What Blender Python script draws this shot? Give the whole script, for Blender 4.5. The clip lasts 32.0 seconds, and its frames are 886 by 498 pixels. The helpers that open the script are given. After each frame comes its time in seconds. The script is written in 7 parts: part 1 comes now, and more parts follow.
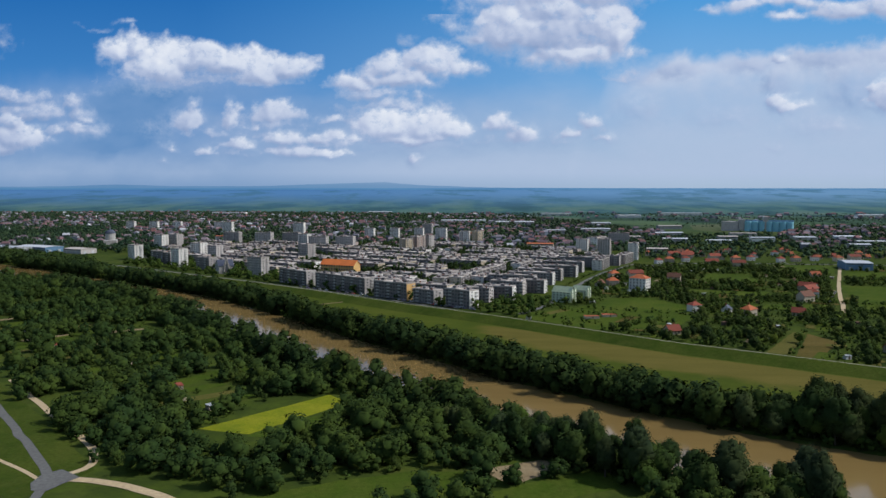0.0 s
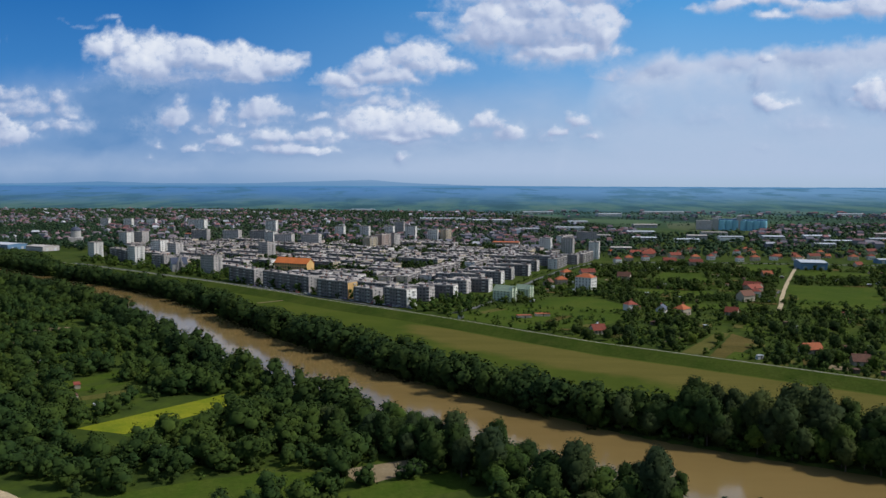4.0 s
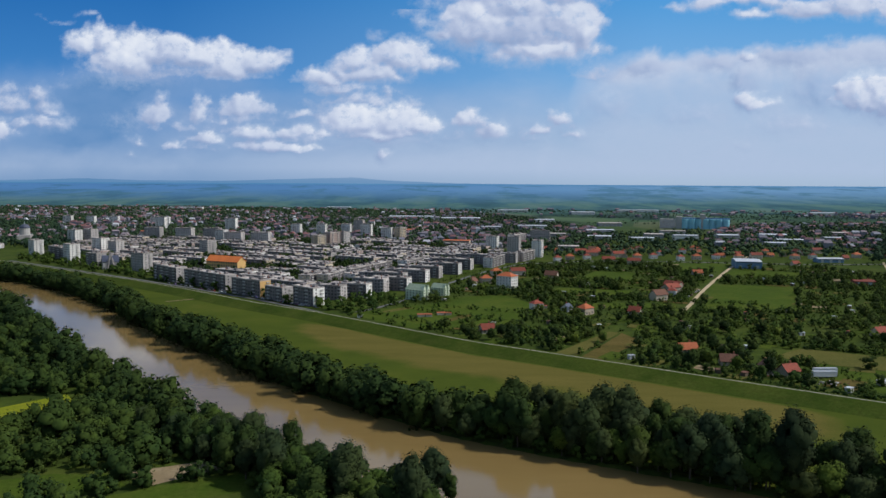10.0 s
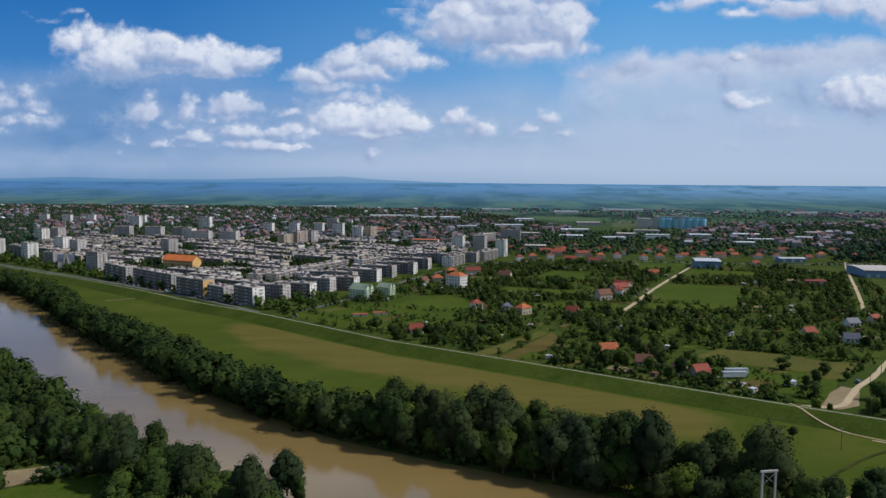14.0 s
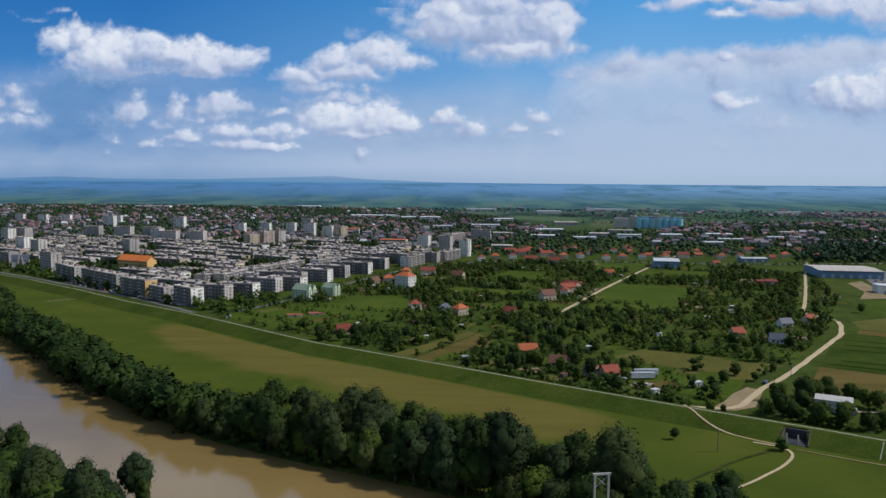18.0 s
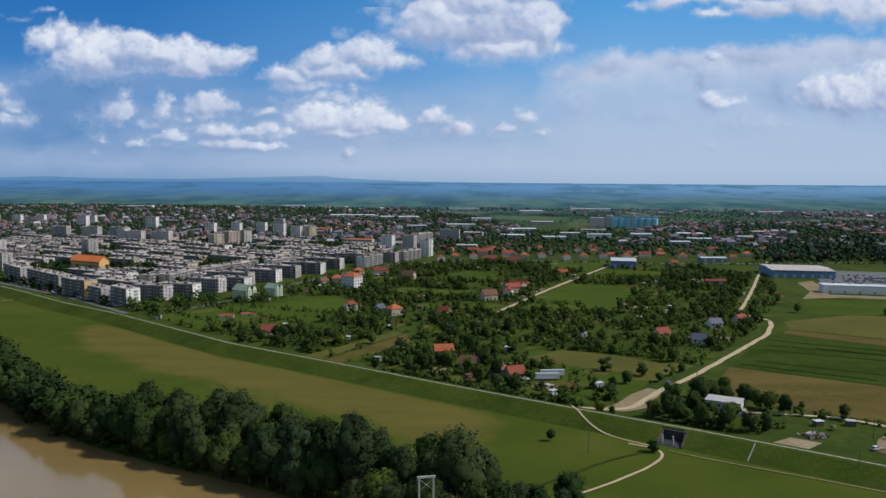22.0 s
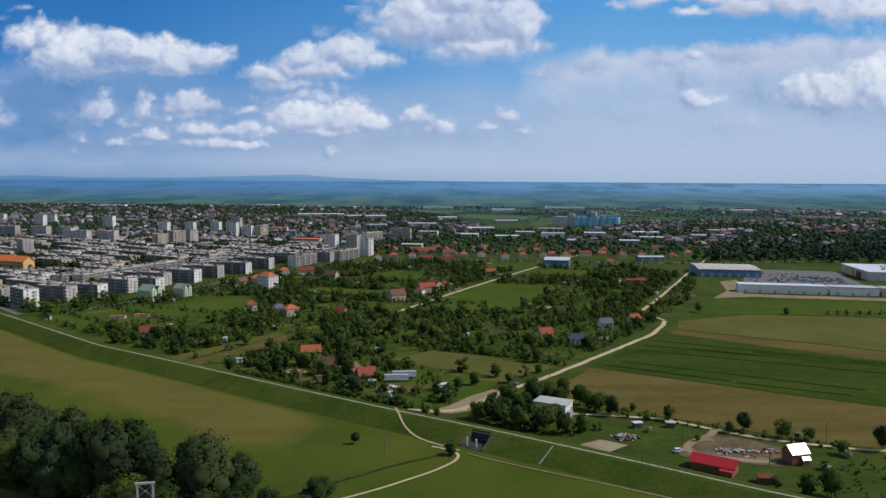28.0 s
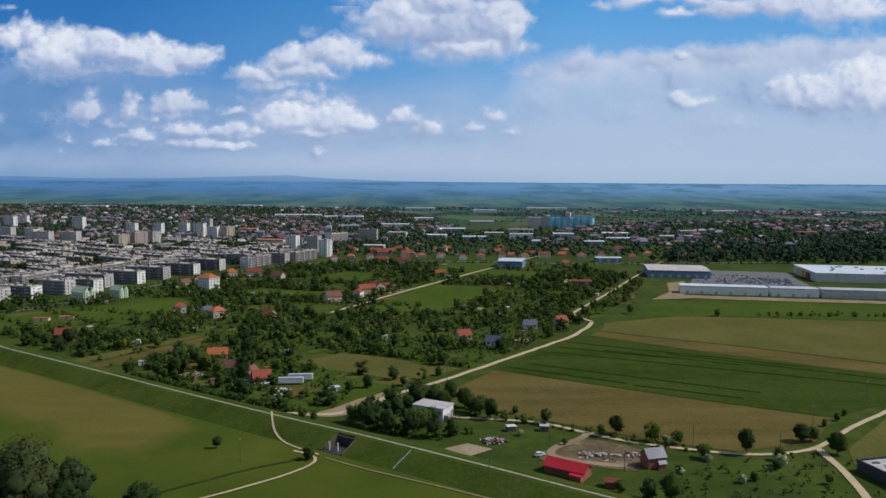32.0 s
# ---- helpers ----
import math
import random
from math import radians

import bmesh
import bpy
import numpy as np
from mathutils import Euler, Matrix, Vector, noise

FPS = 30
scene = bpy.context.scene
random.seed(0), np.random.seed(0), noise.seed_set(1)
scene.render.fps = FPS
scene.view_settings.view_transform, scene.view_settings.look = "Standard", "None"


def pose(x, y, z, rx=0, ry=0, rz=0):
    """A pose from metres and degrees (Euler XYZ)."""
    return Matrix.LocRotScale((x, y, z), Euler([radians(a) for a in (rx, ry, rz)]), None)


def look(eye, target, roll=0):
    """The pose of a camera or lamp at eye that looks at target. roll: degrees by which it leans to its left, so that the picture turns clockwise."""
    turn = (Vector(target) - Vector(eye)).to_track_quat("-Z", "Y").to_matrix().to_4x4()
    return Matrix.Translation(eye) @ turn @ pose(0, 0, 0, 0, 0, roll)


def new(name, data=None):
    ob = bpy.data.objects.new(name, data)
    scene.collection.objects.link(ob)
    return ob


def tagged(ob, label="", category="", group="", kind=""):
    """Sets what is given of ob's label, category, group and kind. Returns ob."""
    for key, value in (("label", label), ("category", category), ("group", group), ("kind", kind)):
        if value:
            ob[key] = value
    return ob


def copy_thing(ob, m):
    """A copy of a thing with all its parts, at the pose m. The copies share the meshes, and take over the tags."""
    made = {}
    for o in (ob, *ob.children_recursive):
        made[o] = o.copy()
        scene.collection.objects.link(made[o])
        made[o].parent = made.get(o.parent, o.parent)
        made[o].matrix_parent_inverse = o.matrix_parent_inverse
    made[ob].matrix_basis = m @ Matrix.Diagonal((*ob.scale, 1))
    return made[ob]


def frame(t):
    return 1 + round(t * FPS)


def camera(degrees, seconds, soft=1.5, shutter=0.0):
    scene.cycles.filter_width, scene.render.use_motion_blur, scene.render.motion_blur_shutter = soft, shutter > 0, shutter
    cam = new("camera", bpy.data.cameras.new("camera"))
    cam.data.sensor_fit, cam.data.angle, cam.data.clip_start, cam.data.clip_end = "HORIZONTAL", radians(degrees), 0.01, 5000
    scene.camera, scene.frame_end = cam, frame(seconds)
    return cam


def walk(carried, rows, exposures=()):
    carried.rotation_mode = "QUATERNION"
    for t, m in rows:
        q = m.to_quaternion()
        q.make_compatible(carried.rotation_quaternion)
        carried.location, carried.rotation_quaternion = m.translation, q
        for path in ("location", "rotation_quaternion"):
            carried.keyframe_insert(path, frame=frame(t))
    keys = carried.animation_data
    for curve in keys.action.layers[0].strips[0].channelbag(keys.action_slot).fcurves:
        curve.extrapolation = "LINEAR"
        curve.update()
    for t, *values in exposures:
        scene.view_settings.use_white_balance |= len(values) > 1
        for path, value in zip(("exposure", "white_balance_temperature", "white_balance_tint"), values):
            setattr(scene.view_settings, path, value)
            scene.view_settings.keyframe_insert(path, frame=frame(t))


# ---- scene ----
cam = camera(60.0, 32.0)
METRES, EYE, TILT, LEAN, TURN = 385.0, 98.0, -4.45, 0.0, 0.0
ROWS = [
    (0.0, 0.0, 0.0, 0.0, 0.0, 0.0, -0.0),
    (0.5, 0.0147, -0.0, 0.0004, -0.05, -0.02, -0.02),
    (1.0, 0.0298, -0.0, 0.0008, -0.09, -0.04, -0.02),
    (1.5, 0.0448, 0.0001, 0.0011, -0.14, -0.06, -0.04),
    (2.0, 0.0601, 0.0002, 0.0014, -0.19, -0.09, -0.06),
    (2.5, 0.0755, 0.0002, 0.0017, -0.24, -0.11, -0.07),
    (3.0, 0.091, 0.0003, 0.002, -0.3, -0.13, -0.09),
    (3.5, 0.1065, 0.0006, 0.0021, -0.35, -0.15, -0.12),
    (5.5, 0.168, 0.0018, 0.0033, -0.53, -0.2, -0.21),
    (6.0, 0.1824, 0.0021, 0.0035, -0.56, -0.22, -0.21),
    (6.5, 0.198, 0.0023, 0.0037, -0.61, -0.23, -0.22),
    (7.0, 0.2134, 0.0027, 0.0038, -0.66, -0.25, -0.23),
    (7.5, 0.2288, 0.003, 0.0041, -0.71, -0.27, -0.24),
    (8.0, 0.2441, 0.0032, 0.0045, -0.75, -0.28, -0.26),
    (8.5, 0.2597, 0.0035, 0.0044, -0.78, -0.29, -0.24),
    (9.0, 0.275, 0.0043, 0.0045, -0.82, -0.31, -0.26),
    (9.5, 0.2903, 0.0044, 0.0048, -0.86, -0.32, -0.27),
    (10.0, 0.306, 0.0047, 0.005, -0.88, -0.33, -0.26),
    (10.5, 0.3213, 0.0051, 0.0051, -0.92, -0.33, -0.28),
    (11.0, 0.3366, 0.0056, 0.0053, -0.95, -0.33, -0.3),
    (11.5, 0.3518, 0.0061, 0.0054, -0.99, -0.35, -0.3),
    (12.0, 0.367, 0.0066, 0.0056, -1.01, -0.36, -0.3),
    (12.5, 0.382, 0.0071, 0.0058, -1.04, -0.36, -0.32),
    (13.0, 0.396, 0.0075, 0.0059, -1.07, -0.37, -0.29),
    (13.5, 0.4107, 0.0082, 0.006, -1.11, -0.39, -0.33),
    (14.0, 0.4256, 0.0087, 0.0063, -1.13, -0.4, -0.32),
    (14.5, 0.4406, 0.009, 0.0067, -1.16, -0.4, -0.33),
    (16.5, 0.501, 0.0112, 0.0072, -1.27, -0.41, -0.33),
    (17.0, 0.5159, 0.0112, 0.0074, -1.31, -0.41, -0.32),
    (17.5, 0.5309, 0.0114, 0.0075, -1.33, -0.41, -0.32),
    (18.0, 0.5462, 0.0114, 0.0079, -1.38, -0.42, -0.31),
    (18.5, 0.5614, 0.0116, 0.0081, -1.41, -0.42, -0.3),
    (19.0, 0.5767, 0.0117, 0.0085, -1.45, -0.43, -0.3),
    (19.5, 0.5923, 0.0121, 0.0086, -1.48, -0.43, -0.28),
    (20.0, 0.6078, 0.0119, 0.009, -1.51, -0.43, -0.28),
    (20.5, 0.6234, 0.0119, 0.0093, -1.56, -0.43, -0.27),
    (21.0, 0.639, 0.0119, 0.0094, -1.6, -0.43, -0.26),
    (21.5, 0.6547, 0.0122, 0.0096, -1.64, -0.45, -0.26),
    (22.0, 0.6703, 0.0122, 0.01, -1.69, -0.46, -0.25),
    (22.5, 0.6861, 0.0123, 0.0102, -1.73, -0.48, -0.25),
    (23.0, 0.7019, 0.0123, 0.0104, -1.76, -0.49, -0.25),
    (23.5, 0.7178, 0.0126, 0.0107, -1.79, -0.51, -0.24),
    (24.0, 0.7339, 0.0126, 0.0109, -1.82, -0.53, -0.23),
    (24.5, 0.7501, 0.013, 0.0112, -1.85, -0.54, -0.22),
    (25.0, 0.7663, 0.0131, 0.0115, -1.89, -0.54, -0.21),
    (25.5, 0.7826, 0.0134, 0.0117, -1.93, -0.56, -0.2),
    (27.5, 0.8483, 0.0143, 0.0126, -2.1, -0.56, -0.18),
    (28.0, 0.8651, 0.0146, 0.013, -2.13, -0.56, -0.16),
    (28.5, 0.8819, 0.0147, 0.0134, -2.17, -0.56, -0.16),
    (29.0, 0.8987, 0.0149, 0.0139, -2.2, -0.55, -0.15),
    (29.5, 0.9157, 0.0152, 0.0141, -2.24, -0.55, -0.14),
    (30.0, 0.9327, 0.0154, 0.0144, -2.27, -0.54, -0.14),
    (30.5, 0.9498, 0.0156, 0.0147, -2.3, -0.53, -0.14),
    (31.0, 0.9667, 0.0156, 0.0149, -2.33, -0.52, -0.13),
    (31.5, 0.9832, 0.0158, 0.0149, -2.37, -0.52, -0.14),
    (32.0, 0.9997, 0.016, 0.0151, -2.42, -0.52, -0.14),
]
walk(cam, [(t, pose(0, 0, EYE, TILT, LEAN, TURN) @ pose(METRES * x, METRES * y, METRES * z, 90 + pitch, roll, yaw)) for t, x, y, z, yaw, pitch, roll in ROWS])

# ---- light and sky ----
SUN_AZ, SUN_EL = Vector((1.0, -0.01)).normalized(), 46.0
world = bpy.data.worlds.new("daylight")
scene.world = world
world.use_nodes = True
wt = world.node_tree
sky = wt.nodes.new("ShaderNodeTexSky")
sky.sky_type, sky.sun_disc = "NISHITA", False
sky.sun_elevation = radians(SUN_EL)
sky.sun_rotation = math.atan2(SUN_AZ.x, SUN_AZ.y)
sky.altitude, sky.air_density, sky.dust_density = 100, 1.0, 1.0
wt.links.new(sky.outputs[0], wt.nodes["Background"].inputs[0])
wt.nodes["Background"].inputs[1].default_value = 0.125
sun = new("sun", bpy.data.lights.new("sun", "SUN"))
sun.data.energy, sun.data.angle, sun.data.color = 3.6, radians(0.53), (1.0, 0.97, 0.92)
sun.matrix_world = look((SUN_AZ.x, SUN_AZ.y, math.tan(radians(SUN_EL))), (0, 0, 0))


# ---- materials ----
class Nodes:
    """A small builder of node materials."""

    def __init__(self, name):
        self.mat = bpy.data.materials.new(name)
        self.mat.use_nodes = True
        self.t = self.mat.node_tree
        self.bsdf = self.t.nodes["Principled BSDF"]

    def add(self, kind, **props):
        n = self.t.nodes.new("ShaderNode" + kind)
        for key, value in props.items():
            if key == "blend_type":
                n.blend_type = value
            elif key == "operation":
                n.operation = value
            elif key == "data_type":
                n.data_type = value
        return n

    def link(self, a, b):
        self.t.links.new(a, b)

    def position(self):
        return self.add("NewGeometry").outputs["Position"]

    def noise(self, scale, detail=4.0, rough=0.55, vec=None, stretch=None, distort=0.0):
        n = self.add("TexNoise")
        n.inputs["Scale"].default_value, n.inputs["Detail"].default_value = scale, detail
        n.inputs["Roughness"].default_value, n.inputs["Distortion"].default_value = rough, distort
        vec = vec or self.position()
        if stretch:
            m = self.add("Mapping")
            m.inputs["Rotation"].default_value = (0, 0, radians(stretch[0]))
            m.inputs["Scale"].default_value = stretch[1:]
            self.link(vec, m.inputs[0])
            vec = m.outputs[0]
        self.link(vec, n.inputs["Vector"])
        return n.outputs[0]

    def ramp(self, value, stops):
        r = self.add("ValToRGB")
        e = r.color_ramp.elements
        while len(e) < len(stops):
            e.new(0.5)
        for el, (p, c) in zip(e, stops):
            el.position, el.color = p, (*c, 1)
        self.link(value, r.inputs[0])
        return r.outputs[0]

    def span(self, value, a, b, lo=0.0, hi=1.0):
        m = self.add("MapRange")
        m.inputs[1].default_value, m.inputs[2].default_value = a, b
        m.inputs[3].default_value, m.inputs[4].default_value = lo, hi
        self.link(value, m.inputs[0])
        return m.outputs[0]

    def mix(self, fac, a, b, mode="MIX"):
        m = self.add("Mix", data_type="RGBA", blend_type=mode)
        for v, s in ((fac, m.inputs[0]), (a, m.inputs[6]), (b, m.inputs[7])):
            if isinstance(v, (int, float)):
                s.default_value = v
            elif isinstance(v, tuple):
                s.default_value = (*v, 1)
            else:
                self.link(v, s)
        return m.outputs[2]

    def math(self, op, a, b=0.0):
        m = self.add("Math", operation=op)
        for v, s in ((a, m.inputs[0]), (b, m.inputs[1])):
            if isinstance(v, (int, float)):
                s.default_value = v
            else:
                self.link(v, s)
        return m.outputs[0]

    def rand(self):
        return self.add("ObjectInfo").outputs["Random"]

    def island(self):
        return self.add("NewGeometry").outputs["Random Per Island"]

    def bump(self, value, strength, distance):
        b = self.add("Bump")
        b.inputs["Strength"].default_value, b.inputs["Distance"].default_value = strength, distance
        self.link(value, b.inputs["Height"])
        self.link(b.outputs[0], self.bsdf.inputs["Normal"])

    def done(self, colour, rough=0.9, metal=0.0, spec=0.3):
        if isinstance(colour, tuple):
            self.bsdf.inputs["Base Color"].default_value = (*colour, 1)
        else:
            self.link(colour, self.bsdf.inputs["Base Color"])
        self.bsdf.inputs["Roughness"].default_value = rough
        self.bsdf.inputs["Metallic"].default_value = metal
        self.bsdf.inputs["Specular IOR Level"].default_value = spec
        return self.mat


def plain(name, colour, rough=0.85, metal=0.0, vary=0.25, scale=0.6, obvary=0.0, spec=0.3):
    """A surface of one colour with grain, blotches and a little change from piece to piece."""
    n = Nodes(name)
    dark = tuple(c * (1 - vary) for c in colour)
    light = tuple(min(1, c * (1 + vary)) for c in colour)
    big = n.noise(scale * 0.12, 3)
    c = n.ramp(n.noise(scale, 6, 0.65), [(0.3, dark), (0.7, light)])
    c = n.mix(n.span(big, 0.4, 0.7, 0, 0.45), c, tuple(x * 0.7 for x in colour))
    if obvary:
        c = n.mix(1.0, c, n.ramp(n.rand(), [(0, (1 - obvary,) * 3), (1, (1, 1, 1))]), "MULTIPLY")
    return n.done(c, rough, metal, spec)


def grassy(name, a, b, c, patch=0.02, fine=0.35, stretch=None):
    """Grass or crop in three tones: broad patches, tufts and fine grain."""
    n = Nodes(name)
    base = n.ramp(n.noise(patch, 5, 0.6, stretch=stretch), [(0.35, a), (0.5, b), (0.66, c)])
    base = n.mix(n.span(n.noise(0.11, 5, 0.7), 0.42, 0.68, 0, 0.4), base, tuple(0.6 * x + 0.4 * y for x, y in zip(c, (0.13, 0.115, 0.035))))
    tuft = n.noise(fine, 5, 0.7)
    col = n.mix(n.span(tuft, 0.35, 0.7, 0.0, 0.55), base, tuple(x * 0.6 for x in a))
    n.bump(tuft, 0.5, 0.6)
    return n.done(col, 1.0, 0, 0.02)


def foliage(name, dark, mid, light):
    n = Nodes(name)
    tone = n.ramp(n.island(), [(0.0, dark), (0.55, mid), (1.0, light)])
    tone = n.mix(0.6, tone, n.ramp(n.noise(0.28, 4, 0.6), [(0.3, dark), (0.7, light)]))
    tone = n.mix(1.0, tone, n.ramp(n.rand(), [(0, (0.7, 0.72, 0.7)), (0.5, (0.95, 1, 0.9)), (1, (1.2, 1.12, 0.85))]), "MULTIPLY")
    tone = n.mix(1.0, tone, n.ramp(n.noise(0.035, 3), [(0.35, (0.72, 0.80, 0.84)), (0.65, (1.28, 1.16, 0.88))]), "MULTIPLY")
    return n.done(tone, 0.95, 0, 0.04)


M = {}
M["oak"] = foliage("leaf_dark", (0.014, 0.025, 0.011), (0.022, 0.039, 0.014), (0.037, 0.059, 0.018))
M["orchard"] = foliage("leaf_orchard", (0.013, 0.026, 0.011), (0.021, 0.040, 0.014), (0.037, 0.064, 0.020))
M["poplar"] = foliage("leaf_grey_green", (0.017, 0.027, 0.015), (0.026, 0.040, 0.020), (0.042, 0.059, 0.028))
M["fresh"] = foliage("leaf_fresh", (0.026, 0.044, 0.011), (0.048, 0.078, 0.018), (0.082, 0.118, 0.030))
M["hedge"] = foliage("leaf_hedge", (0.019, 0.035, 0.011), (0.032, 0.057, 0.016), (0.056, 0.092, 0.023))
# distant trees: bluish, lifted tones with aerial haze painted in
M["hazed_leaf"] = foliage("leaf_far", (0.018, 0.036, 0.026), (0.027, 0.050, 0.036), (0.042, 0.072, 0.048))
M["blossom"] = foliage("leaf_blossom", (0.05, 0.08, 0.03), (0.20, 0.23, 0.13), (0.55, 0.55, 0.42))
M["bark"] = plain("bark", (0.07, 0.055, 0.04), 0.95, 0, 0.4, 3.0)

# the land: lawns and tilth near, a patchwork of farmland far off, distance haze painted in
n = Nodes("land")
pos = n.position()
sep = n.add("SeparateXYZ")
n.link(pos, sep.inputs[0])
near = n.ramp(n.noise(0.018, 6, 0.62), [(0.3, (0.030, 0.048, 0.010)), (0.5, (0.053, 0.077, 0.012)), (0.7, (0.082, 0.094, 0.020))])
near = n.mix(n.span(n.noise(0.075, 5, 0.65), 0.42, 0.60, 0, 0.65), near, (0.028, 0.044, 0.011))
near = n.mix(n.span(n.noise(0.4, 5, 0.7), 0.35, 0.7, 0, 0.45), near, (0.022, 0.035, 0.010))
vor = n.add("TexVoronoi")
vm = n.add("Mapping")
vm.inputs["Scale"].default_value = (0.0042, 0.0023, 0.0)
vm.inputs["Rotation"].default_value = (0, 0, radians(8))
n.link(pos, vm.inputs[0])
n.link(vm.outputs[0], vor.inputs["Vector"])
vor.inputs["Scale"].default_value = 1.0
vs = n.add("SeparateColor")
n.link(vor.outputs["Color"], vs.inputs[0])
fields = n.ramp(vs.outputs[0], [(0.0, (0.032, 0.060, 0.042)), (0.35, (0.050, 0.092, 0.052)), (0.6, (0.074, 0.112, 0.060)), (0.8, (0.098, 0.108, 0.075)), (1.0, (0.03, 0.058, 0.05))])
fields = n.mix(n.span(n.noise(0.0045, 6, 0.65, stretch=(0, 0.9, 0.4, 1)), 0.48, 0.56, 0, 0.92), fields, (0.016, 0.034, 0.030))
col = n.mix(n.span(sep.outputs[1], 1500, 2300), near, fields)
# from 2500 m on, aerial haze painted into the colour: bluer, then paler
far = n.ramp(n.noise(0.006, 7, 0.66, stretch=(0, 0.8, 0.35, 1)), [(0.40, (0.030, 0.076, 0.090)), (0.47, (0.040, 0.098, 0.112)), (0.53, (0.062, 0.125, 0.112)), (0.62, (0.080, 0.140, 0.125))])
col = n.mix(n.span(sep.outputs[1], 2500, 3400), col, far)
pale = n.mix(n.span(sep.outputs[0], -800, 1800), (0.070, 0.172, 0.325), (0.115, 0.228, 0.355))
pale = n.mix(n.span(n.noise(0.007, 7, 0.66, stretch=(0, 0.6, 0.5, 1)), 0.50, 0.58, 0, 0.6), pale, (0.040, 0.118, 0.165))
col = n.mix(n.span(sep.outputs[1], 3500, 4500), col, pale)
M["land"] = n.done(col, 1.0, 0, 0.02)

# the flood meadow: green with a long dry band beside the embankment
n = Nodes("flood_meadow")
pos = n.position()
green = n.ramp(n.noise(0.022, 5, 0.6), [(0.3, (0.040, 0.060, 0.008)), (0.55, (0.057, 0.076, 0.010)), (0.75, (0.080, 0.088, 0.016))])
dry = n.ramp(n.noise(0.05, 6, 0.65, stretch=(38, 0.35, 1.6, 1)), [(0.3, (0.088, 0.078, 0.018)), (0.7, (0.122, 0.102, 0.026))])
att = n.add("Attribute")
att.attribute_name = "dryness"
edge = n.math("ADD", att.outputs["Fac"], n.math("MULTIPLY", n.math("SUBTRACT", n.noise(0.022, 5, 0.6), 0.5), 1.1))
col = n.mix(n.span(edge, 0.38, 0.72), green, dry)
col = n.mix(n.span(n.noise(0.9, 4, 0.7), 0.4, 0.75, 0, 0.4), col, (0.045, 0.055, 0.012))
n.bump(n.noise(0.7, 4, 0.7), 0.4, 0.3)
M["meadow"] = n.done(col, 1.0, 0, 0.02)

M["dike"] = grassy("dike_grass", (0.032, 0.053, 0.008), (0.043, 0.067, 0.010), (0.060, 0.080, 0.013), 0.03, 0.6)
M["bank_grass"] = grassy("rank_bank_grass", (0.018, 0.030, 0.008), (0.030, 0.044, 0.011), (0.058, 0.056, 0.020), 0.08, 0.8)
M["lawn"] = grassy("lawn", (0.038, 0.066, 0.009), (0.050, 0.082, 0.010), (0.072, 0.095, 0.014), 0.02, 0.5)
M["wheat"] = grassy("young_wheat", (0.025, 0.047, 0.006), (0.032, 0.055, 0.007), (0.043, 0.064, 0.010), 0.012, 0.5, (-25, 0.3, 2.5, 1))
M["rape"] = grassy("rape_in_flower", (0.12, 0.16, 0.012), (0.19, 0.21, 0.014), (0.25, 0.25, 0.02), 0.06, 0.8)
M["stubble"] = grassy("dry_pasture", (0.072, 0.063, 0.017), (0.112, 0.084, 0.026), (0.140, 0.106, 0.036), 0.018, 0.6, (-25, 0.4, 2.0, 1))
M["olive"] = grassy("olive_pasture", (0.075, 0.080, 0.020), (0.095, 0.092, 0.024), (0.115, 0.105, 0.03), 0.02, 0.5)
M["soil"] = grassy("bare_soil", (0.20, 0.15, 0.085), (0.26, 0.20, 0.12), (0.33, 0.27, 0.18), 0.05, 0.8)
M["mud"] = grassy("trampled_dark_earth", (0.085, 0.062, 0.036), (0.12, 0.09, 0.055), (0.24, 0.19, 0.12), 0.09, 0.6)
M["copper"] = plain("pale_green_roof", (0.25, 0.31, 0.22), 0.7, 0, 0.2, 0.5)
M["gravel"] = plain("pale_gravel", (0.41, 0.32, 0.195), 0.95, 0, 0.25, 0.8)
M["worn"] = plain("worn_concrete_track", (0.27, 0.25, 0.19), 0.95, 0, 0.4, 0.5)
M["asphalt"] = plain("asphalt", (0.11, 0.11, 0.105), 0.9, 0, 0.25, 0.7)
M["paving"] = plain("dusty_paving", (0.40, 0.37, 0.31), 0.9, 0, 0.2, 0.5)

M["furrow"] = plain("dark_wheel_track", (0.014, 0.028, 0.005), 1.0, 0, 0.3, 0.6, 0.0, 0.0)
M["town_ground"] = grassy("town_ground", (0.030, 0.040, 0.028), (0.050, 0.055, 0.042), (0.085, 0.080, 0.066), 0.03, 0.2)
n = Nodes("muddy_water")
col = n.ramp(n.noise(0.02, 5, 0.6, stretch=(40, 0.4, 1.5, 1)), [(0.3, (0.175, 0.118, 0.042)), (0.7, (0.215, 0.148, 0.055))])
n.bump(n.noise(0.5, 4, 0.6, stretch=(40, 0.5, 1.4, 1)), 0.03, 0.3)
M["water"] = n.done(col, 0.11, 0, 0.55)

M["concrete"] = plain("grey_concrete", (0.36, 0.35, 0.33), 0.9, 0, 0.2, 0.5)
# darker copy of the wall tone: shade of the sunless long sides painted in
M["facade"] = plain("weathered_facade", (0.25, 0.222, 0.218), 0.9, 0, 0.35, 0.3, 0.45)
M["panel"] = plain("pale_panels", (0.49, 0.455, 0.435), 0.9, 0, 0.25, 0.3, 0.45)
M["panel_warm"] = plain("cream_panels", (0.55, 0.46, 0.33), 0.9, 0, 0.18, 0.4, 0.3)
M["panel_rose"] = plain("rose_panels", (0.48, 0.37, 0.32), 0.9, 0, 0.18, 0.4, 0.3)
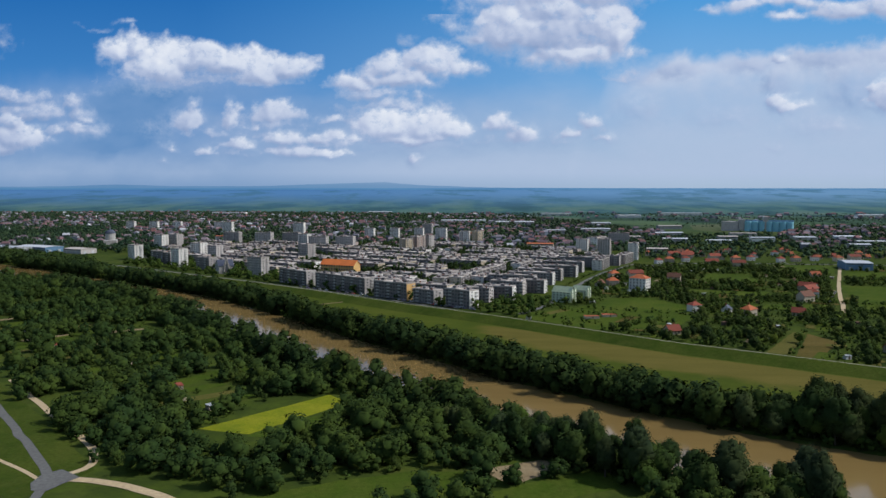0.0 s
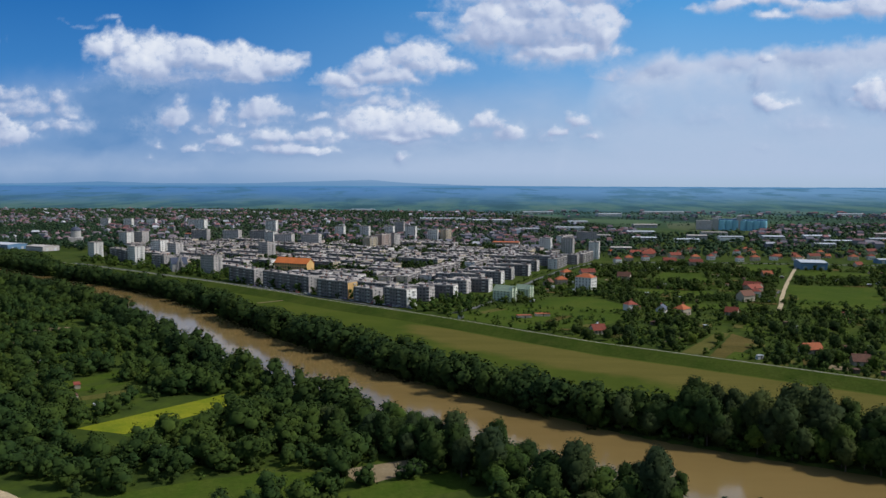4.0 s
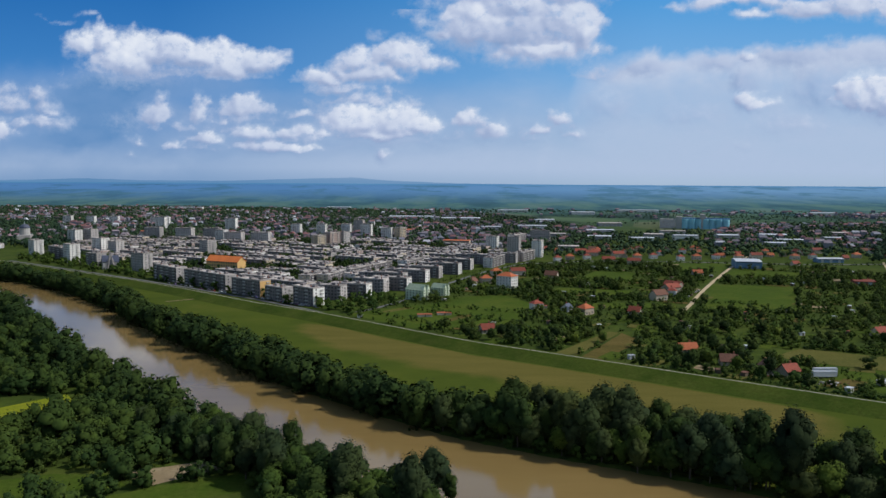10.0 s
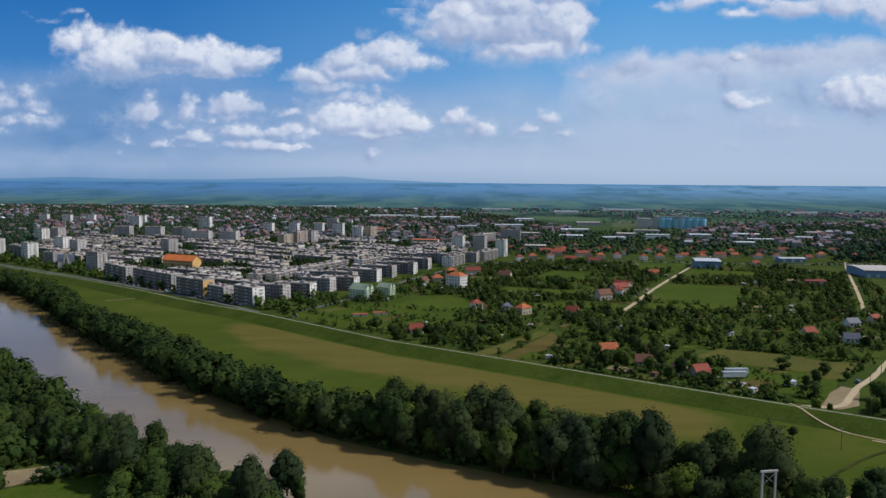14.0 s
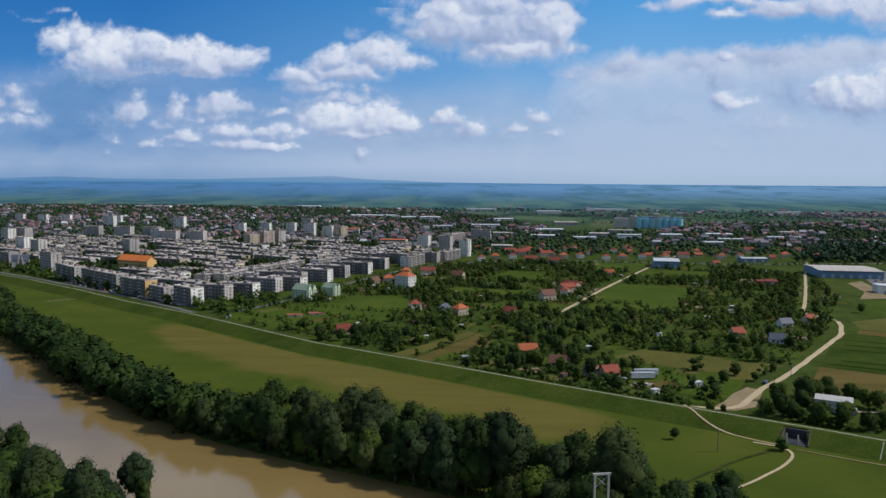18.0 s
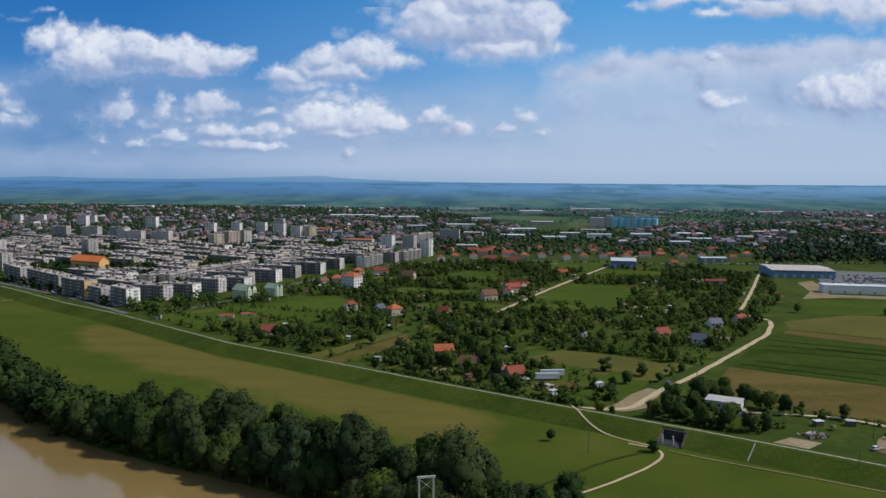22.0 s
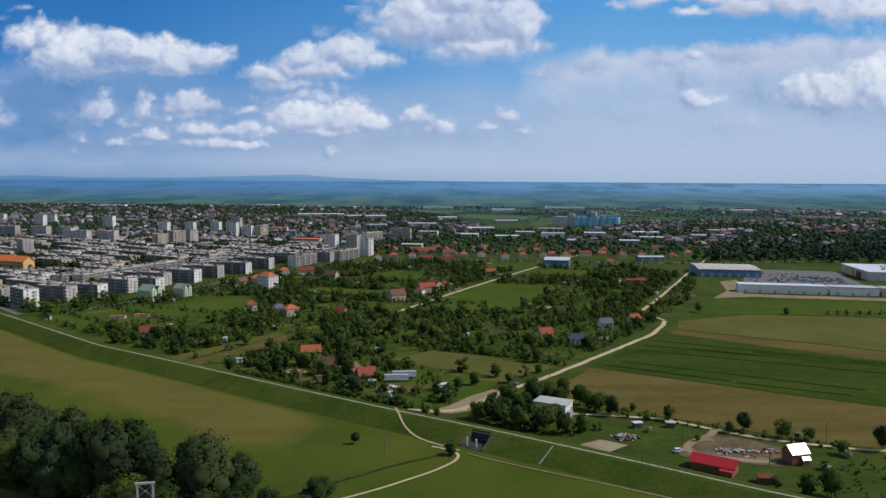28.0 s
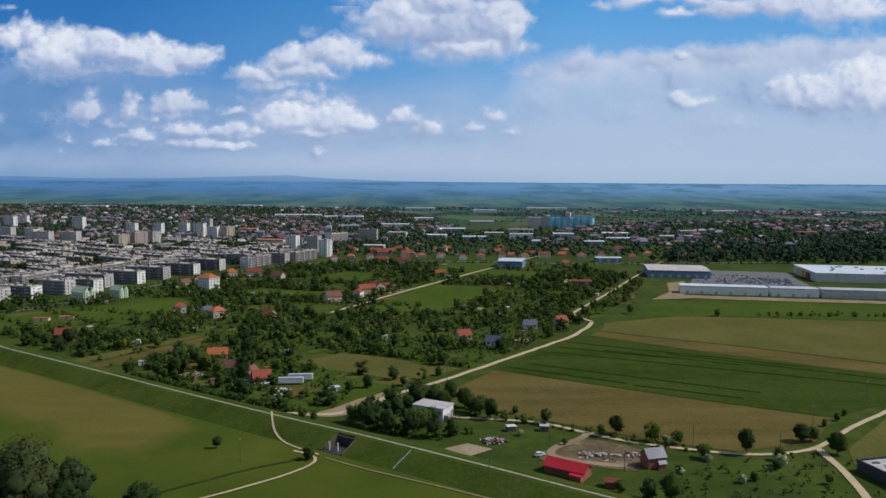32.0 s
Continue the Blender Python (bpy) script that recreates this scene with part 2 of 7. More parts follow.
M["panel_green"] = plain("pale_green_render", (0.48, 0.55, 0.40), 0.9, 0, 0.15, 0.4)
M["white"] = plain("white_render", (0.72, 0.70, 0.66), 0.85, 0, 0.14, 0.4, 0.2)
M["plaster"] = plain("house_plaster", (0.55, 0.47, 0.36), 0.9, 0, 0.15, 0.5, 0.45)
M["ochre"] = plain("ochre_render", (0.58, 0.36, 0.14), 0.9, 0, 0.15, 0.5)
M["brick"] = plain("raw_brick", (0.22, 0.085, 0.05), 0.9, 0, 0.25, 1.0)
M["bitumen"] = plain("bitumen_roof", (0.46, 0.415, 0.38), 0.95, 0, 0.4, 0.22, 0.5)
M["vivid"] = plain("new_orange_tiles", (0.62, 0.17, 0.045), 0.85, 0, 0.15, 0.8)
M["tile_red"] = plain("red_roof_tiles", (0.25, 0.058, 0.034), 0.85, 0, 0.25, 0.8, 0.4)
M["tile_orange"] = plain("orange_roof_tiles", (0.38, 0.105, 0.040), 0.85, 0, 0.25, 0.8, 0.35)
M["tile_brown"] = plain("weathered_roof_tiles", (0.15, 0.070, 0.046), 0.9, 0, 0.3, 0.8, 0.35)
M["sheet_red"] = plain("red_metal_roof", (0.42, 0.02, 0.03), 0.45, 0.0, 0.1, 0.5)
M["sheet_white"] = plain("white_metal_sheet", (0.56, 0.58, 0.61), 0.5, 0, 0.12, 0.3, 0.45)
M["sheet_blue"] = plain("blue_metal_sheet", (0.10, 0.19, 0.30), 0.5, 0, 0.12, 0.4)
M["silo"] = plain("turquoise_cladding", (0.22, 0.48, 0.58), 0.6, 0, 0.12, 0.2)
M["gloss_sheet"] = plain("glossy_blue_sheet", (0.05, 0.06, 0.095), 0.21, 0.0, 0.3, 0.8, 0.0, 0.9)
M["slate"] = plain("dark_slate", (0.055, 0.065, 0.095), 0.6, 0, 0.3, 0.8)
M["dark"] = plain("dark_metal", (0.05, 0.05, 0.055), 0.6, 0.3, 0.2, 1.0)
M["steel"] = plain("galvanised_steel", (0.34, 0.37, 0.38), 0.5, 0.6, 0.15, 1.0)
M["wood"] = plain("weathered_pole_wood", (0.12, 0.09, 0.065), 0.95, 0, 0.3, 2.0)
n = Nodes("window_glass")
M["glass"] = n.done(n.ramp(n.island(), [(0, (0.04, 0.045, 0.05)), (1, (0.12, 0.13, 0.14))]), 0.12, 0, 0.5)
n = Nodes("car_paint")
M["car"] = n.done(n.ramp(n.rand(), [(0, (0.6, 0.6, 0.6)), (0.3, (0.3, 0.31, 0.33)), (0.55, (0.03, 0.03, 0.035)), (0.75, (0.05, 0.08, 0.25)), (0.9, (0.35, 0.03, 0.03)), (1, (0.7, 0.7, 0.68))]), 0.3, 0, 0.5)
# distant house colours, cooled and greyed by haze painted into them
n = Nodes("mixed_far_roofs")
M["far_roofs"] = n.done(n.ramp(n.island(), [(0, (0.17, 0.085, 0.085)), (0.3, (0.13, 0.085, 0.095)), (0.5, (0.11, 0.105, 0.13)), (0.62, (0.17, 0.17, 0.20)), (0.8, (0.22, 0.10, 0.095)), (0.94, (0.22, 0.23, 0.26)), (1, (0.5, 0.51, 0.54))]), 0.9, 0, 0.1)
n = Nodes("mixed_far_walls")
M["far_walls"] = n.done(n.ramp(n.island(), [(0, (0.16, 0.165, 0.19)), (0.4, (0.19, 0.195, 0.22)), (0.7, (0.12, 0.125, 0.15)), (0.92, (0.26, 0.265, 0.29)), (1, (0.62, 0.62, 0.63))]), 0.9, 0, 0.1)


# ---- building helpers ----
class Shape:
    """Collects boxes, roofs and tubes into one mesh."""

    def __init__(self):
        self.v, self.f = [], []

    def add(self, verts, faces):
        k = len(self.v)
        self.v += [tuple(p) for p in verts]
        self.f += [tuple(i + k for i in f) for f in faces]
        return self

    def box(self, x, y, z, sx, sy, sz, turn=0.0):
        c, s = math.cos(radians(turn)), math.sin(radians(turn))
        pts = []
        for dz in (0, sz):
            for ax, ay in ((-1, -1), (1, -1), (1, 1), (-1, 1)):
                px, py = ax * sx / 2, ay * sy / 2
                pts.append((x + px * c - py * s, y + px * s + py * c, z + dz))
        return self.add(pts, [(3, 2, 1, 0), (4, 5, 6, 7), (0, 1, 5, 4), (1, 2, 6, 5), (2, 3, 7, 6), (3, 0, 4, 7)])

    def gable(self, x, y, z, sx, sy, h, over=0.5, thick=0.25):
        """Two roof slopes with thickness; the ridge runs along x."""
        a, b = sx / 2 + over, sy / 2 + over
        low = -over * h / (sy / 2)
        pts = []
        for dz in (0, thick):
            for px in (-a, a):
                pts += [(x + px, y - b, z + low + dz), (x + px, y, z + h + dz), (x + px, y + b, z + low + dz)]
        return self.add(pts, [(0, 1, 4, 3), (1, 2, 5, 4), (6, 9, 10, 7), (7, 10, 11, 8), (0, 3, 9, 6), (2, 8, 11, 5), (0, 6, 7, 1), (1, 7, 8, 2), (3, 4, 10, 9), (4, 5, 11, 10)])

    def hip(self, x, y, z, sx, sy, h, over=0.5):
        a, b = sx / 2 + over, sy / 2 + over
        r = max(0.3, a - b)
        pts = [(x - a, y - b, z), (x + a, y - b, z), (x + a, y + b, z), (x - a, y + b, z), (x - r, y, z + h), (x + r, y, z + h)]
        return self.add(pts, [(0, 1, 5, 4), (1, 2, 5), (2, 3, 4, 5), (3, 0, 4), (3, 2, 1, 0)])

    def gable_wall(self, x, y, z, sx, sy, h):
        """The two triangles under a gable roof, as a solid."""
        a, b = sx / 2, sy / 2
        pts = [(x - a, y - b, z), (x - a, y + b, z), (x - a, y, z + h), (x + a, y - b, z), (x + a, y + b, z), (x + a, y, z + h)]
        return self.add(pts, [(0, 2, 1), (3, 4, 5), (0, 3, 5, 2), (1, 2, 5, 4), (0, 1, 4, 3)])

    def tube(self, p, q, r0, r1, n=6):
        p, q = Vector(p), Vector(q)
        d = (q - p).normalized()
        u = d.orthogonal().normalized()
        w = d.cross(u)
        pts = []
        for c, r in ((p, r0), (q, r1)):
            for i in range(n):
                a = 2 * math.pi * i / n
                pts.append(c + u * r * math.cos(a) + w * r * math.sin(a))
        return self.add(pts, [(i, (i + 1) % n, n + (i + 1) % n, n + i) for i in range(n)] + [tuple(range(n - 1, -1, -1)), tuple(range(n, 2 * n))])

    def mesh(self, name, mat):
        me = bpy.data.meshes.new(name)
        me.from_pydata(self.v, [], self.f)
        me.materials.append(M[mat])
        return me


def part(name, shape, mat, parent, label=""):
    """One mesh under a thing or a part."""
    me = shape.mesh(name, mat) if isinstance(shape, Shape) else shape
    ob = new(name, me)
    ob.parent = parent
    return tagged(ob, label)


def thing(name, label, category, group="", m=None, kind=""):
    ob = new(name)
    ob.empty_display_size = 0.5
    if m is not None:
        ob.matrix_basis = m
    return tagged(ob, label, category, group, kind)


def setting(name, shape, mat, label, category):
    return tagged(new(name, shape.mesh(name, mat)), label, category, "", "structure")


def at(x, y, turn=0.0, z=0.0, scale=1.0):
    return pose(x, y, z, 0, 0, turn) @ Matrix.Scale(scale, 4)


# ---- the lines of the plan ----
BANK = np.array([(-1250, 1440), (-760, 1130), (-499, 931), (-342, 797), (-242, 716), (-137, 591), (-66, 491), (-14, 432), (22, 386), (78, 330), (118, 292), (157, 268), (191, 250), (250, 215), (340, 165), (480, 100), (800, -40)], float)
CREST = np.array([(-1250, 1590), (-720, 1180), (-409, 946), (-178, 763), (-94, 688), (-30, 625), (34, 572), (84, 524), (144, 466), (213, 415), (272, 370), (328, 329), (368, 301), (412, 268), (448, 240), (530, 186), (700, 80), (900, -40)], float)


def smooth(line, step=6.0):
    """A line resampled at even steps and rounded a little."""
    seg = np.hypot(*np.diff(line, axis=0).T)
    s = np.concatenate([[0], np.cumsum(seg)])
    u = np.arange(0, s[-1], step)
    p = np.stack([np.interp(u, s, line[:, 0]), np.interp(u, s, line[:, 1])], 1)
    for _ in range(6):
        p[1:-1] = 0.25 * p[:-2] + 0.5 * p[1:-1] + 0.25 * p[2:]
    return p


def offset(line, d):
    """The line moved d to its right, looking along it."""
    t = np.gradient(line, axis=0)
    t /= np.hypot(*t.T)[:, None]
    return line + d * np.stack([t[:, 1], -t[:, 0]], 1)


def away(p, line):
    """The distance of points from a line, with the sign: right of it is positive."""
    p = np.asarray(p, float)
    best, side = np.full(len(p), 1e9), np.zeros(len(p))
    for a, b in zip(line[:-1], line[1:]):
        ab = b - a
        k = np.clip(((p - a) @ ab) / (ab @ ab), 0, 1)
        q = p - a - k[:, None] * ab
        d = np.hypot(q[:, 0], q[:, 1])
        m = d < best
        best[m] = d[m]
        side[m] = np.sign(ab[1] * q[m, 0] - ab[0] * q[m, 1])
    return best * side


bank, crest = smooth(BANK), smooth(CREST, 3.0)
mid_river = offset(bank, 18)
near_bank = offset(bank, 50)


def inside(p, poly):
    p = np.asarray(p, float)
    x, y = p[:, 0], p[:, 1]
    hit = np.zeros(len(p), bool)
    for (x0, y0), (x1, y1) in zip(poly, poly[1:] + poly[:1]):
        cross = (y0 > y) != (y1 > y)
        hit ^= cross & (x < (x1 - x0) * (y - y0) / ((y1 - y0) or 1e-9) + x0)
    return hit


# ---- ground, water, embankment ----
def ground():
    xs = np.concatenate([np.linspace(-5200, -620, 60), np.arange(-612, 560, 8.0), np.linspace(570, 5600, 60)])
    ys = np.concatenate([np.linspace(-900, 130, 24), np.arange(138, 1000, 6.0), np.linspace(1010, 3200, 50), np.linspace(3240, 4760, 40)])
    X, Y = np.meshgrid(xs, ys)
    p = np.stack([X.ravel(), Y.ravel()], 1)
    z = np.zeros(len(p))
    d = np.full(len(p), 1e3)
    close = (p[:, 0] > -1300) & (p[:, 0] < 900) & (p[:, 1] < 1500) & (p[:, 1] > -80)
    d[close] = np.abs(away(p[close], mid_river[::3]))
    z = np.where(d < 33, -3.0 * np.clip((33 - d) / 9, 0, 1), 0.0)
    y = p[:, 1]
    drop = np.interp(y, [3200, 4760], [98 / 3200 * 1358, 0.6])
    z = np.where(y > 3200, 98 - drop * y / 1358, z)
    nx, ny = len(xs), len(ys)
    i = np.arange(nx * ny).reshape(ny, nx)
    faces = np.stack([i[:-1, :-1], i[:-1, 1:], i[1:, 1:], i[1:, :-1]], -1).reshape(-1, 4)
    me = bpy.data.meshes.new("ground")
    me.from_pydata(np.column_stack([p, z]).tolist(), [], faces.tolist())
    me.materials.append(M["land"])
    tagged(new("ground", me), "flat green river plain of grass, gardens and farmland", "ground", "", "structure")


def ribbon(line, a, b, z, name, mat, label, category, za=None):
    """A strip between two offsets of a line."""
    la, lb = offset(line, a), offset(line, b)
    s = Shape()
    k = len(line)
    s.add([(x, y, z if za is None else za) for x, y in la] + [(x, y, z) for x, y in lb], [(i, i + 1, k + i + 1, k + i) for i in range(k - 1)])
    return setting(name, s, mat, label, category)


def embankment():
    """The flood bank: crest, two slopes and a thin pale road on the top."""
    prof = [(-15.5, -0.3), (-2.6, 4.0), (2.6, 4.0), (15.5, -0.3)]
    s = Shape()
    k = len(crest)
    notch = np.hypot(*(crest - (362, 305)).T) < 5.2
    for d, z in prof:
        line = offset(crest, d)
        if d > 10:
            line = np.where(notch[:, None], offset(crest, 5.0), line)
        s.v += [(x, y, z) for x, y in line]
    for r in range(3):
        s.f += [(r * k + i, r * k + i + 1, (r + 1) * k + i + 1, (r + 1) * k + i) for i in range(k - 1)]
    setting("embankment", s, "dike", "long grassy flood embankment with a pale track along its crest", "embankment")
    ribbon(crest, -0.55, 0.5, 4.06, "crest_road", "worn", "pale worn concrete track on the embankment crest", "road")


def meadow():
    foot, edge = offset(crest, 14.5), offset(bank, -15)
    pts = []
    cols = 26
    for p in foot:
        q = edge[np.argmin(np.hypot(*(edge - p).T))]
        for j in range(cols):
            pts.append(tuple(p + (q - p) * j / (cols - 1)))
    pts = np.array(pts)
    k = len(foot)
    faces = [(i * cols + j, (i + 1) * cols + j, (i + 1) * cols + j + 1, i * cols + j + 1) for i in range(k - 1) for j in range(cols - 1)]
    me = bpy.data.meshes.new("meadow")
    me.from_pydata(np.column_stack([pts, np.full(len(pts), 0.05)]).tolist(), [], faces)
    me.materials.append(M["meadow"])
    d = away(pts, crest[::6])
    along = pts[:, 0]
    dry = np.clip((78 - d) / 36, 0, 1) * np.clip((d - 12) / 8, 0, 1) * np.clip((along + 10) / 70, 0, 1) * np.clip((312 - along) / 40, 0, 1)
    me.attributes.new("dryness", "FLOAT", "POINT").data.foreach_set("value", dry.astype(np.float32))
    tagged(new("meadow", me), "mown flood meadow, green with dry brown patches", "meadow", "", "structure")


PLOTS = []


def field(name, poly, mat, label, z=0.03, category="field"):
    """A flat plot with slightly uneven edges."""
    z += 0.002 * len(PLOTS)
    PLOTS.append(name)
    pts = []
    for (x0, y0), (x1, y1) in zip(poly, poly[1:] + poly[:1]):
        k = max(1, int(math.hypot(x1 - x0, y1 - y0) / 6))
        for i in range(k):
            px, py = x0 + (x1 - x0) * i / k, y0 + (y1 - y0) * i / k
            w = noise.noise_vector((px * 0.11, py * 0.11, z)) * 0.8
            pts.append((px + w.x, py + w.y, z))
    return setting(name, Shape().add(pts, [tuple(range(len(pts)))]), mat, label, category)


def bank_height(p):
    """The height of the embankment over the plain at some places."""
    d = np.abs(away(p, crest[::6]))
    return np.clip(4.0 - np.maximum(d - 2.6, 0) * 4.3 / 12.9, 0, 4)


def track(name, line, w, mat, label, z=0.10):
    z += 0.002 * len(PLOTS)
    PLOTS.append(name)
    line = smooth(np.array(line, float), 4.0)
    wob = np.array([0.25 * w * noise.noise((x * 0.08, y * 0.08, 3.0)) for x, y in line])
    t = np.gradient(line, axis=0)
    t /= np.hypot(*t.T)[:, None]
    nrm = np.stack([t[:, 1], -t[:, 0]], 1)
    a, b = line + nrm * (w / 2 + wob)[:, None], line - nrm * (w / 2 - 0.6 * wob)[:, None]
    k = len(line)
    return setting(name, Shape().add([(x, y, z + h) for (x, y), h in zip(a, bank_height(a))] + [(x, y, z + h) for (x, y), h in zip(b, bank_height(b))], [(k + i, k + i + 1, i + 1, i) for i in range(k - 1)]), mat, label, "road")


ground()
ribbon(bank, -12.5, 50, -1.0, "river", "water", "brown muddy river with a faint sheen", "water")
ribbon(bank, -18, -10, -1.6, "far_bank_slope", "bank_grass", "overgrown earth bank of the river", "bank", 0.16)
ribbon(bank, 54, 46, -1.6, "near_bank_slope", "bank_grass", "overgrown earth bank of the river", "bank", 0.16)
embankment()
meadow()

# ---- sky backdrop and distant hills ----
def sky_material(clouds):
    n = Nodes("cloud_sheet" if clouds else "open_sky")
    t = n.t
    t.nodes.remove(n.bsdf)
    out = t.nodes["Material Output"]
    pos = n.position()
    sep = n.add("SeparateXYZ")
    n.link(pos, sep.inputs[0])
    em = n.add("Emission")
    if not clouds:
        up = n.span(sep.outputs[2], 60, 1500)
        west = n.ramp(up, [(0.03, (0.185, 0.315, 0.53)), (0.10, (0.155, 0.295, 0.535)), (0.235, (0.10, 0.26, 0.545)), (0.48, (0.053, 0.225, 0.55)), (0.85, (0.020, 0.150, 0.45))])
        east = n.ramp(up, [(0.03, (0.37, 0.49, 0.64)), (0.10, (0.39, 0.51, 0.68)), (0.235, (0.36, 0.51, 0.71)), (0.48, (0.20, 0.43, 0.74)), (0.85, (0.075, 0.32, 0.69))])
        n.link(n.mix(n.span(sep.outputs[0], -1500, 1500), west, east), em.inputs[0])
        n.link(em.outputs[0], out.inputs[0])
    else:
        cover, lift, veil, gloom, rim = (n.add("Attribute") for _ in range(5))
        cover.attribute_name, lift.attribute_name, veil.attribute_name, gloom.attribute_name, rim.attribute_name = "cover", "lift", "veil", "gloom", "rim"
        wisp = n.noise(0.016, 8, 0.62, stretch=(0, 1, 1, 1.2))
        fray = n.math("SUBTRACT", wisp, 0.5)
        alpha = n.span(n.math("ADD", cover.outputs["Fac"], n.math("MULTIPLY", n.math("MULTIPLY", fray, 1.3), n.span(cover.outputs["Fac"], 0.0, 0.2))), 0.04, 0.95)
        light = n.math("ADD", lift.outputs["Fac"], n.math("MULTIPLY", fray, 0.30))
        c = n.ramp(light, [(0.0, (0.20, 0.30, 0.52)), (0.3, (0.33, 0.42, 0.63)), (0.5, (0.45, 0.53, 0.72)), (0.7, (0.60, 0.67, 0.82)), (0.95, (0.82, 0.86, 0.93))])
        haze = n.mix(rim.outputs["Fac"], (0.42, 0.53, 0.72), (0.55, 0.63, 0.79))
        c = n.mix(n.math("MULTIPLY", n.math("SUBTRACT", 1.0, alpha), 0.9), c, haze)
        c = n.mix(n.math("MULTIPLY", gloom.outputs["Fac"], n.span(alpha, 0.0, 0.6, 1.0, 0.12)), c, (0.115, 0.262, 0.52))
        n.link(c, em.inputs[0])
        mixer, clear = n.add("MixShader"), n.add("BsdfTransparent")
        n.link(n.math("MAXIMUM", n.math("MAXIMUM", alpha, n.math("MULTIPLY", gloom.outputs["Fac"], 0.9)), veil.outputs["Fac"]), mixer.inputs[0])
        n.link(clear.outputs[0], mixer.inputs[1])
        n.link(em.outputs[0], mixer.inputs[2])
        n.link(mixer.outputs[0], out.inputs[0])
    em.inputs[1].default_value = 1.0
    n.mat.cycles.emission_sampling = "NONE"
    return n.mat


def open_sky():
    me = bpy.data.meshes.new("sky_backdrop")
    me.from_pydata([(-5200, 4800, 40), (5600, 4800, 40), (5600, 4800, 2300), (-5200, 4800, 2300)], [], [(0, 1, 2, 3)])
    me.materials.append(sky_material(False))
    tagged(new("sky_backdrop", me), "clear blue sky paling to a hazy horizon", "sky", "", "structure")


def drift(u, v, seed, octaves=5, rough=0.55):
    """Soft fractal noise from 0 to 1 over two arrays."""
    r = np.random.default_rng(seed)
    total, amp, norm = np.zeros_like(u), 1.0, 0.0
    for _ in range(octaves):
        g = r.random((64, 64))
        i, j = np.floor(u).astype(int), np.floor(v).astype(int)
        fu, fv = u - i, v - j
        fu, fv = fu * fu * (3 - 2 * fu), fv * fv * (3 - 2 * fv)
        a = g[i % 64, j % 64] * (1 - fu) + g[(i + 1) % 64, j % 64] * fu
        b = g[i % 64, (j + 1) % 64] * (1 - fu) + g[(i + 1) % 64, (j + 1) % 64] * fu
        total += amp * (a * (1 - fv) + b * fv)
        norm += amp
        amp *= rough
        u, v = u * 2.03 + 11.3, v * 2.03 + 5.7
    return total / norm


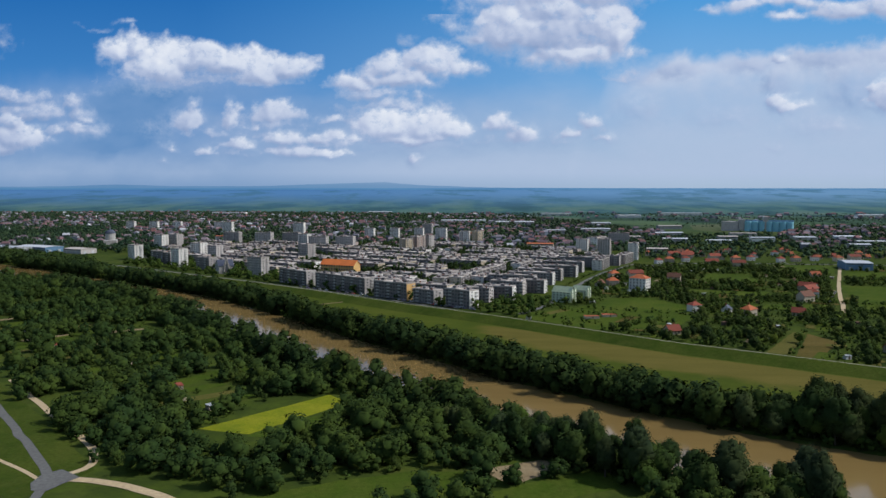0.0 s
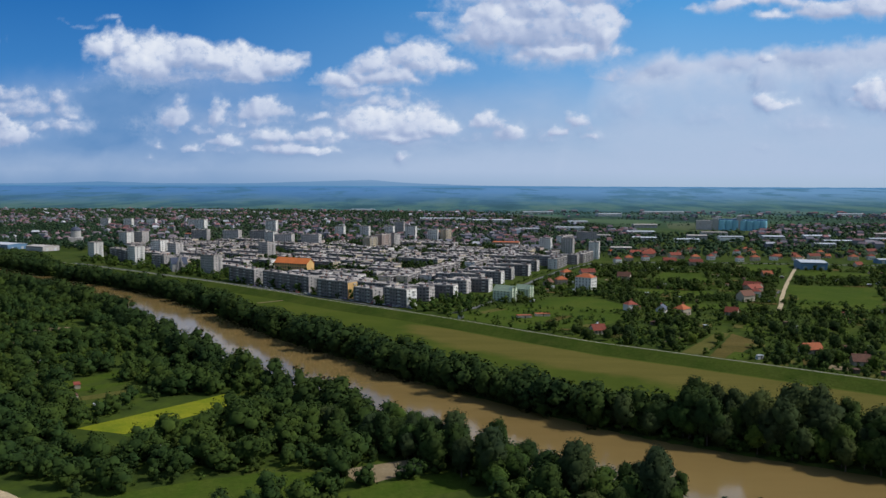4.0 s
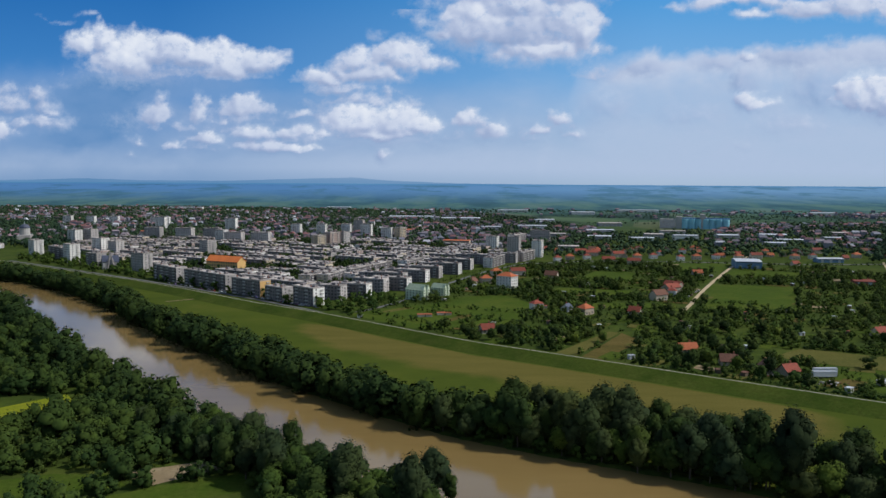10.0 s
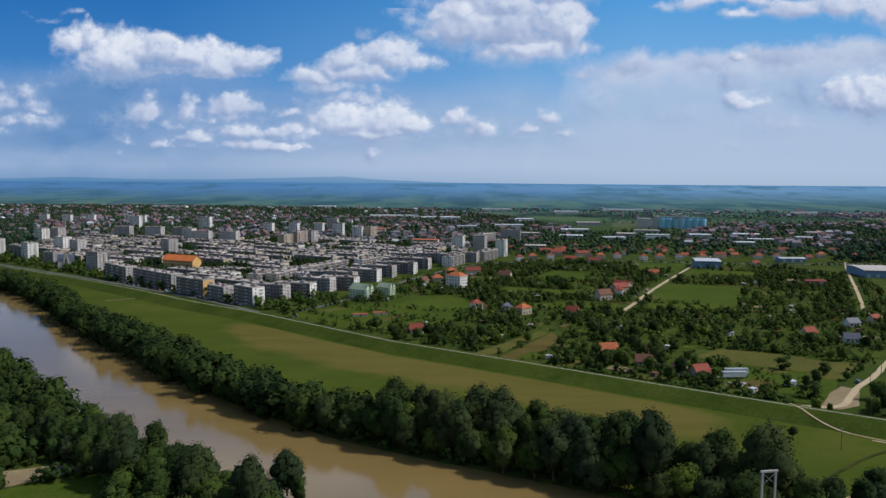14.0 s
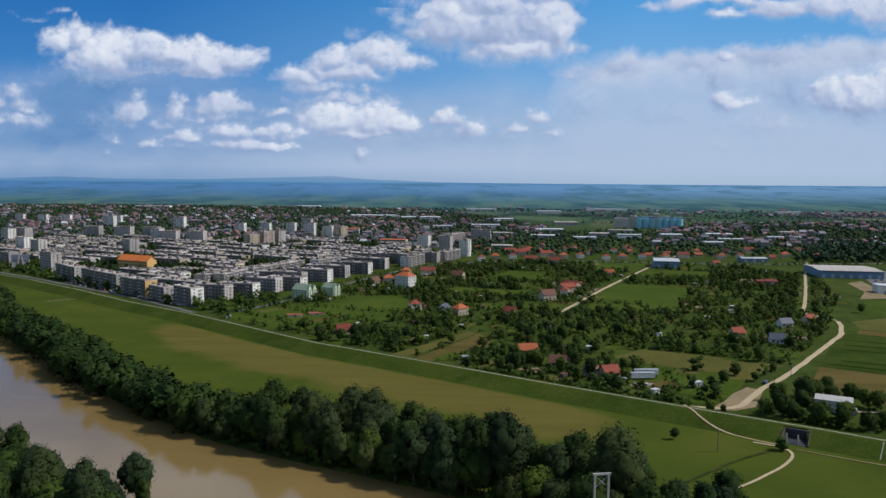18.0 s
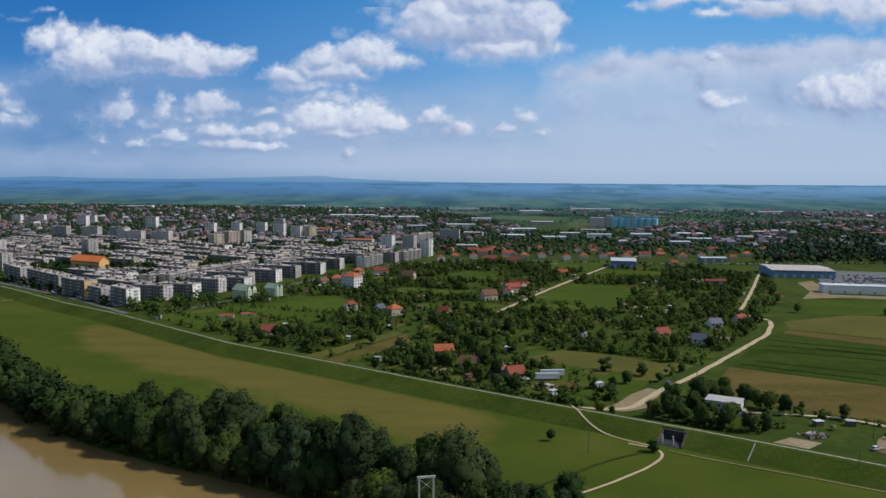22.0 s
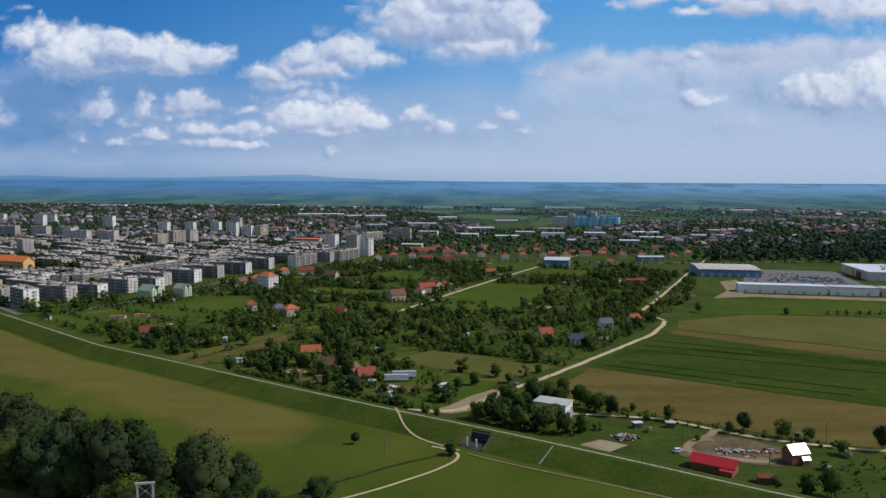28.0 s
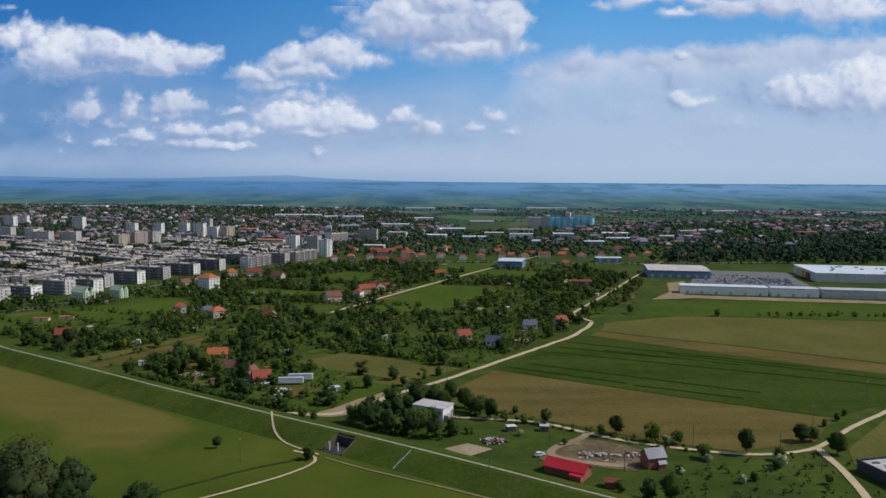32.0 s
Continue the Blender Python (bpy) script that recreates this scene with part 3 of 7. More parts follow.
class CloudSheet:
    """Fair-weather clouds on a far upright sheet: soft heaps lit from the upper right."""

    def __init__(self, deep, low, high, left, right):
        self.u, self.v = np.meshgrid(np.arange(left, right, 3.2), np.arange(low, high, -3.2))
        u, v = self.u, self.v
        self.deep = deep
        w1, w2 = drift(u / 46 + 20, v / 46 + 20, 1, 5) - 0.5, drift(u / 46 + 20, v / 46 + 20, 2, 5) - 0.5
        self.wu, self.wv = u + 40 * w1, v + 26 * w2
        self.soft = drift(u / 90 + 9, v / 60 + 9, 12)
        bill, amp, k = np.zeros_like(u), 1.0, 30.0
        for i in range(4):
            bill += amp * np.abs(2 * drift(self.wu / k + 40, self.wv / (0.8 * k) + 40, 30 + i, 2) - 1)
            amp, k = amp * 0.55, k * 0.5
        self.bill = bill / 2.1
        self.cover, self.lift = np.zeros_like(u), np.full_like(u, 0.5)

    def cloud(self, bright, lobes, edge=13.0, contrast=0.30, under=0.16, most=1.0):
        H, low = np.full_like(self.u, -60.0), np.zeros_like(self.u)
        for cx, cy, rx, ry in lobes:
            ry *= 1.3
            cy += 4 + 0.46 * ry
            a, b = (self.wu - cx) / rx, (self.wv - cy) / ry
            r = np.sqrt(a * a + np.where(b > 0, b * 1.2, b) ** 2)
            h = (1.62 - r) * min(32.0, math.sqrt(rx * ry))
            low = np.where(h > H, b, low)
            H = np.maximum(H, h)
        low = np.clip(low, -1.2, 1.2)
        H = H + 17 * (self.bill - 0.22) + 9 * (self.soft - 0.5)
        for _ in range(2):
            low[1:-1, 1:-1] = (low[1:-1, 1:-1] + low[:-2, 1:-1] + low[2:, 1:-1] + low[1:-1, :-2] + low[1:-1, 2:]) / 5
        G = H.copy()
        for _ in range(2):
            G[1:-1, 1:-1] = (G[1:-1, 1:-1] * 2 + G[:-2, 1:-1] + G[2:, 1:-1] + G[1:-1, :-2] + G[1:-1, 2:]) / 6
        du, dv = np.gradient(G, axis=1) / 3.2, -np.gradient(G, axis=0) / 3.2
        lam = (-0.55 * du + 0.62 * dv + 0.55) / np.sqrt(1 + du * du + dv * dv)
        tone = bright - (0.11 if self.deep > 4000 else 0.07) + contrast * (np.clip(lam, -0.2, 1) - 0.4) - under * low + 0.40 * (self.soft - 0.5)
        c = np.clip((H + 3) / (edge * (0.9 + 1.5 * self.soft) * (1 + 2.6 * np.clip(low + 0.1, 0, 1))), 0, 1)
        c = most * c * c * (3 - 2 * c)
        k = np.clip((c - self.cover) * 4 + 0.5, 0, 1) * (c > 0.01)
        self.lift = self.lift * (1 - k) + tone * k
        self.cover = np.maximum(self.cover, c)

    def finish(self, hazy):
        u, v = self.u, self.v
        n1, n2 = drift(u / 120 + 9, v / 55 + 9, 8), drift(u / 70 + 9, v / 40 + 9, 9)
        top = np.interp(u, [980, 1040, 1075, 1130, 1220, 1320, 1420, 1568, 1900], [330, 190, 118, 104, 96, 90, 82, 70, 56]) + 26 * (drift(self.wu / 30 + 9, self.wv / 30 + 9, 21, 4) - 0.5)
        sheet = np.clip((v - top) / np.interp(u, [1000, 1180], [120, 18]), 0, 1) * np.clip((u - 960 + 120 * (n1 - 0.5)) / 170, 0, 1)
        rim = np.exp(-(((v - top - 26) / 30) ** 2)) * np.clip((u - 1000) / 90, 0, 1)
        veil = sheet * (0.52 + 0.5 * n2 + 0.25 * rim)
        low = np.clip((v - 225 + 40 * (n1 - 0.5)) / 70, 0, 1) * np.clip((u - 60) / 800, 0.30, 0.85)
        mist = np.clip((v - 140 + 70 * (n1 - 0.5)) / 80, 0, 1) * np.clip((1150 - u) / 150, 0, 1) * (0.26 + 0.5 * n2)
        veil = hazy * np.clip(np.maximum(np.maximum(veil, mist), low), 0, 0.95) * np.clip((336 - v) / 30, 0.25, 1)
        self.lift = np.where(self.cover < 0.02, 0.5, self.lift)

        def patch(cx, cy, rx, ry):
            return np.exp(-((((self.wu - cx) / rx) ** 2 + ((self.wv - cy) / ry) ** 2) ** 1.4))

        gloom = patch(250, 210, 95, 66) + 0.75 * patch(190, 255, 70, 28) + 0.6 * patch(85, 190, 100, 44) + 0.6 * patch(350, 160, 150, 26) + 0.40 * patch(450, 225, 120, 46) + 0.4 * patch(560, 215, 60, 30) + 0.5 * patch(60, 268, 130, 16)
        gloom = hazy * np.clip(gloom, 0, 1) * (0.62 + 0.5 * n2)
        i = np.arange(u.size).reshape(u.shape)
        faces = np.stack([i[:-1, :-1], i[:-1, 1:], i[1:, 1:], i[1:, :-1]], -1).reshape(-1, 4)
        X, Z = (u - 784) * self.deep / 1358, 98 + (335 - v) * self.deep / 1358
        me = bpy.data.meshes.new("cloud_backdrop")
        me.from_pydata(np.column_stack([X.ravel(), np.full(u.size, self.deep), Z.ravel()]).tolist(), [], faces.tolist())
        for name, data in (("cover", self.cover), ("lift", self.lift), ("veil", veil), ("rim", rim), ("gloom", np.clip(gloom, 0, 1))):
            me.attributes.new(name, "FLOAT", "POINT").data.foreach_set("value", data.ravel().astype(np.float32))
        me.materials.append(sky_material(True))
        tagged(new("cloud_backdrop", me), "scattered low white cumulus clouds in haze" if hazy else "scattered white cumulus clouds with grey undersides", "clouds", "", "structure")


def clouds():
    c = CloudSheet(4690.0, 333.0, 30.0, -200.0, 1900.0)
    # pale heaps within the sheet of cloud to the east
    c.cloud(0.50, [(1110, 132, 50, 20), (1200, 118, 60, 16), (1320, 110, 70, 16), (1450, 100, 80, 18), (1560, 92, 70, 22), (1680, 84, 90, 28)], 34, 0.16, 0.10, 0.75)
    c.cloud(0.47, [(1040, 215, 38, 30), (1072, 240, 30, 14), (1178, 206, 12, 12), (1120, 180, 40, 30), (1270, 200, 50, 20), (1440, 215, 70, 22), (1360, 255, 18, 12), (990, 245, 40, 16)], 34, 0.18, 0.10, 0.55)
    c.cloud(0.40, [(1350, 142, 16, 24), (1368, 160, 20, 24), (1500, 150, 40, 40)], 22, 0.30, 0.05, 0.6)
    c.cloud(0.62, [(1372, 108, 16, 9), (1372, 176, 24, 13), (1392, 186, 26, 10), (1530, 150, 16, 8), (1562, 162, 34, 22), (1620, 165, 60, 30), (1720, 150, 80, 40)], 13, 0.34)
    # low broken cloud in the west
    c.cloud(0.46, [(20, 165, 80, 14), (140, 172, 26, 18), (152, 198, 24, 22), (145, 226, 40, 14), (100, 226, 36, 14), (186, 160, 14, 7), (-60, 190, 60, 40), (70, 190, 60, 20)], 22, 0.34, 0.14, 0.85)
    c.cloud(0.55, [(28, 208, 22, 16), (40, 238, 46, 22), (15, 256, 46, 12), (-50, 240, 60, 20), (140, 168, 18, 10), (150, 222, 24, 8)], 18, 0.32)
    c.cloud(0.42, [(330, 222, 70, 26), (440, 205, 66, 26), (540, 228, 90, 26), (420, 262, 100, 16), (640, 190, 70, 26), (760, 250, 130, 16), (620, 258, 100, 14), (860, 240, 90, 18), (980, 235, 60, 24)], 44, 0.16, 0.05, 0.72)
    c.cloud(0.46, [(484, 206, 50, 26), (480, 228, 60, 18), (390, 232, 40, 14), (600, 240, 60, 20), (660, 205, 60, 22)], 30, 0.24, 0.1, 0.85)
    c.cloud(0.56, [(336, 212, 28, 20), (341, 190, 10, 18), (412, 204, 15, 28), (424, 184, 13, 7), (486, 196, 40, 18), (450, 215, 20, 12), (428, 250, 30, 12), (505, 238, 42, 14), (570, 236, 42, 12), (582, 207, 28, 9), (545, 262, 66, 11), (302, 253, 16, 10), (375, 268, 26, 9), (735, 270, 13, 13), (285, 282, 11, 8), (1030, 212, 22, 14), (1062, 238, 24, 9), (1000, 235, 26, 10)], 18, 0.34)
    # the cumulus in the west with its shadowed tail
    c.cloud(0.45, [(330, 136, 130, 22), (450, 136, 70, 18), (250, 130, 50, 20)], 34, 0.16, 0.05, 0.8)
    c.cloud(0.62, [(212, 84, 24, 20), (246, 78, 30, 18), (288, 104, 58, 34), (350, 100, 56, 20), (400, 106, 50, 22), (455, 116, 56, 24), (505, 114, 46, 16), (548, 106, 20, 8), (270, 66, 14, 8)], 15, 0.36, 0.17)
    c.cloud(0.50, [(775, 24, 22, 14), (805, 40, 26, 18), (722, 70, 20, 12), (830, 70, 30, 16)], 26, 0.26, 0.1, 0.7)
    c.cloud(0.56, [(690, 110, 34, 20), (640, 145, 44, 13), (760, 104, 50, 24), (815, 118, 34, 12), (715, 136, 60, 15), (670, 128, 30, 14)], 18, 0.30)
    c.cloud(0.50, [(700, 182, 56, 12), (745, 165, 18, 8), (780, 190, 20, 14), (660, 160, 50, 12)], 20, 0.26, 0.1, 0.8)
    c.cloud(0.60, [(690, 214, 56, 24), (640, 238, 36, 10), (752, 214, 50, 24), (802, 222, 34, 16), (880, 212, 24, 18), (920, 235, 28, 14), (730, 240, 90, 9)], 16, 0.32)
    c.finish(1.0)
    c = CloudSheet(3950.0, 210.0, -250.0, -330.0, 2080.0)
    # the great cumulus overhead: white rim, grey core
    c.cloud(0.62, [(900, 22, 50, 34), (965, 0, 80, 40), (1050, 22, 58, 46), (1086, 52, 28, 34), (1010, 84, 90, 22), (960, 40, 90, 40), (940, -40, 120, 50), (1040, -50, 90, 50)], 15, 0.34, 0.12)
    c.cloud(0.37, [(905, 58, 70, 30), (975, 60, 70, 34), (990, 22, 26, 16), (850, 66, 30, 18), (1030, 60, 50, 30)], 22, 0.30, 0.08, 1.0)
    # thin cloud at the top, and more of the same above
    c.cloud(0.58, [(1300, 12, 36, 10), (1250, 22, 24, 5), (1390, 6, 56, 10), (1380, 32, 38, 8), (1480, 22, 56, 12), (1560, 10, 60, 18), (1680, 16, 90, 24), (175, 52, 22, 4), (228, 44, 20, 4)], 18, 0.2)
    c.cloud(0.52, [(-150, 60, 120, 40), (100, -120, 160, 50), (400, -150, 160, 60), (660, -110, 90, 40), (300, -210, 300, 40), (1400, -140, 200, 50), (-120, -150, 120, 60)], 20, 0.3)
    c.finish(0.0)


def hills():
    """A low range along the horizon; its haze blue is painted as a glow."""
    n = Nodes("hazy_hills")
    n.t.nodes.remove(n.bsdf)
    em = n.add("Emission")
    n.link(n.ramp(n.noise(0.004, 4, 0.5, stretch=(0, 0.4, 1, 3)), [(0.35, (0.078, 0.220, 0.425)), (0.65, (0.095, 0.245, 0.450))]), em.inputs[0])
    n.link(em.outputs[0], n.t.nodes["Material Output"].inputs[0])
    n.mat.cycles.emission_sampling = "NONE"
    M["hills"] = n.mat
    px = [-700, -300, 0, 80, 165, 270, 420, 540, 640, 700, 830, 1000, 1400, 2200]
    up = [5, 4, 4, 5, 8, 5, 5, 9, 12, 7, 2.5, 1.5, 1.0, 1.5]
    s = Shape()
    xs = np.linspace(-3600, 4300, 400)
    top = np.interp((xs - 192) / 4775 * 1358 - 0.0218 * 1358 + 829, px, up) * 4775 / 1358
    for x, h in zip(xs, top):
        h += 1.6 * noise.noise((x * 0.01, 0, 0)) + 0.8 * noise.noise((x * 0.04, 5, 0))
        s.v += [(x, 4775, 60), (x, 4775, 100 + h), (x, 4790, 60)]
    for i in range(len(xs) - 1):
        a, b = 3 * i, 3 * i + 3
        s.f += [(a, b, b + 1, a + 1), (a + 1, b + 1, b + 2, a + 2)]
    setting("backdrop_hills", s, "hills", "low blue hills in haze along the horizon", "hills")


open_sky()
clouds()
hills()

# ---- trees ----
ICO_T = (1 + 5 ** 0.5) / 2
ICO_V = np.array([(-1, ICO_T, 0), (1, ICO_T, 0), (-1, -ICO_T, 0), (1, -ICO_T, 0), (0, -1, ICO_T), (0, 1, ICO_T), (0, -1, -ICO_T), (0, 1, -ICO_T), (ICO_T, 0, -1), (ICO_T, 0, 1), (-ICO_T, 0, -1), (-ICO_T, 0, 1)])
ICO_V /= np.hypot(1, ICO_T)
ICO_F = np.array([(0, 11, 5), (0, 5, 1), (0, 1, 7), (0, 7, 10), (0, 10, 11), (1, 5, 9), (5, 11, 4), (11, 10, 2), (10, 7, 6), (7, 1, 8), (3, 9, 4), (3, 4, 2), (3, 2, 6), (3, 6, 8), (3, 8, 9), (4, 9, 5), (2, 4, 11), (6, 2, 10), (8, 6, 7), (9, 8, 1)])


def crown_arrays(rng, h, w, base, clumps, leaves, leaf, upright=0.0, plump=1.0):
    """Points, triangles and normals of a crown: inner cores of many clumps, each with loose sprays of leaves."""
    V, F, N, k = [], [], [], 0
    heart = np.array((0.0, 0.0, base + 0.40 * (h - base)))
    for c in range(clumps):
        f = (c + 0.5) / clumps
        zc = base + (h - base) * (0.10 + 0.82 * f)
        prof = max(0.25, math.sin(math.pi * (0.16 + 0.70 * f ** (1.15 - 0.3 * upright))))
        a = c * 2.39996 + rng.uniform(-0.5, 0.5)
        rad = w * 0.5 * prof * rng.uniform(0.25, 0.82) / plump
        cx, cy = rad * math.cos(a), rad * math.sin(a)
        size = w * rng.uniform(0.13, 0.25) * (0.75 + 0.5 * prof) * plump
        sc = np.array([size, size, size * rng.uniform(0.75, 1.1) * (1 + upright)])
        core = ICO_V * rng.uniform(0.72, 1.05, (12, 1)) * sc * 0.78 + (cx, cy, zc)
        V.append(core)
        N.append(ICO_V)
        F.append(ICO_F + k)
        k += 12
        d = rng.normal(size=(leaves, 3))
        d[:, 2] += 0.35
        d /= np.linalg.norm(d, axis=1)[:, None]
        ctr = d * sc * rng.uniform(0.75, 1.18, (leaves, 1)) + (cx, cy, zc)
        nrm = d + (0, 0, 0.25) + rng.normal(scale=0.3, size=d.shape)
        nrm /= np.linalg.norm(nrm, axis=1)[:, None]
        u = np.cross(nrm, rng.normal(size=d.shape))
        u /= np.linalg.norm(u, axis=1)[:, None]
        v = np.cross(nrm, u)
        s = leaf * rng.uniform(0.5, 1.2, (leaves, 1))
        tri = np.stack([ctr + u * s, ctr - 0.5 * u * s + 0.8 * v * s, ctr - 0.5 * u * s - 0.8 * v * s], 1).reshape(-1, 3)
        V.append(tri)
        N.append(np.repeat(d + 0.25 * rng.normal(size=d.shape), 3, axis=0))
        F.append(np.arange(3 * leaves).reshape(-1, 3) + k)
        k += 3 * leaves
    V, N = np.concatenate(V), np.concatenate(N)
    out = (V - heart) / (w / 2, w / 2, (h - base) / 2)
    out /= np.maximum(np.linalg.norm(out, axis=1), 1e-6)[:, None]
    N = 0.55 * N + 0.75 * out + (0, 0, 0.15)
    return V, np.concatenate(F), N / np.linalg.norm(N, axis=1)[:, None]


def array_mesh(name, v, f, mat, normals=None):
    me = bpy.data.meshes.new(name)
    me.from_pydata(v.tolist(), [], f.tolist())
    me.materials.append(M[mat])
    if normals is not None:
        me.shade_smooth()
        me.normals_split_custom_set_from_vertices(normals.tolist())
    return me


def make_tree(rng, h, w, mat, label, clumps=34, leaves=60, leaf=0.45, upright=0.0, name="tree"):
    ob = thing(name, label, "tree", "trees along the river and gardens", at(0, -2500))
    base = h * rng.uniform(0.10, 0.2)
    s = Shape()
    top = Vector((rng.uniform(-0.4, 0.4), rng.uniform(-0.4, 0.4), h * 0.72))
    s.tube((0, 0, -0.4), top * 0.5, 0.022 * h, 0.015 * h, 7)
    s.tube(top * 0.5, top, 0.015 * h, 0.004 * h, 6)
    for i in range(7):
        k = 0.25 + 0.09 * i
        a = i * 2.4
        p = top * k
        s.tube(p, p + Vector((math.cos(a) * w * 0.3, math.sin(a) * w * 0.3, h * 0.16)), 0.008 * h, 0.002 * h, 5)
    part("trunk", s, "bark", ob, "grey-brown trunk with limbs")
    v, f, q = crown_arrays(rng, h, w, base, clumps, leaves, leaf, upright)
    part("crown", array_mesh("crown", v, f, mat, q), mat, ob)
    return ob


rng = np.random.default_rng(7)
BROAD = "broad dark green deciduous tree with an uneven crown"
KINDS = {
    "broad": [make_tree(rng, 15, 12.5, "oak", BROAD), make_tree(rng, 17, 12, "oak", BROAD), make_tree(rng, 13, 12, "hedge", "rounded leafy tree with dense foliage")],
    "poplar": [make_tree(rng, 23, 11.5, "poplar", "tall ragged poplar on the river bank", 44, 54, 0.5, 0.25), make_tree(rng, 20, 10.5, "oak", "tall narrow dark tree on the river bank", 42, 54, 0.5, 0.3), make_tree(rng, 21, 14, "poplar", "tall spreading grey-green tree", 46, 54, 0.5, 0.1)],
    "willow": [make_tree(rng, 11, 12, "poplar", "low grey-green willow at the water's edge"), make_tree(rng, 9, 9, "fresh", "bright green bushy willow", 20)],
    "garden": [make_tree(rng, 8, 7.5, "fresh", "small light green fruit tree", 16, 36, 0.45), make_tree(rng, 9, 7, "oak", "small dark garden tree", 16, 36, 0.45), make_tree(rng, 6.5, 6.5, "hedge", "small round garden tree with dense leaves", 14, 34, 0.45)],
}
KINDS["elder"] = [make_tree(np.random.default_rng(70), 3.4, 4.2, "blossom", "low elder bush covered in white blossom", 12, 30, 0.35, 0.0, "flowering_bush")]
USED = set()


def plant(kind, x, y, scale=1.0, which=None):
    """Stands a tree of a kind at a place; the first of each kind is the pattern itself."""
    pick = KINDS[kind][int(rng.integers(len(KINDS[kind]))) if which is None else which]
    m = at(x, y, float(rng.uniform(0, 360)), 0.0, 1.0)
    if pick.name not in USED:
        USED.add(pick.name)
        pick.matrix_basis = m
        ob = pick
    else:
        ob = copy_thing(pick, m)
    ob.scale = (scale * float(rng.uniform(0.9, 1.15)), scale * float(rng.uniform(0.9, 1.15)), scale * float(rng.uniform(0.88, 1.12)))
    return ob


def scatter(region, spacing, avoid=(), lines=(), seed=1, keep=1.0, clump=None):
    """Places inside a region, on a jittered grid, off the plots and off the lines (line, distance)."""
    r = np.random.default_rng(seed)
    a = np.array(region, float)
    lo, hi = a.min(0), a.max(0)
    gx, gy = np.meshgrid(np.arange(lo[0], hi[0], spacing), np.arange(lo[1], hi[1], spacing * 0.9))
    p = np.stack([gx.ravel(), gy.ravel()], 1) + r.uniform(-0.45, 0.45, (gx.size, 2)) * spacing
    ok = inside(p, region) & (r.random(len(p)) < keep)
    if clump:
        dens = np.array([noise.noise((x * clump, y * clump, seed)) for x, y in p])
        ok &= dens > r.uniform(-0.35, 0.25, len(p))
    for poly in avoid:
        ok &= ~inside(p, poly)
    p = p[ok]
    for line, d in lines:
        line = np.array(line, float)
        p = p[np.abs(away(p, line)) > d]
    return p


def wood(name, places, sizes, mat, label, seed, clumps=5, leaves=34, leaf=0.7, plump=1.0):
    """Many trees that nobody would count, as one mass of real crowns and stems."""
    r = np.random.default_rng(seed)
    shapes = []
    for _ in range(6):
        v, f, q = crown_arrays(r, 1.0, 1.12, 0.0, clumps, leaves, leaf / 9.0, 0.0, plump)
        stem = np.array([(0.02, 0, 0), (-0.01, 0.017, 0), (-0.01, -0.017, 0), (0, 0, 0.6)])
        f = np.concatenate([f, np.array([(0, 1, 3), (1, 2, 3), (2, 0, 3)]) + len(v)])
        shapes.append((np.concatenate([v, stem]), f, np.concatenate([q, np.tile((1.0, 0, 0), (4, 1))])))
    V, F, N, k = [], [], [], 0
    for x, y in places:
        v, f, nv = shapes[int(r.integers(6))]
        a = r.uniform(0, 6.283)
        s = r.uniform(*sizes)
        wide = s * r.uniform(0.9, 1.25)
        c, q = math.cos(a), math.sin(a)
        V.append(np.column_stack([(v[:, 0] * c - v[:, 1] * q) * wide + x, (v[:, 0] * q + v[:, 1] * c) * wide + y, v[:, 2] * s]))
        N.append(np.column_stack([nv[:, 0] * c - nv[:, 1] * q, nv[:, 0] * q + nv[:, 1] * c, nv[:, 2]]))
        F.append(f + k)
        k += len(v)
    if V:
        tagged(new(name, array_mesh(name, np.concatenate(V), np.concatenate(F), mat, np.concatenate(N))), label, "trees", "", "stuff")


# plots that stay free of trees
GLADES = []
RAPE = [(-100, 308), (-54, 361), (-43, 346), (-78, 301)]
STRIP = [(-79, 299), (-42, 342), (-34, 335), (-66, 296)]
GREEN_A = [(-66, 236), (-35, 252), (-12, 260), (9, 260), (17, 250), (4, 241), (-11, 236), (-30, 222)]
TILLED = [(14, 262), (36, 272), (45, 265), (26, 250), (20, 251)]
GREEN_B = [(14, 241), (32, 252), (52, 261), (63, 253), (57, 245), (42, 238), (26, 226)]
LEFT_BANK = [(-330, 470), (-224, 381), (-158, 308), (-122, 262), (-150, 205), (-330, 205)]
ROAD_A = [(-330, 500), (-198, 336), (-153, 280), (-133, 254), (-131, 243), (-126, 215), (-118, 190)]
ROAD_B = [(-133, 254), (-110, 250), (-87, 237), (-62, 214), (-40, 190)]
field("rape_field", RAPE, "rape", "yellow-green rape field in flower")
field("grass_strip", STRIP, "lawn", "narrow strip of bright grass")
field("hay_meadow", GREEN_A, "lawn", "bright green hay meadow edged by trees")
field("tilled_plot", TILLED, "soil", "small plot of bare tilled earth", 0.1)
field("vegetable_field", GREEN_B, "lawn", "bright green field with low shrubs")
rp = np.random.default_rng(19)
plots = [(-205, 400, 22, 7, 50), (-120, 400, 24, 6, 45), (-160, 443, 24, 7, 40), (-260, 480, 28, 8, 45), (-105, 345, 22, 4, 48), (-116, 410, 16, 5, 45), (-300, 560, 36, 10, 40), (-185, 412, 20, 5, 45), (-104, 312, 10, 4, 50), (-135, 380, 12, 6, 40)]
plots += [(float(rp.uniform(-330, -110)), 0.0, float(rp.uniform(8, 18)), float(rp.uniform(2.5, 5)), float(rp.uniform(35, 55))) for _ in range(30)]
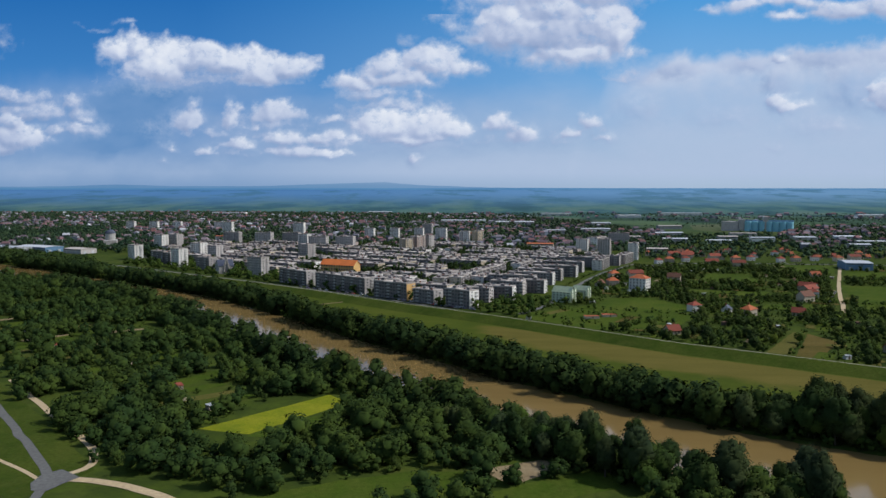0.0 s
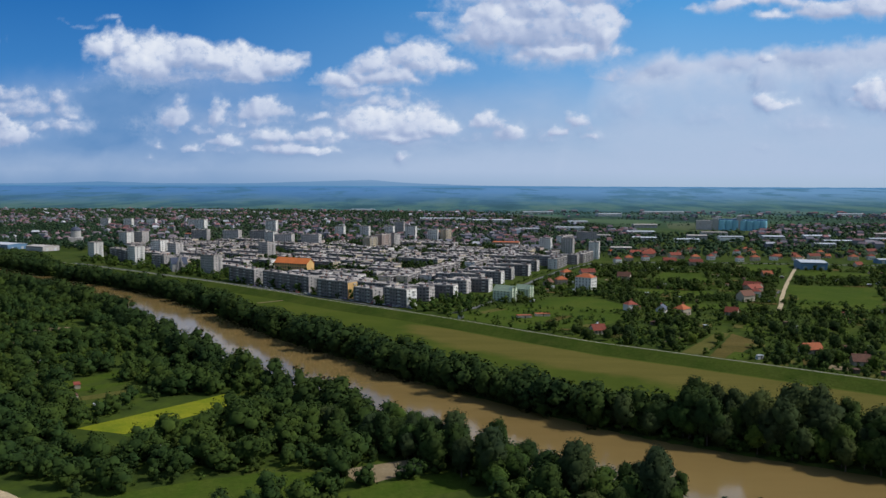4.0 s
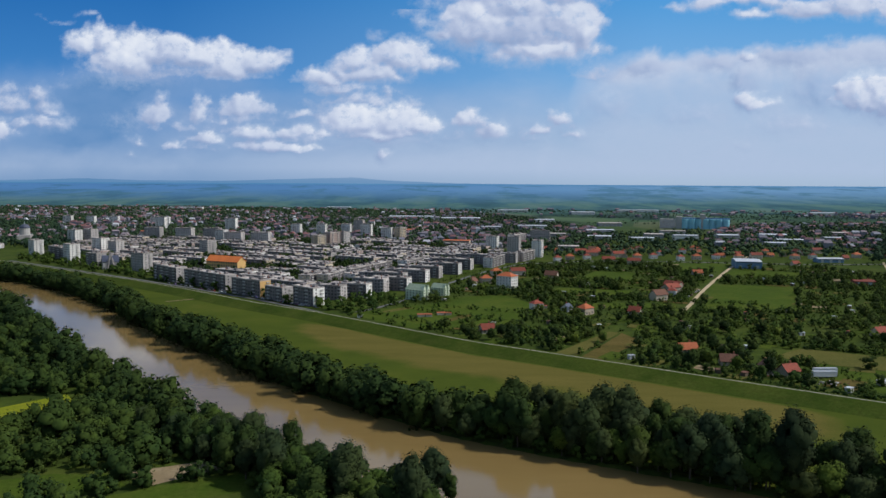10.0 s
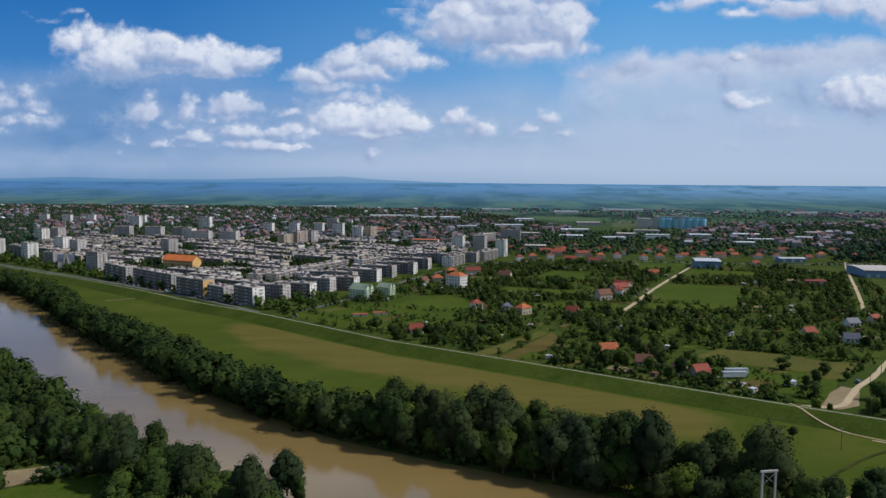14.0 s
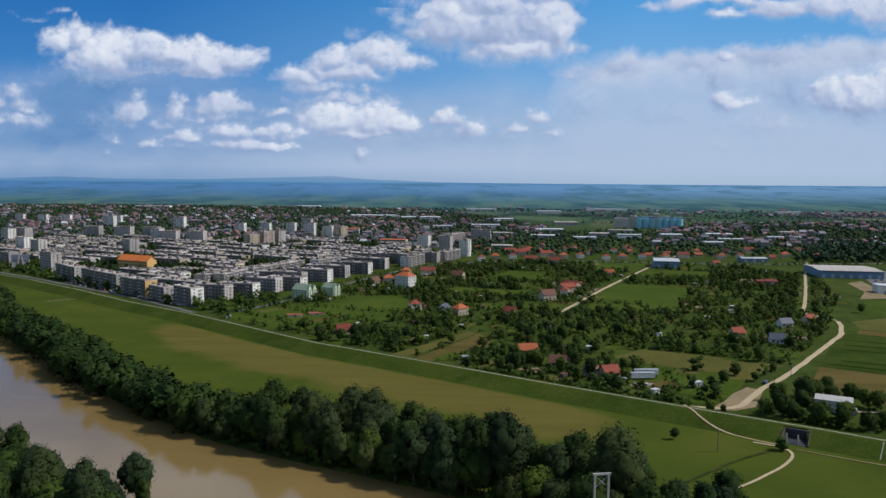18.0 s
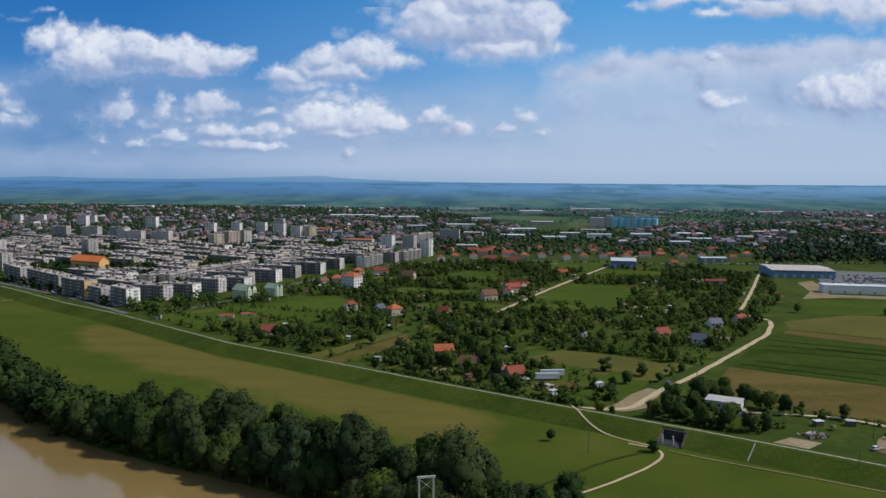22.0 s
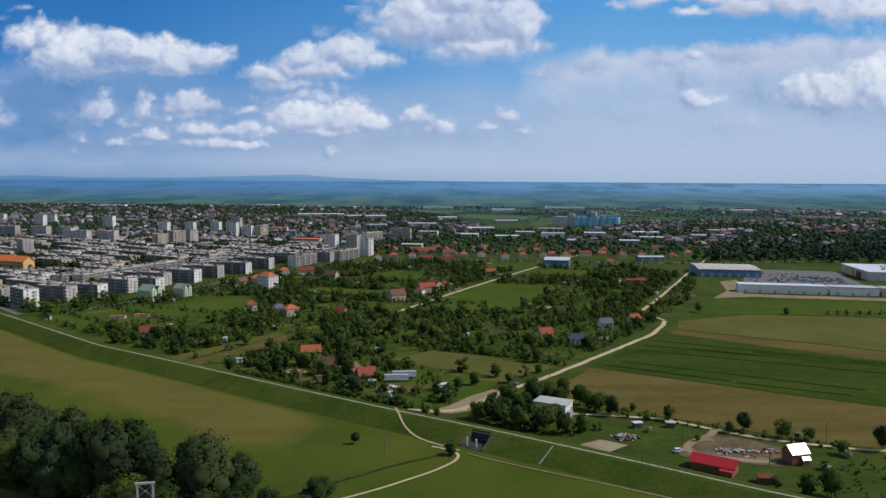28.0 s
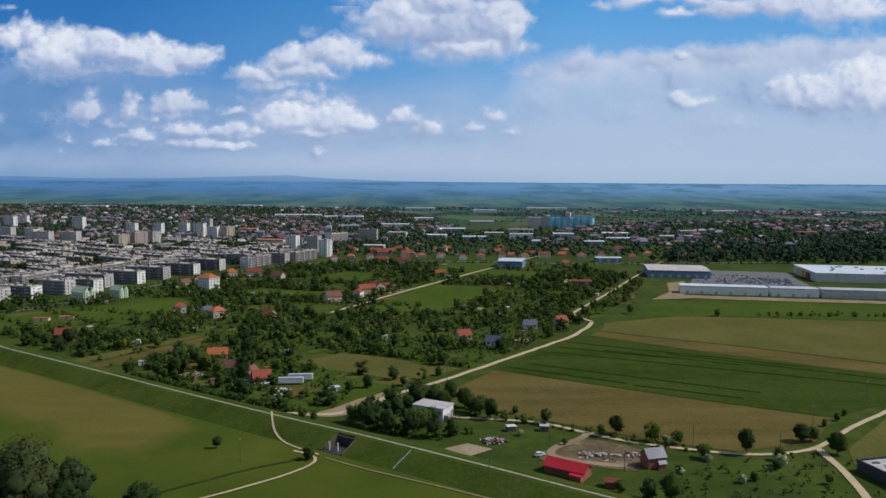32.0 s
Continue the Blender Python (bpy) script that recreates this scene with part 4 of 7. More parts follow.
plots = [(x, y or 330 - 0.75 * (x + 110) + float(rp.uniform(20, 120)), p, q, a) for x, y, p, q, a in plots]
for cx, cy, rx, ry, a in plots:
    c, s = math.cos(radians(a)), math.sin(radians(a))
    GLADES.append([(cx + px * rx * c - py * ry * s, cy + px * rx * s + py * ry * c) for px, py in ((-1, -0.7), (0.2, -1), (1, -0.5), (0.9, 0.8), (-0.4, 1), (-1, 0.6))])
    field("glade", GLADES[-1], ("lawn", "olive", "wheat", "lawn", "soil")[len(GLADES) * 7 % 5 if len(GLADES) > 10 else 0], "small grassy clearing among garden trees")
field("levee_slope", LEFT_BANK, "dike", "grassy slope beside a narrow road")
field("road_junction", [(-138, 256), (-134, 262), (-129, 259), (-124, 255), (-127, 249), (-129, 243), (-134, 243), (-137, 249)], "asphalt", "grey asphalt junction of narrow roads", 0.16, "road")
track("levee_path", [(-136, 252), (-146, 261), (-161, 271), (-190, 296)], 1.6, "gravel", "pale footpath over the levee")
track("levee_road", ROAD_A, 3.4, "asphalt", "narrow grey asphalt road")
track("farm_lane", ROAD_B, 4.0, "gravel", "pale dirt lane curving off the junction")
track("river_lane", [(-133, 254), (-122, 264), (-135, 288), (-165, 322), (-225, 392)], 3.0, "gravel", "pale dirt lane along the trees")

# both river banks
bank_trees = []
r1 = np.random.default_rng(11)
for i in range(0, len(bank)):
    x, y = bank[i]
    if not (-560 < x < 292):
        continue
    close = x > -60
    for row in range(5 if x > 120 else 3):
        if r1.random() < ((0.95, 0.95, 0.8, 0.7, 0.5)[row] if close else (0.62, 0.62, 0.4)[row]):
            px, py = offset(bank, -14 - 6.0 * row + r1.uniform(-3.5, 3.5))[i] + r1.uniform(-2.5, 2.5, 2)
            kind = "willow" if row == 0 and r1.random() < 0.45 else ("poplar" if r1.random() < (0.5 if close else 0.25) else "broad")
            tall = 0.72 if close else 0.6
            if 120 < x:
                tall = 0.95 if x < 262 else 0.7
            bank_trees.append((kind, px, py, tall * r1.uniform(0.58, 1.22)))
for i in range(0, len(near_bank)):
    x, y = near_bank[i]
    if not (-420 < x < 122):
        continue
    for row in range(2 if x < 15 else 4):
        if r1.random() < (0.5 if x < 0 else 0.92):
            px, py = offset(bank, 53 + 6 * row)[i] + r1.uniform(-3, 3, 2)
            kind = "willow" if r1.random() < (0.35 if x < 15 else 0.15) else ("poplar" if r1.random() < 0.35 else "broad")
            bank_trees.append((kind, px, py, (0.72 if x > 0 else 0.45) * r1.uniform(0.65, 1.2)))
bank_trees += [("poplar", 191, 284, 1.1), ("poplar", -16, 471, 0.9), ("poplar", 150, 308, 0.9), ("poplar", 119, 244, 0.72), ("poplar", 124, 236, 0.5)]
bank_trees.sort(key=lambda b: b[2])
for kind, x, y, s in bank_trees[:190]:
    plant(kind, x, y, s)
wood("far_bank_wood", [(x, y) for k, x, y, s in bank_trees[190:]], (9, 16), "oak", "dense trees along the far reach of the river", 30, 8, 34, 0.7)
thicket = np.concatenate([offset(bank, d)[(bank[:, 0] > -560) & (bank[:, 0] < 296)] for d in (-13, -17, -22, -27)] + [offset(bank, d)[(bank[:, 0] > -440) & (bank[:, 0] < 130)] for d in (51.5, 55, 60)])
thicket = np.repeat(thicket, 2, axis=0) + r1.uniform(-4.0, 4.0, (2 * len(thicket), 2))
d_bank = away(thicket, bank[::4])
thicket = thicket[((d_bank < -11) | (d_bank > 49)) & (r1.random(len(thicket)) < 0.58)]
wood("bank_thicket", thicket, (2.2, 5.6), "hedge", "dense bushes and young willows along the water", 33, 3, 24, 1.1)

reach = scatter([(-1150, 1420), (-790, 1165), (-590, 1020), (-445, 915), (-420, 945), (-560, 1075), (-720, 1200), (-950, 1420)], 10, (), ((mid_river[::4], 34),), 24, 0.9)
wood("river_bend_wood", reach, (9, 15), "oak", "thick dark wood at the bend of the river", 37, 5, 20, 0.8, 1.25)
NEAR_SIDE = [(-560, 900), (-330, 740), (-180, 580), (-50, 430), (70, 310), (150, 250), (200, 190), (-40, 190), (-126, 240), (-230, 400), (-620, 640), (-800, 900)]
CORNER = [(-150, 250), (-128, 270), (-108, 262), (-84, 250), (-58, 226), (-45, 205), (-130, 200)]
bare = [CORNER, [(-104, 304), (-56, 364), (-38, 346), (-66, 284), (-92, 286)], [(-66, 236), (-30, 222), (26, 226), (42, 238), (70, 248), (60, 205), (-50, 190)], STRIP, GREEN_A, TILLED, GREEN_B, LEFT_BANK, *GLADES]
away_from = [(ROAD_A, 7), (ROAD_B, 6), (mid_river[::4], 35)]
spots = scatter(NEAR_SIDE, 7.0, bare, away_from, 21, 0.97)
openness = np.array([noise.noise((x * 0.022, y * 0.022, 4.0)) + 0.5 * noise.noise((x * 0.06, y * 0.06, 9.0)) for x, y in spots])
band = away(spots, mid_river[::4])
spots = spots[(openness < 0.14) | (band < 62) | (spots[:, 1] < 310) | (spots[:, 0] > -40)]
mixed = np.random.default_rng(22).permutation(len(spots))
cut = int(len(mixed) * 0.16), int(len(mixed) * 0.5), int(len(mixed) * 0.78)
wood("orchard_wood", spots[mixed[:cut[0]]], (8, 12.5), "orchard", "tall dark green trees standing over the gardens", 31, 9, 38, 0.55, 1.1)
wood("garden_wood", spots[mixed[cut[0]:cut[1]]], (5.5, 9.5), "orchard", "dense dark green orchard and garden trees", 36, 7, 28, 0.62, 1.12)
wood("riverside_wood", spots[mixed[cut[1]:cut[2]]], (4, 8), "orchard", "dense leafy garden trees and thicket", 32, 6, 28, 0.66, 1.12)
wood("young_wood", spots[mixed[cut[2]:]], (2.5, 6.5), "oak", "lighter green young trees and shrubs", 34, 5, 28, 0.66, 1.1)
low = scatter(NEAR_SIDE, 11.0, bare, away_from, 23, 0.5)
wood("undergrowth", low, (1.6, 3.6), "hedge", "low scrub between the garden trees", 35, 3, 16, 1.0)


def between_points(p, q):
    return (p[0] + q[0]) / 2, (p[1] + q[1]) / 2


# ---- fields, lanes and plots beyond the embankment ----
OLIVE_A = [(319, 444), (346, 466), (381, 446), (414, 425), (383, 399), (335, 428)]
GARDEN_A = [(335, 427), (382, 398), (366, 372), (352, 356), (322, 372), (322, 396)]
STRIP_A = [(190, 449), (200, 440), (247, 516), (240, 521)]
STRIP_B = [(203, 437), (212, 430), (254, 486), (248, 515)]
SPORT = [(340, 616), (404, 776), (482, 756), (415, 612)]
LAWNS = [
    [(272, 807), (310, 890), (352, 872), (331, 792)], [(223, 717), (242, 745), (311, 726), (301, 690)],
    [(120, 640), (150, 684), (185, 691), (205, 640), (200, 606), (150, 600)], [(252, 647), (326, 648), (319, 622), (252, 621)],
    [(407, 898), (434, 996), (507, 986), (456, 889)], [(450, 858), (483, 912), (548, 882), (520, 841)],
    [(52, 588), (104, 632), (150, 625), (200, 590), (170, 548), (112, 524)],
]
WHEAT = [(433, 424), (492, 514), (505, 516), (582, 450), (646, 404), (700, 356), (610, 353), (574, 333), (525, 361), (466, 400)]
PASTURE = [(404, 378), (431, 421), (466, 398), (525, 359), (572, 331), (546, 299), (510, 291), (482, 305), (455, 324), (428, 342), (410, 366)]
BAND = [(507, 517), (516, 530), (600, 475), (700, 400), (700, 360), (646, 407), (582, 453)]
BAND_B = [(529, 563), (594, 592), (744, 566), (860, 540), (860, 380), (702, 402), (602, 477), (518, 532)]
STORE_GREEN = [(560, 594), (600, 672), (700, 660), (800, 640), (960, 610), (960, 560), (746, 570), (640, 590)]
YARD = [(441, 297), (455, 307), (468, 301), (478, 291), (474, 276), (466, 272), (451, 277), (434, 283), (433, 290)]
RIGHT_CROP = [(556, 292), (604, 338), (680, 330), (680, 240), (553, 250), (549, 276)]
field("olive_pasture", OLIVE_A, "olive", "short olive-brown pasture")
field("garden_plot", GARDEN_A, "lawn", "green garden land with low beds", 0.05)
field("mown_strip", STRIP_A, "olive", "long narrow mown strip")
field("ploughed_strip", STRIP_B, "stubble", "long narrow ploughed strip")
field("sports_field", SPORT, "lawn", "large even green field")
for poly in LAWNS:
    field("lawn_plot", poly, "lawn", "green grass plot between gardens")
for k, tone in enumerate(("olive", "wheat", "stubble", "wheat")):
    field("garden_strip", [(78 + 24 * k, 600 - 19 * k), (84 + 24 * k, 595 - 19 * k), (104 + 24 * k, 618 - 17 * k), (97 + 24 * k, 623 - 17 * k)], tone, "narrow strip of beds on a green plot")
field("wheat_field", WHEAT, "wheat", "dark green field of young wheat")
field("dry_field", PASTURE, "stubble", "dry brown pasture")
field("brown_band", BAND, "stubble", "pale brown strip of dry grass")
field("far_strip_field", BAND_B, "olive", "olive green and brown strip fields")
field("store_field", STORE_GREEN, "lawn", "green strip in front of the store")
field("yard_soil", YARD, "mud", "trampled dark earth yard with pale patches")
field("right_crop", RIGHT_CROP, "olive", "field of drying crop in rows")
field("bare_patch", [(398, 297), (408, 303), (417, 296), (407, 288)], "soil", "square patch of bare earth")
field("junction_dirt", [(338, 340), (350, 352), (360, 366), (372, 378), (378, 372), (370, 358), (362, 344), (350, 338)], "soil", "worn bare earth beside the road junction")
field("building_site", [(600, 676), (632, 724), (652, 790), (676, 806), (662, 760), (640, 704), (720, 684), (860, 652), (860, 640), (720, 664), (640, 684)], "soil", "bare earth round a new building", 0.1)

for p, q in (((452, 436), (560, 372)), ((470, 466), (640, 380)), ((486, 496), (610, 425)), ((500, 388), (548, 362)), ((505, 470), (575, 430)), ((478, 480), (540, 448)), ((540, 460), (660, 384)), ((440, 428), (500, 390))):
    track("field_furrow", [p, between_points(p, q), q], 1.9, "furrow", "dark green wheel track in young wheat")

GRAVEL = [(330, 344), (345, 341), (353, 341), (364, 356), (374, 370), (404, 402), (443, 450), (493, 512), (512, 545), (521, 568)]
LANE_R = [(521, 568), (511, 601), (545, 665), (580, 734), (640, 855), (685, 944), (720, 1010)]
ROAD_M = [(318, 604), (329, 624), (371, 712), (404, 778), (451, 868), (513, 986), (600, 1142)]
YARD_LANE = [(402, 337), (419, 334), (442, 329), (462, 310), (479, 299), (510, 287), (528, 287), (545, 293), (572, 318), (602, 340), (660, 392), (720, 440)]
FORK = [(545, 293), (543, 280), (541, 267), (536, 246), (528, 220), (520, 190)]
track("gravel_road", GRAVEL, 3.3, "gravel", "wide pale gravel road with worn edges")
track("garden_road", LANE_R, 3.0, "gravel", "pale dirt road between gardens")
track("cemetery_road", ROAD_M, 3.6, "gravel", "straight pale road beside a green field")
track("yard_lane", YARD_LANE, 2.4, "gravel", "pale dirt lane past a yard")
track("side_lane", FORK, 3.0, "gravel", "narrow lane off the crossing")
track("yard_drive", [(460, 315), (457, 309), (450, 303), (441, 298), (435, 290), (437, 286), (446, 282), (456, 279), (468, 275)], 3.4, "soil", "pale dusty drive curving into the yard", 0.12)
track("meadow_path", [(340, 296), (353, 289), (350, 281), (340, 270), (319, 253), (296, 238), (260, 215)], 1.2, "gravel", "narrow footpath over the meadow")
track("meadow_trail", [(353, 288), (366, 278), (380, 269), (399, 257), (420, 243)], 0.7, "soil", "faint trodden trail in the grass")
track("meadow_ditch", [(344, 287), (326, 277), (304, 259), (276, 236), (250, 212)], 1.3, "bank_grass", "shallow overgrown ditch across the meadow")
track("culvert_path", [(325, 334), (327, 324), (329, 314), (334, 306), (343, 297), (352, 290)], 0.8, "gravel", "narrow path down from the embankment")
track("long_street", [(60, 596), (78, 624), (92, 652), (104, 690), (130, 760), (158, 830), (190, 900), (250, 1000)], 4.5, "asphalt", "street along the edge of the housing blocks")
track("dike_street", [(-420, 985), (-190, 800), (-100, 722), (-26, 655), (20, 608), (36, 590)], 4.5, "asphalt", "street of parked cars below the embankment")
track("far_road", [(250, 975), (330, 1012), (420, 1008), (520, 990), (620, 975), (700, 985), (900, 1000)], 7.0, "asphalt", "main road lined with trees")
track("dirt_patch", [(-106, 647), (-84, 664)], 2.4, "soil", "pale bare patch on the meadow")

# ---- copies by pattern ----
PATTERNS = {}


def spawn(key, build, m):
    """The first call of a pattern builds it there; later ones copy it."""
    if key not in PATTERNS:
        PATTERNS[key] = build()
        PATTERNS[key].matrix_basis = m
        return PATTERNS[key]
    return copy_thing(PATTERNS[key], m)


FOOT = []


def footprint(x, y, turn, sx, sy, pad=2.0):
    FOOT.append((x, y, radians(turn), sx / 2 + pad, sy / 2 + pad))


def free_of_buildings(p):
    p = np.asarray(p, float)
    ok = np.ones(len(p), bool)
    for x, y, a, hx, hy in FOOT:
        dx, dy = p[:, 0] - x, p[:, 1] - y
        u, v = dx * math.cos(a) + dy * math.sin(a), -dx * math.sin(a) + dy * math.cos(a)
        ok &= ~((np.abs(u) < hx) & (np.abs(v) < hy))
    return p[ok]


# ---- housing blocks ----
def block(length, storeys, wall, depth=12.0, balcony="concrete"):
    """A panel-built block: walls, roof slab with parapet, roof huts, window and balcony rows by storey."""
    h = storeys * 2.8 + 0.6
    tone = {"panel": "grey", "panel_warm": "cream", "panel_rose": "dull rose", "white": "white", "ochre": "ochre", "panel_green": "pale green"}[wall]
    if storeys > 6:
        ob = thing("tower_block", f"tall {tone} concrete tower block with rows of windows", "tower block", "tower blocks of the town")
    else:
        ob = thing("apartment_block", f"{tone} panel apartment block with a flat grey roof", "apartment block", "apartment blocks of the town")
    part("wall", Shape().box(0, 0, -0.3, length, depth, h + 0.3), "facade" if storeys < 7 else wall, ob)
    if storeys < 7:
        # end slabs keep the paler tone, as sunlit against the shade-toned sides
        for sd in (-1, 1):
            part("end_wall", Shape().box(sd * (length / 2 + 0.08), 0, -0.3, 0.18, depth - 0.1, h + 0.25), wall, ob, f"{tone} end wall, sunlit tone painted in")
    r = np.random.default_rng(int(length * 7 + storeys))
    k = max(1, round(length / 15))
    for i in range(k):
        w = length / k
        cx, lift = -length / 2 + (i + 0.5) * w, float(r.choice([0.0, 0.0, 0.35, 0.7])) if k > 1 else 0.0
        s = Shape().box(cx, 0, h, w + (0.6 if k == 1 else -0.05), depth + 0.6, 0.35 + lift)
        for px, py, sx, sy in ((cx, -depth / 2, w - 0.1, 0.3), (cx, depth / 2, w - 0.1, 0.3), (cx - w / 2 + 0.15, 0, 0.3, depth - 0.4), (cx + w / 2 - 0.15, 0, 0.3, depth - 0.4)):
            s.box(px, py, h + 0.35 + lift, sx, sy, 0.45)
        part("roof_section", s, "bitumen", ob, "flat weathered bitumen roof")
        part("roof_hut", Shape().box(cx + float(r.uniform(-3, 3)), float(r.uniform(-2, 2)), h + 0.3 + lift, 3.6, 3.0, 1.9), "facade", ob)
        part("vent_stack", Shape().box(cx + float(r.uniform(-5, 5)), float(r.uniform(-4, 4)), h + 0.3 + lift, 0.9, 0.7, 1.5), "brick", ob)
    cols = int(length / 3.2)
    w, b = Shape(), Shape()
    for st in range(storeys):
        z = 1.5 + st * 2.85
        for c in range(cols):
            x = -length / 2 + (c + 0.5) * length / cols
            for sd in (-1, 1):
                if c % 4 == 1:
                    b.box(x, sd * (depth / 2 + 0.55), z - 0.65, 2.9, 1.1, 1.0)
                w.box(x, sd * (depth / 2 + 0.03), z, 1.9 if c % 4 == 1 else 1.5, 0.10, 1.4)
        for sd in (-1, 1):
            w.box(sd * (length / 2 + 0.16), -depth * 0.24, z, 0.10, 1.4, 1.3)
            b.box(sd * (length / 2 + 0.6), depth * 0.22, z - 0.65, 1.0, 3.2, 1.0)
    tagged(part("window_panes", w, "glass", ob), "dark window panes in even rows", "", "", "stuff")
    if storeys < 7:
        tagged(part("balcony_parapets", b, balcony, ob), "concrete balcony parapets", "", "", "stuff")
    else:
        for c in range(1, cols, 4):
            for sd in (-1, 1):
                s = Shape()
                for st in range(storeys):
                    s.box(-length / 2 + (c + 0.5) * length / cols, sd * (depth / 2 + 0.55), 0.85 + st * 2.85, 2.9, 1.1, 1.0)
                tagged(part("balcony_stack", s, balcony, ob), "stack of concrete balconies", "", "", "stuff")
        for sd in (-1, 1):
            s = Shape()
            for st in range(storeys):
                s.box(sd * (length / 2 + 0.6), depth * 0.22, 0.85 + st * 2.85, 1.0, 3.2, 1.0)
            tagged(part("balcony_stack", s, balcony, ob), "stack of concrete balconies", "", "", "stuff")
    return ob


def put_block(x, y, turn, length, storeys, wall="panel", depth=12.0):
    footprint(x, y, turn, length, depth, 2.0)
    return spawn(("block", length, storeys, wall, depth), lambda: block(length, storeys, wall, depth), at(x, y, turn))


def between(p, q):
    return (p[0] + q[0]) / 2, (p[1] + q[1]) / 2, math.degrees(math.atan2(q[1] - p[1], q[0] - p[0]))


# the row behind the embankment
for p, q, length, st, wall in (
    ((-170, 812), (-133, 776), 48, 5, "panel"), ((-125, 771), (-68, 716), 76, 5, "panel"), ((-60, 702), (-28, 676), 40, 5, "panel_rose"),
    ((-222, 886), (-203, 872), 24, 7, "panel"), ((6, 646), (26, 628), 26, 5, "white"), ((-22, 668), (-4, 652), 24, 4, "panel"),
    ((-300, 945), (-278, 926), 28, 5, "panel"), ((-392, 1040), (-352, 1004), 52, 5, "panel"),
):
    x, y, a = between(p, q)
    put_block(x, y, a, length, st, wall)
b = PATTERNS[("block", 40, 5, "panel_rose", 12.0)]
part("painted_end", Shape().box(20.24, 0, 0, 0.12, 11.6, 14.4), "ochre", b, "orange painted end wall")
# the row along the street at the town's edge: white ends towards the street
for ex, ey, length, st, wall in (
    (42, 664, 32, 4, "panel"), (63, 676, 36, 4, "white"), (76, 712, 32, 4, "panel"), (97, 722, 36, 4, "white"), (92, 760, 48, 4, "panel"),
    (114, 786, 48, 4, "white"), (128, 822, 48, 4, "panel"), (150, 856, 48, 4, "white"), (166, 905, 48, 4, "panel"), (196, 965, 48, 4, "white"), (228, 985, 36, 4, "panel"),
):
    put_block(ex - 0.93 * length / 2, ey + 0.36 * length / 2, -21, length, st, wall)
for p, q, wall in (((12, 745), (24, 792), "panel_warm"), ((-6, 735), (10, 790), "panel_warm"), ((48, 842), (68, 888), "panel_warm"), ((84, 885), (104, 930), "white"), ((232, 1000), (254, 1044), "panel_rose"), ((186, 925), (206, 972), "white"), ((30, 800), (46, 838), "panel")):
    x, y, a = between(p, q)
    put_block(x, y, a, 48, 4, wall)
# tower blocks by their places
for x, y, turn, length, st, wall in (
    (-335, 972, -40, 22, 10, "white"), (-343, 1076, -30, 24, 10, "white"), (-316, 1062, -30, 20, 9, "panel"), (-432, 1075, -40, 22, 9, "white"),
    (-186, 1046, -40, 24, 8, "panel"), (-232, 1285, -20, 20, 10, "white"), (-58, 1199, 60, 24, 9, "panel_warm"), (-24, 1246, 60, 20, 11, "panel"),
    (-40, 1222, 60, 30, 8, "panel_rose"), (-141, 1479, -10, 22, 11, "white"), (-93, 1483, -10, 20, 11, "white"), (-46, 1487, -10, 20, 11, "white"),
) + (
    (-32, 1595, -10, 24, 12, "panel"), (-3, 1436, -10, 24, 12, "white"), (39, 1370, -10, 22, 11, "white"), (62, 1376, 60, 24, 11, "panel_warm"),
    (-466, 1266, -30, 24, 11, "white"), (-446, 1279, -30, 24, 11, "panel"), (-474, 1693, -10, 26, 12, "white"), (-307, 1640, -10, 28, 12, "white"),
    (210, 1152, -20, 20, 8, "white"), (242, 1148, -20, 22, 8, "panel"), (267, 1072, 70, 20, 10, "white"), (310, 1352, -10, 40, 7, "panel"), (262, 1290, 60, 48, 6, "white"),
    (-520, 1820, 0, 50, 9, "white"), (-640, 1850, 0, 24, 9, "white"), (-700, 1860, 0, 24, 9, "white"), (-760, 1870, 0, 24, 9, "white"),
):
    put_block(x, y, turn, int(length * 0.85) if st > 6 else length, st - (3 if st > 10 else 2 if st > 8 else 0), wall, 13.0 if st > 7 else 12.0)
for x, y in ((-320, 1372), (-270, 1366), (-205, 1262), (-160, 1258), (-380, 1385)):
    put_block(x, y, -12, 30, 7, "panel", 13.0)

def orange_hall():
    ob = thing("school", "long ochre building under a bright orange tiled roof", "building")
    part("wall", Shape().box(0, 0, -0.3, 46, 14, 11.3).gable_wall(0, 0, 11, 45.9, 13.9, 5.4), "ochre", ob)
    part("roof", Shape().gable(0, 0, 11, 46, 14, 5.5, 0.7, 0.3), "vivid", ob, "bright orange tile roof")
    for sd in (-1, 1):
        for st in range(3):
            for i in range(13):
                part("window", Shape().box(-21 + i * 3.5, sd * 7.03, 1.4 + st * 3.6, 1.7, 0.12, 1.9), "glass", ob)
    return ob


x, y, a = between((-141, 900), (-98, 878))
footprint(x, y, a, 46, 14, 16)
orange_hall().matrix_basis = at(x, y, a)


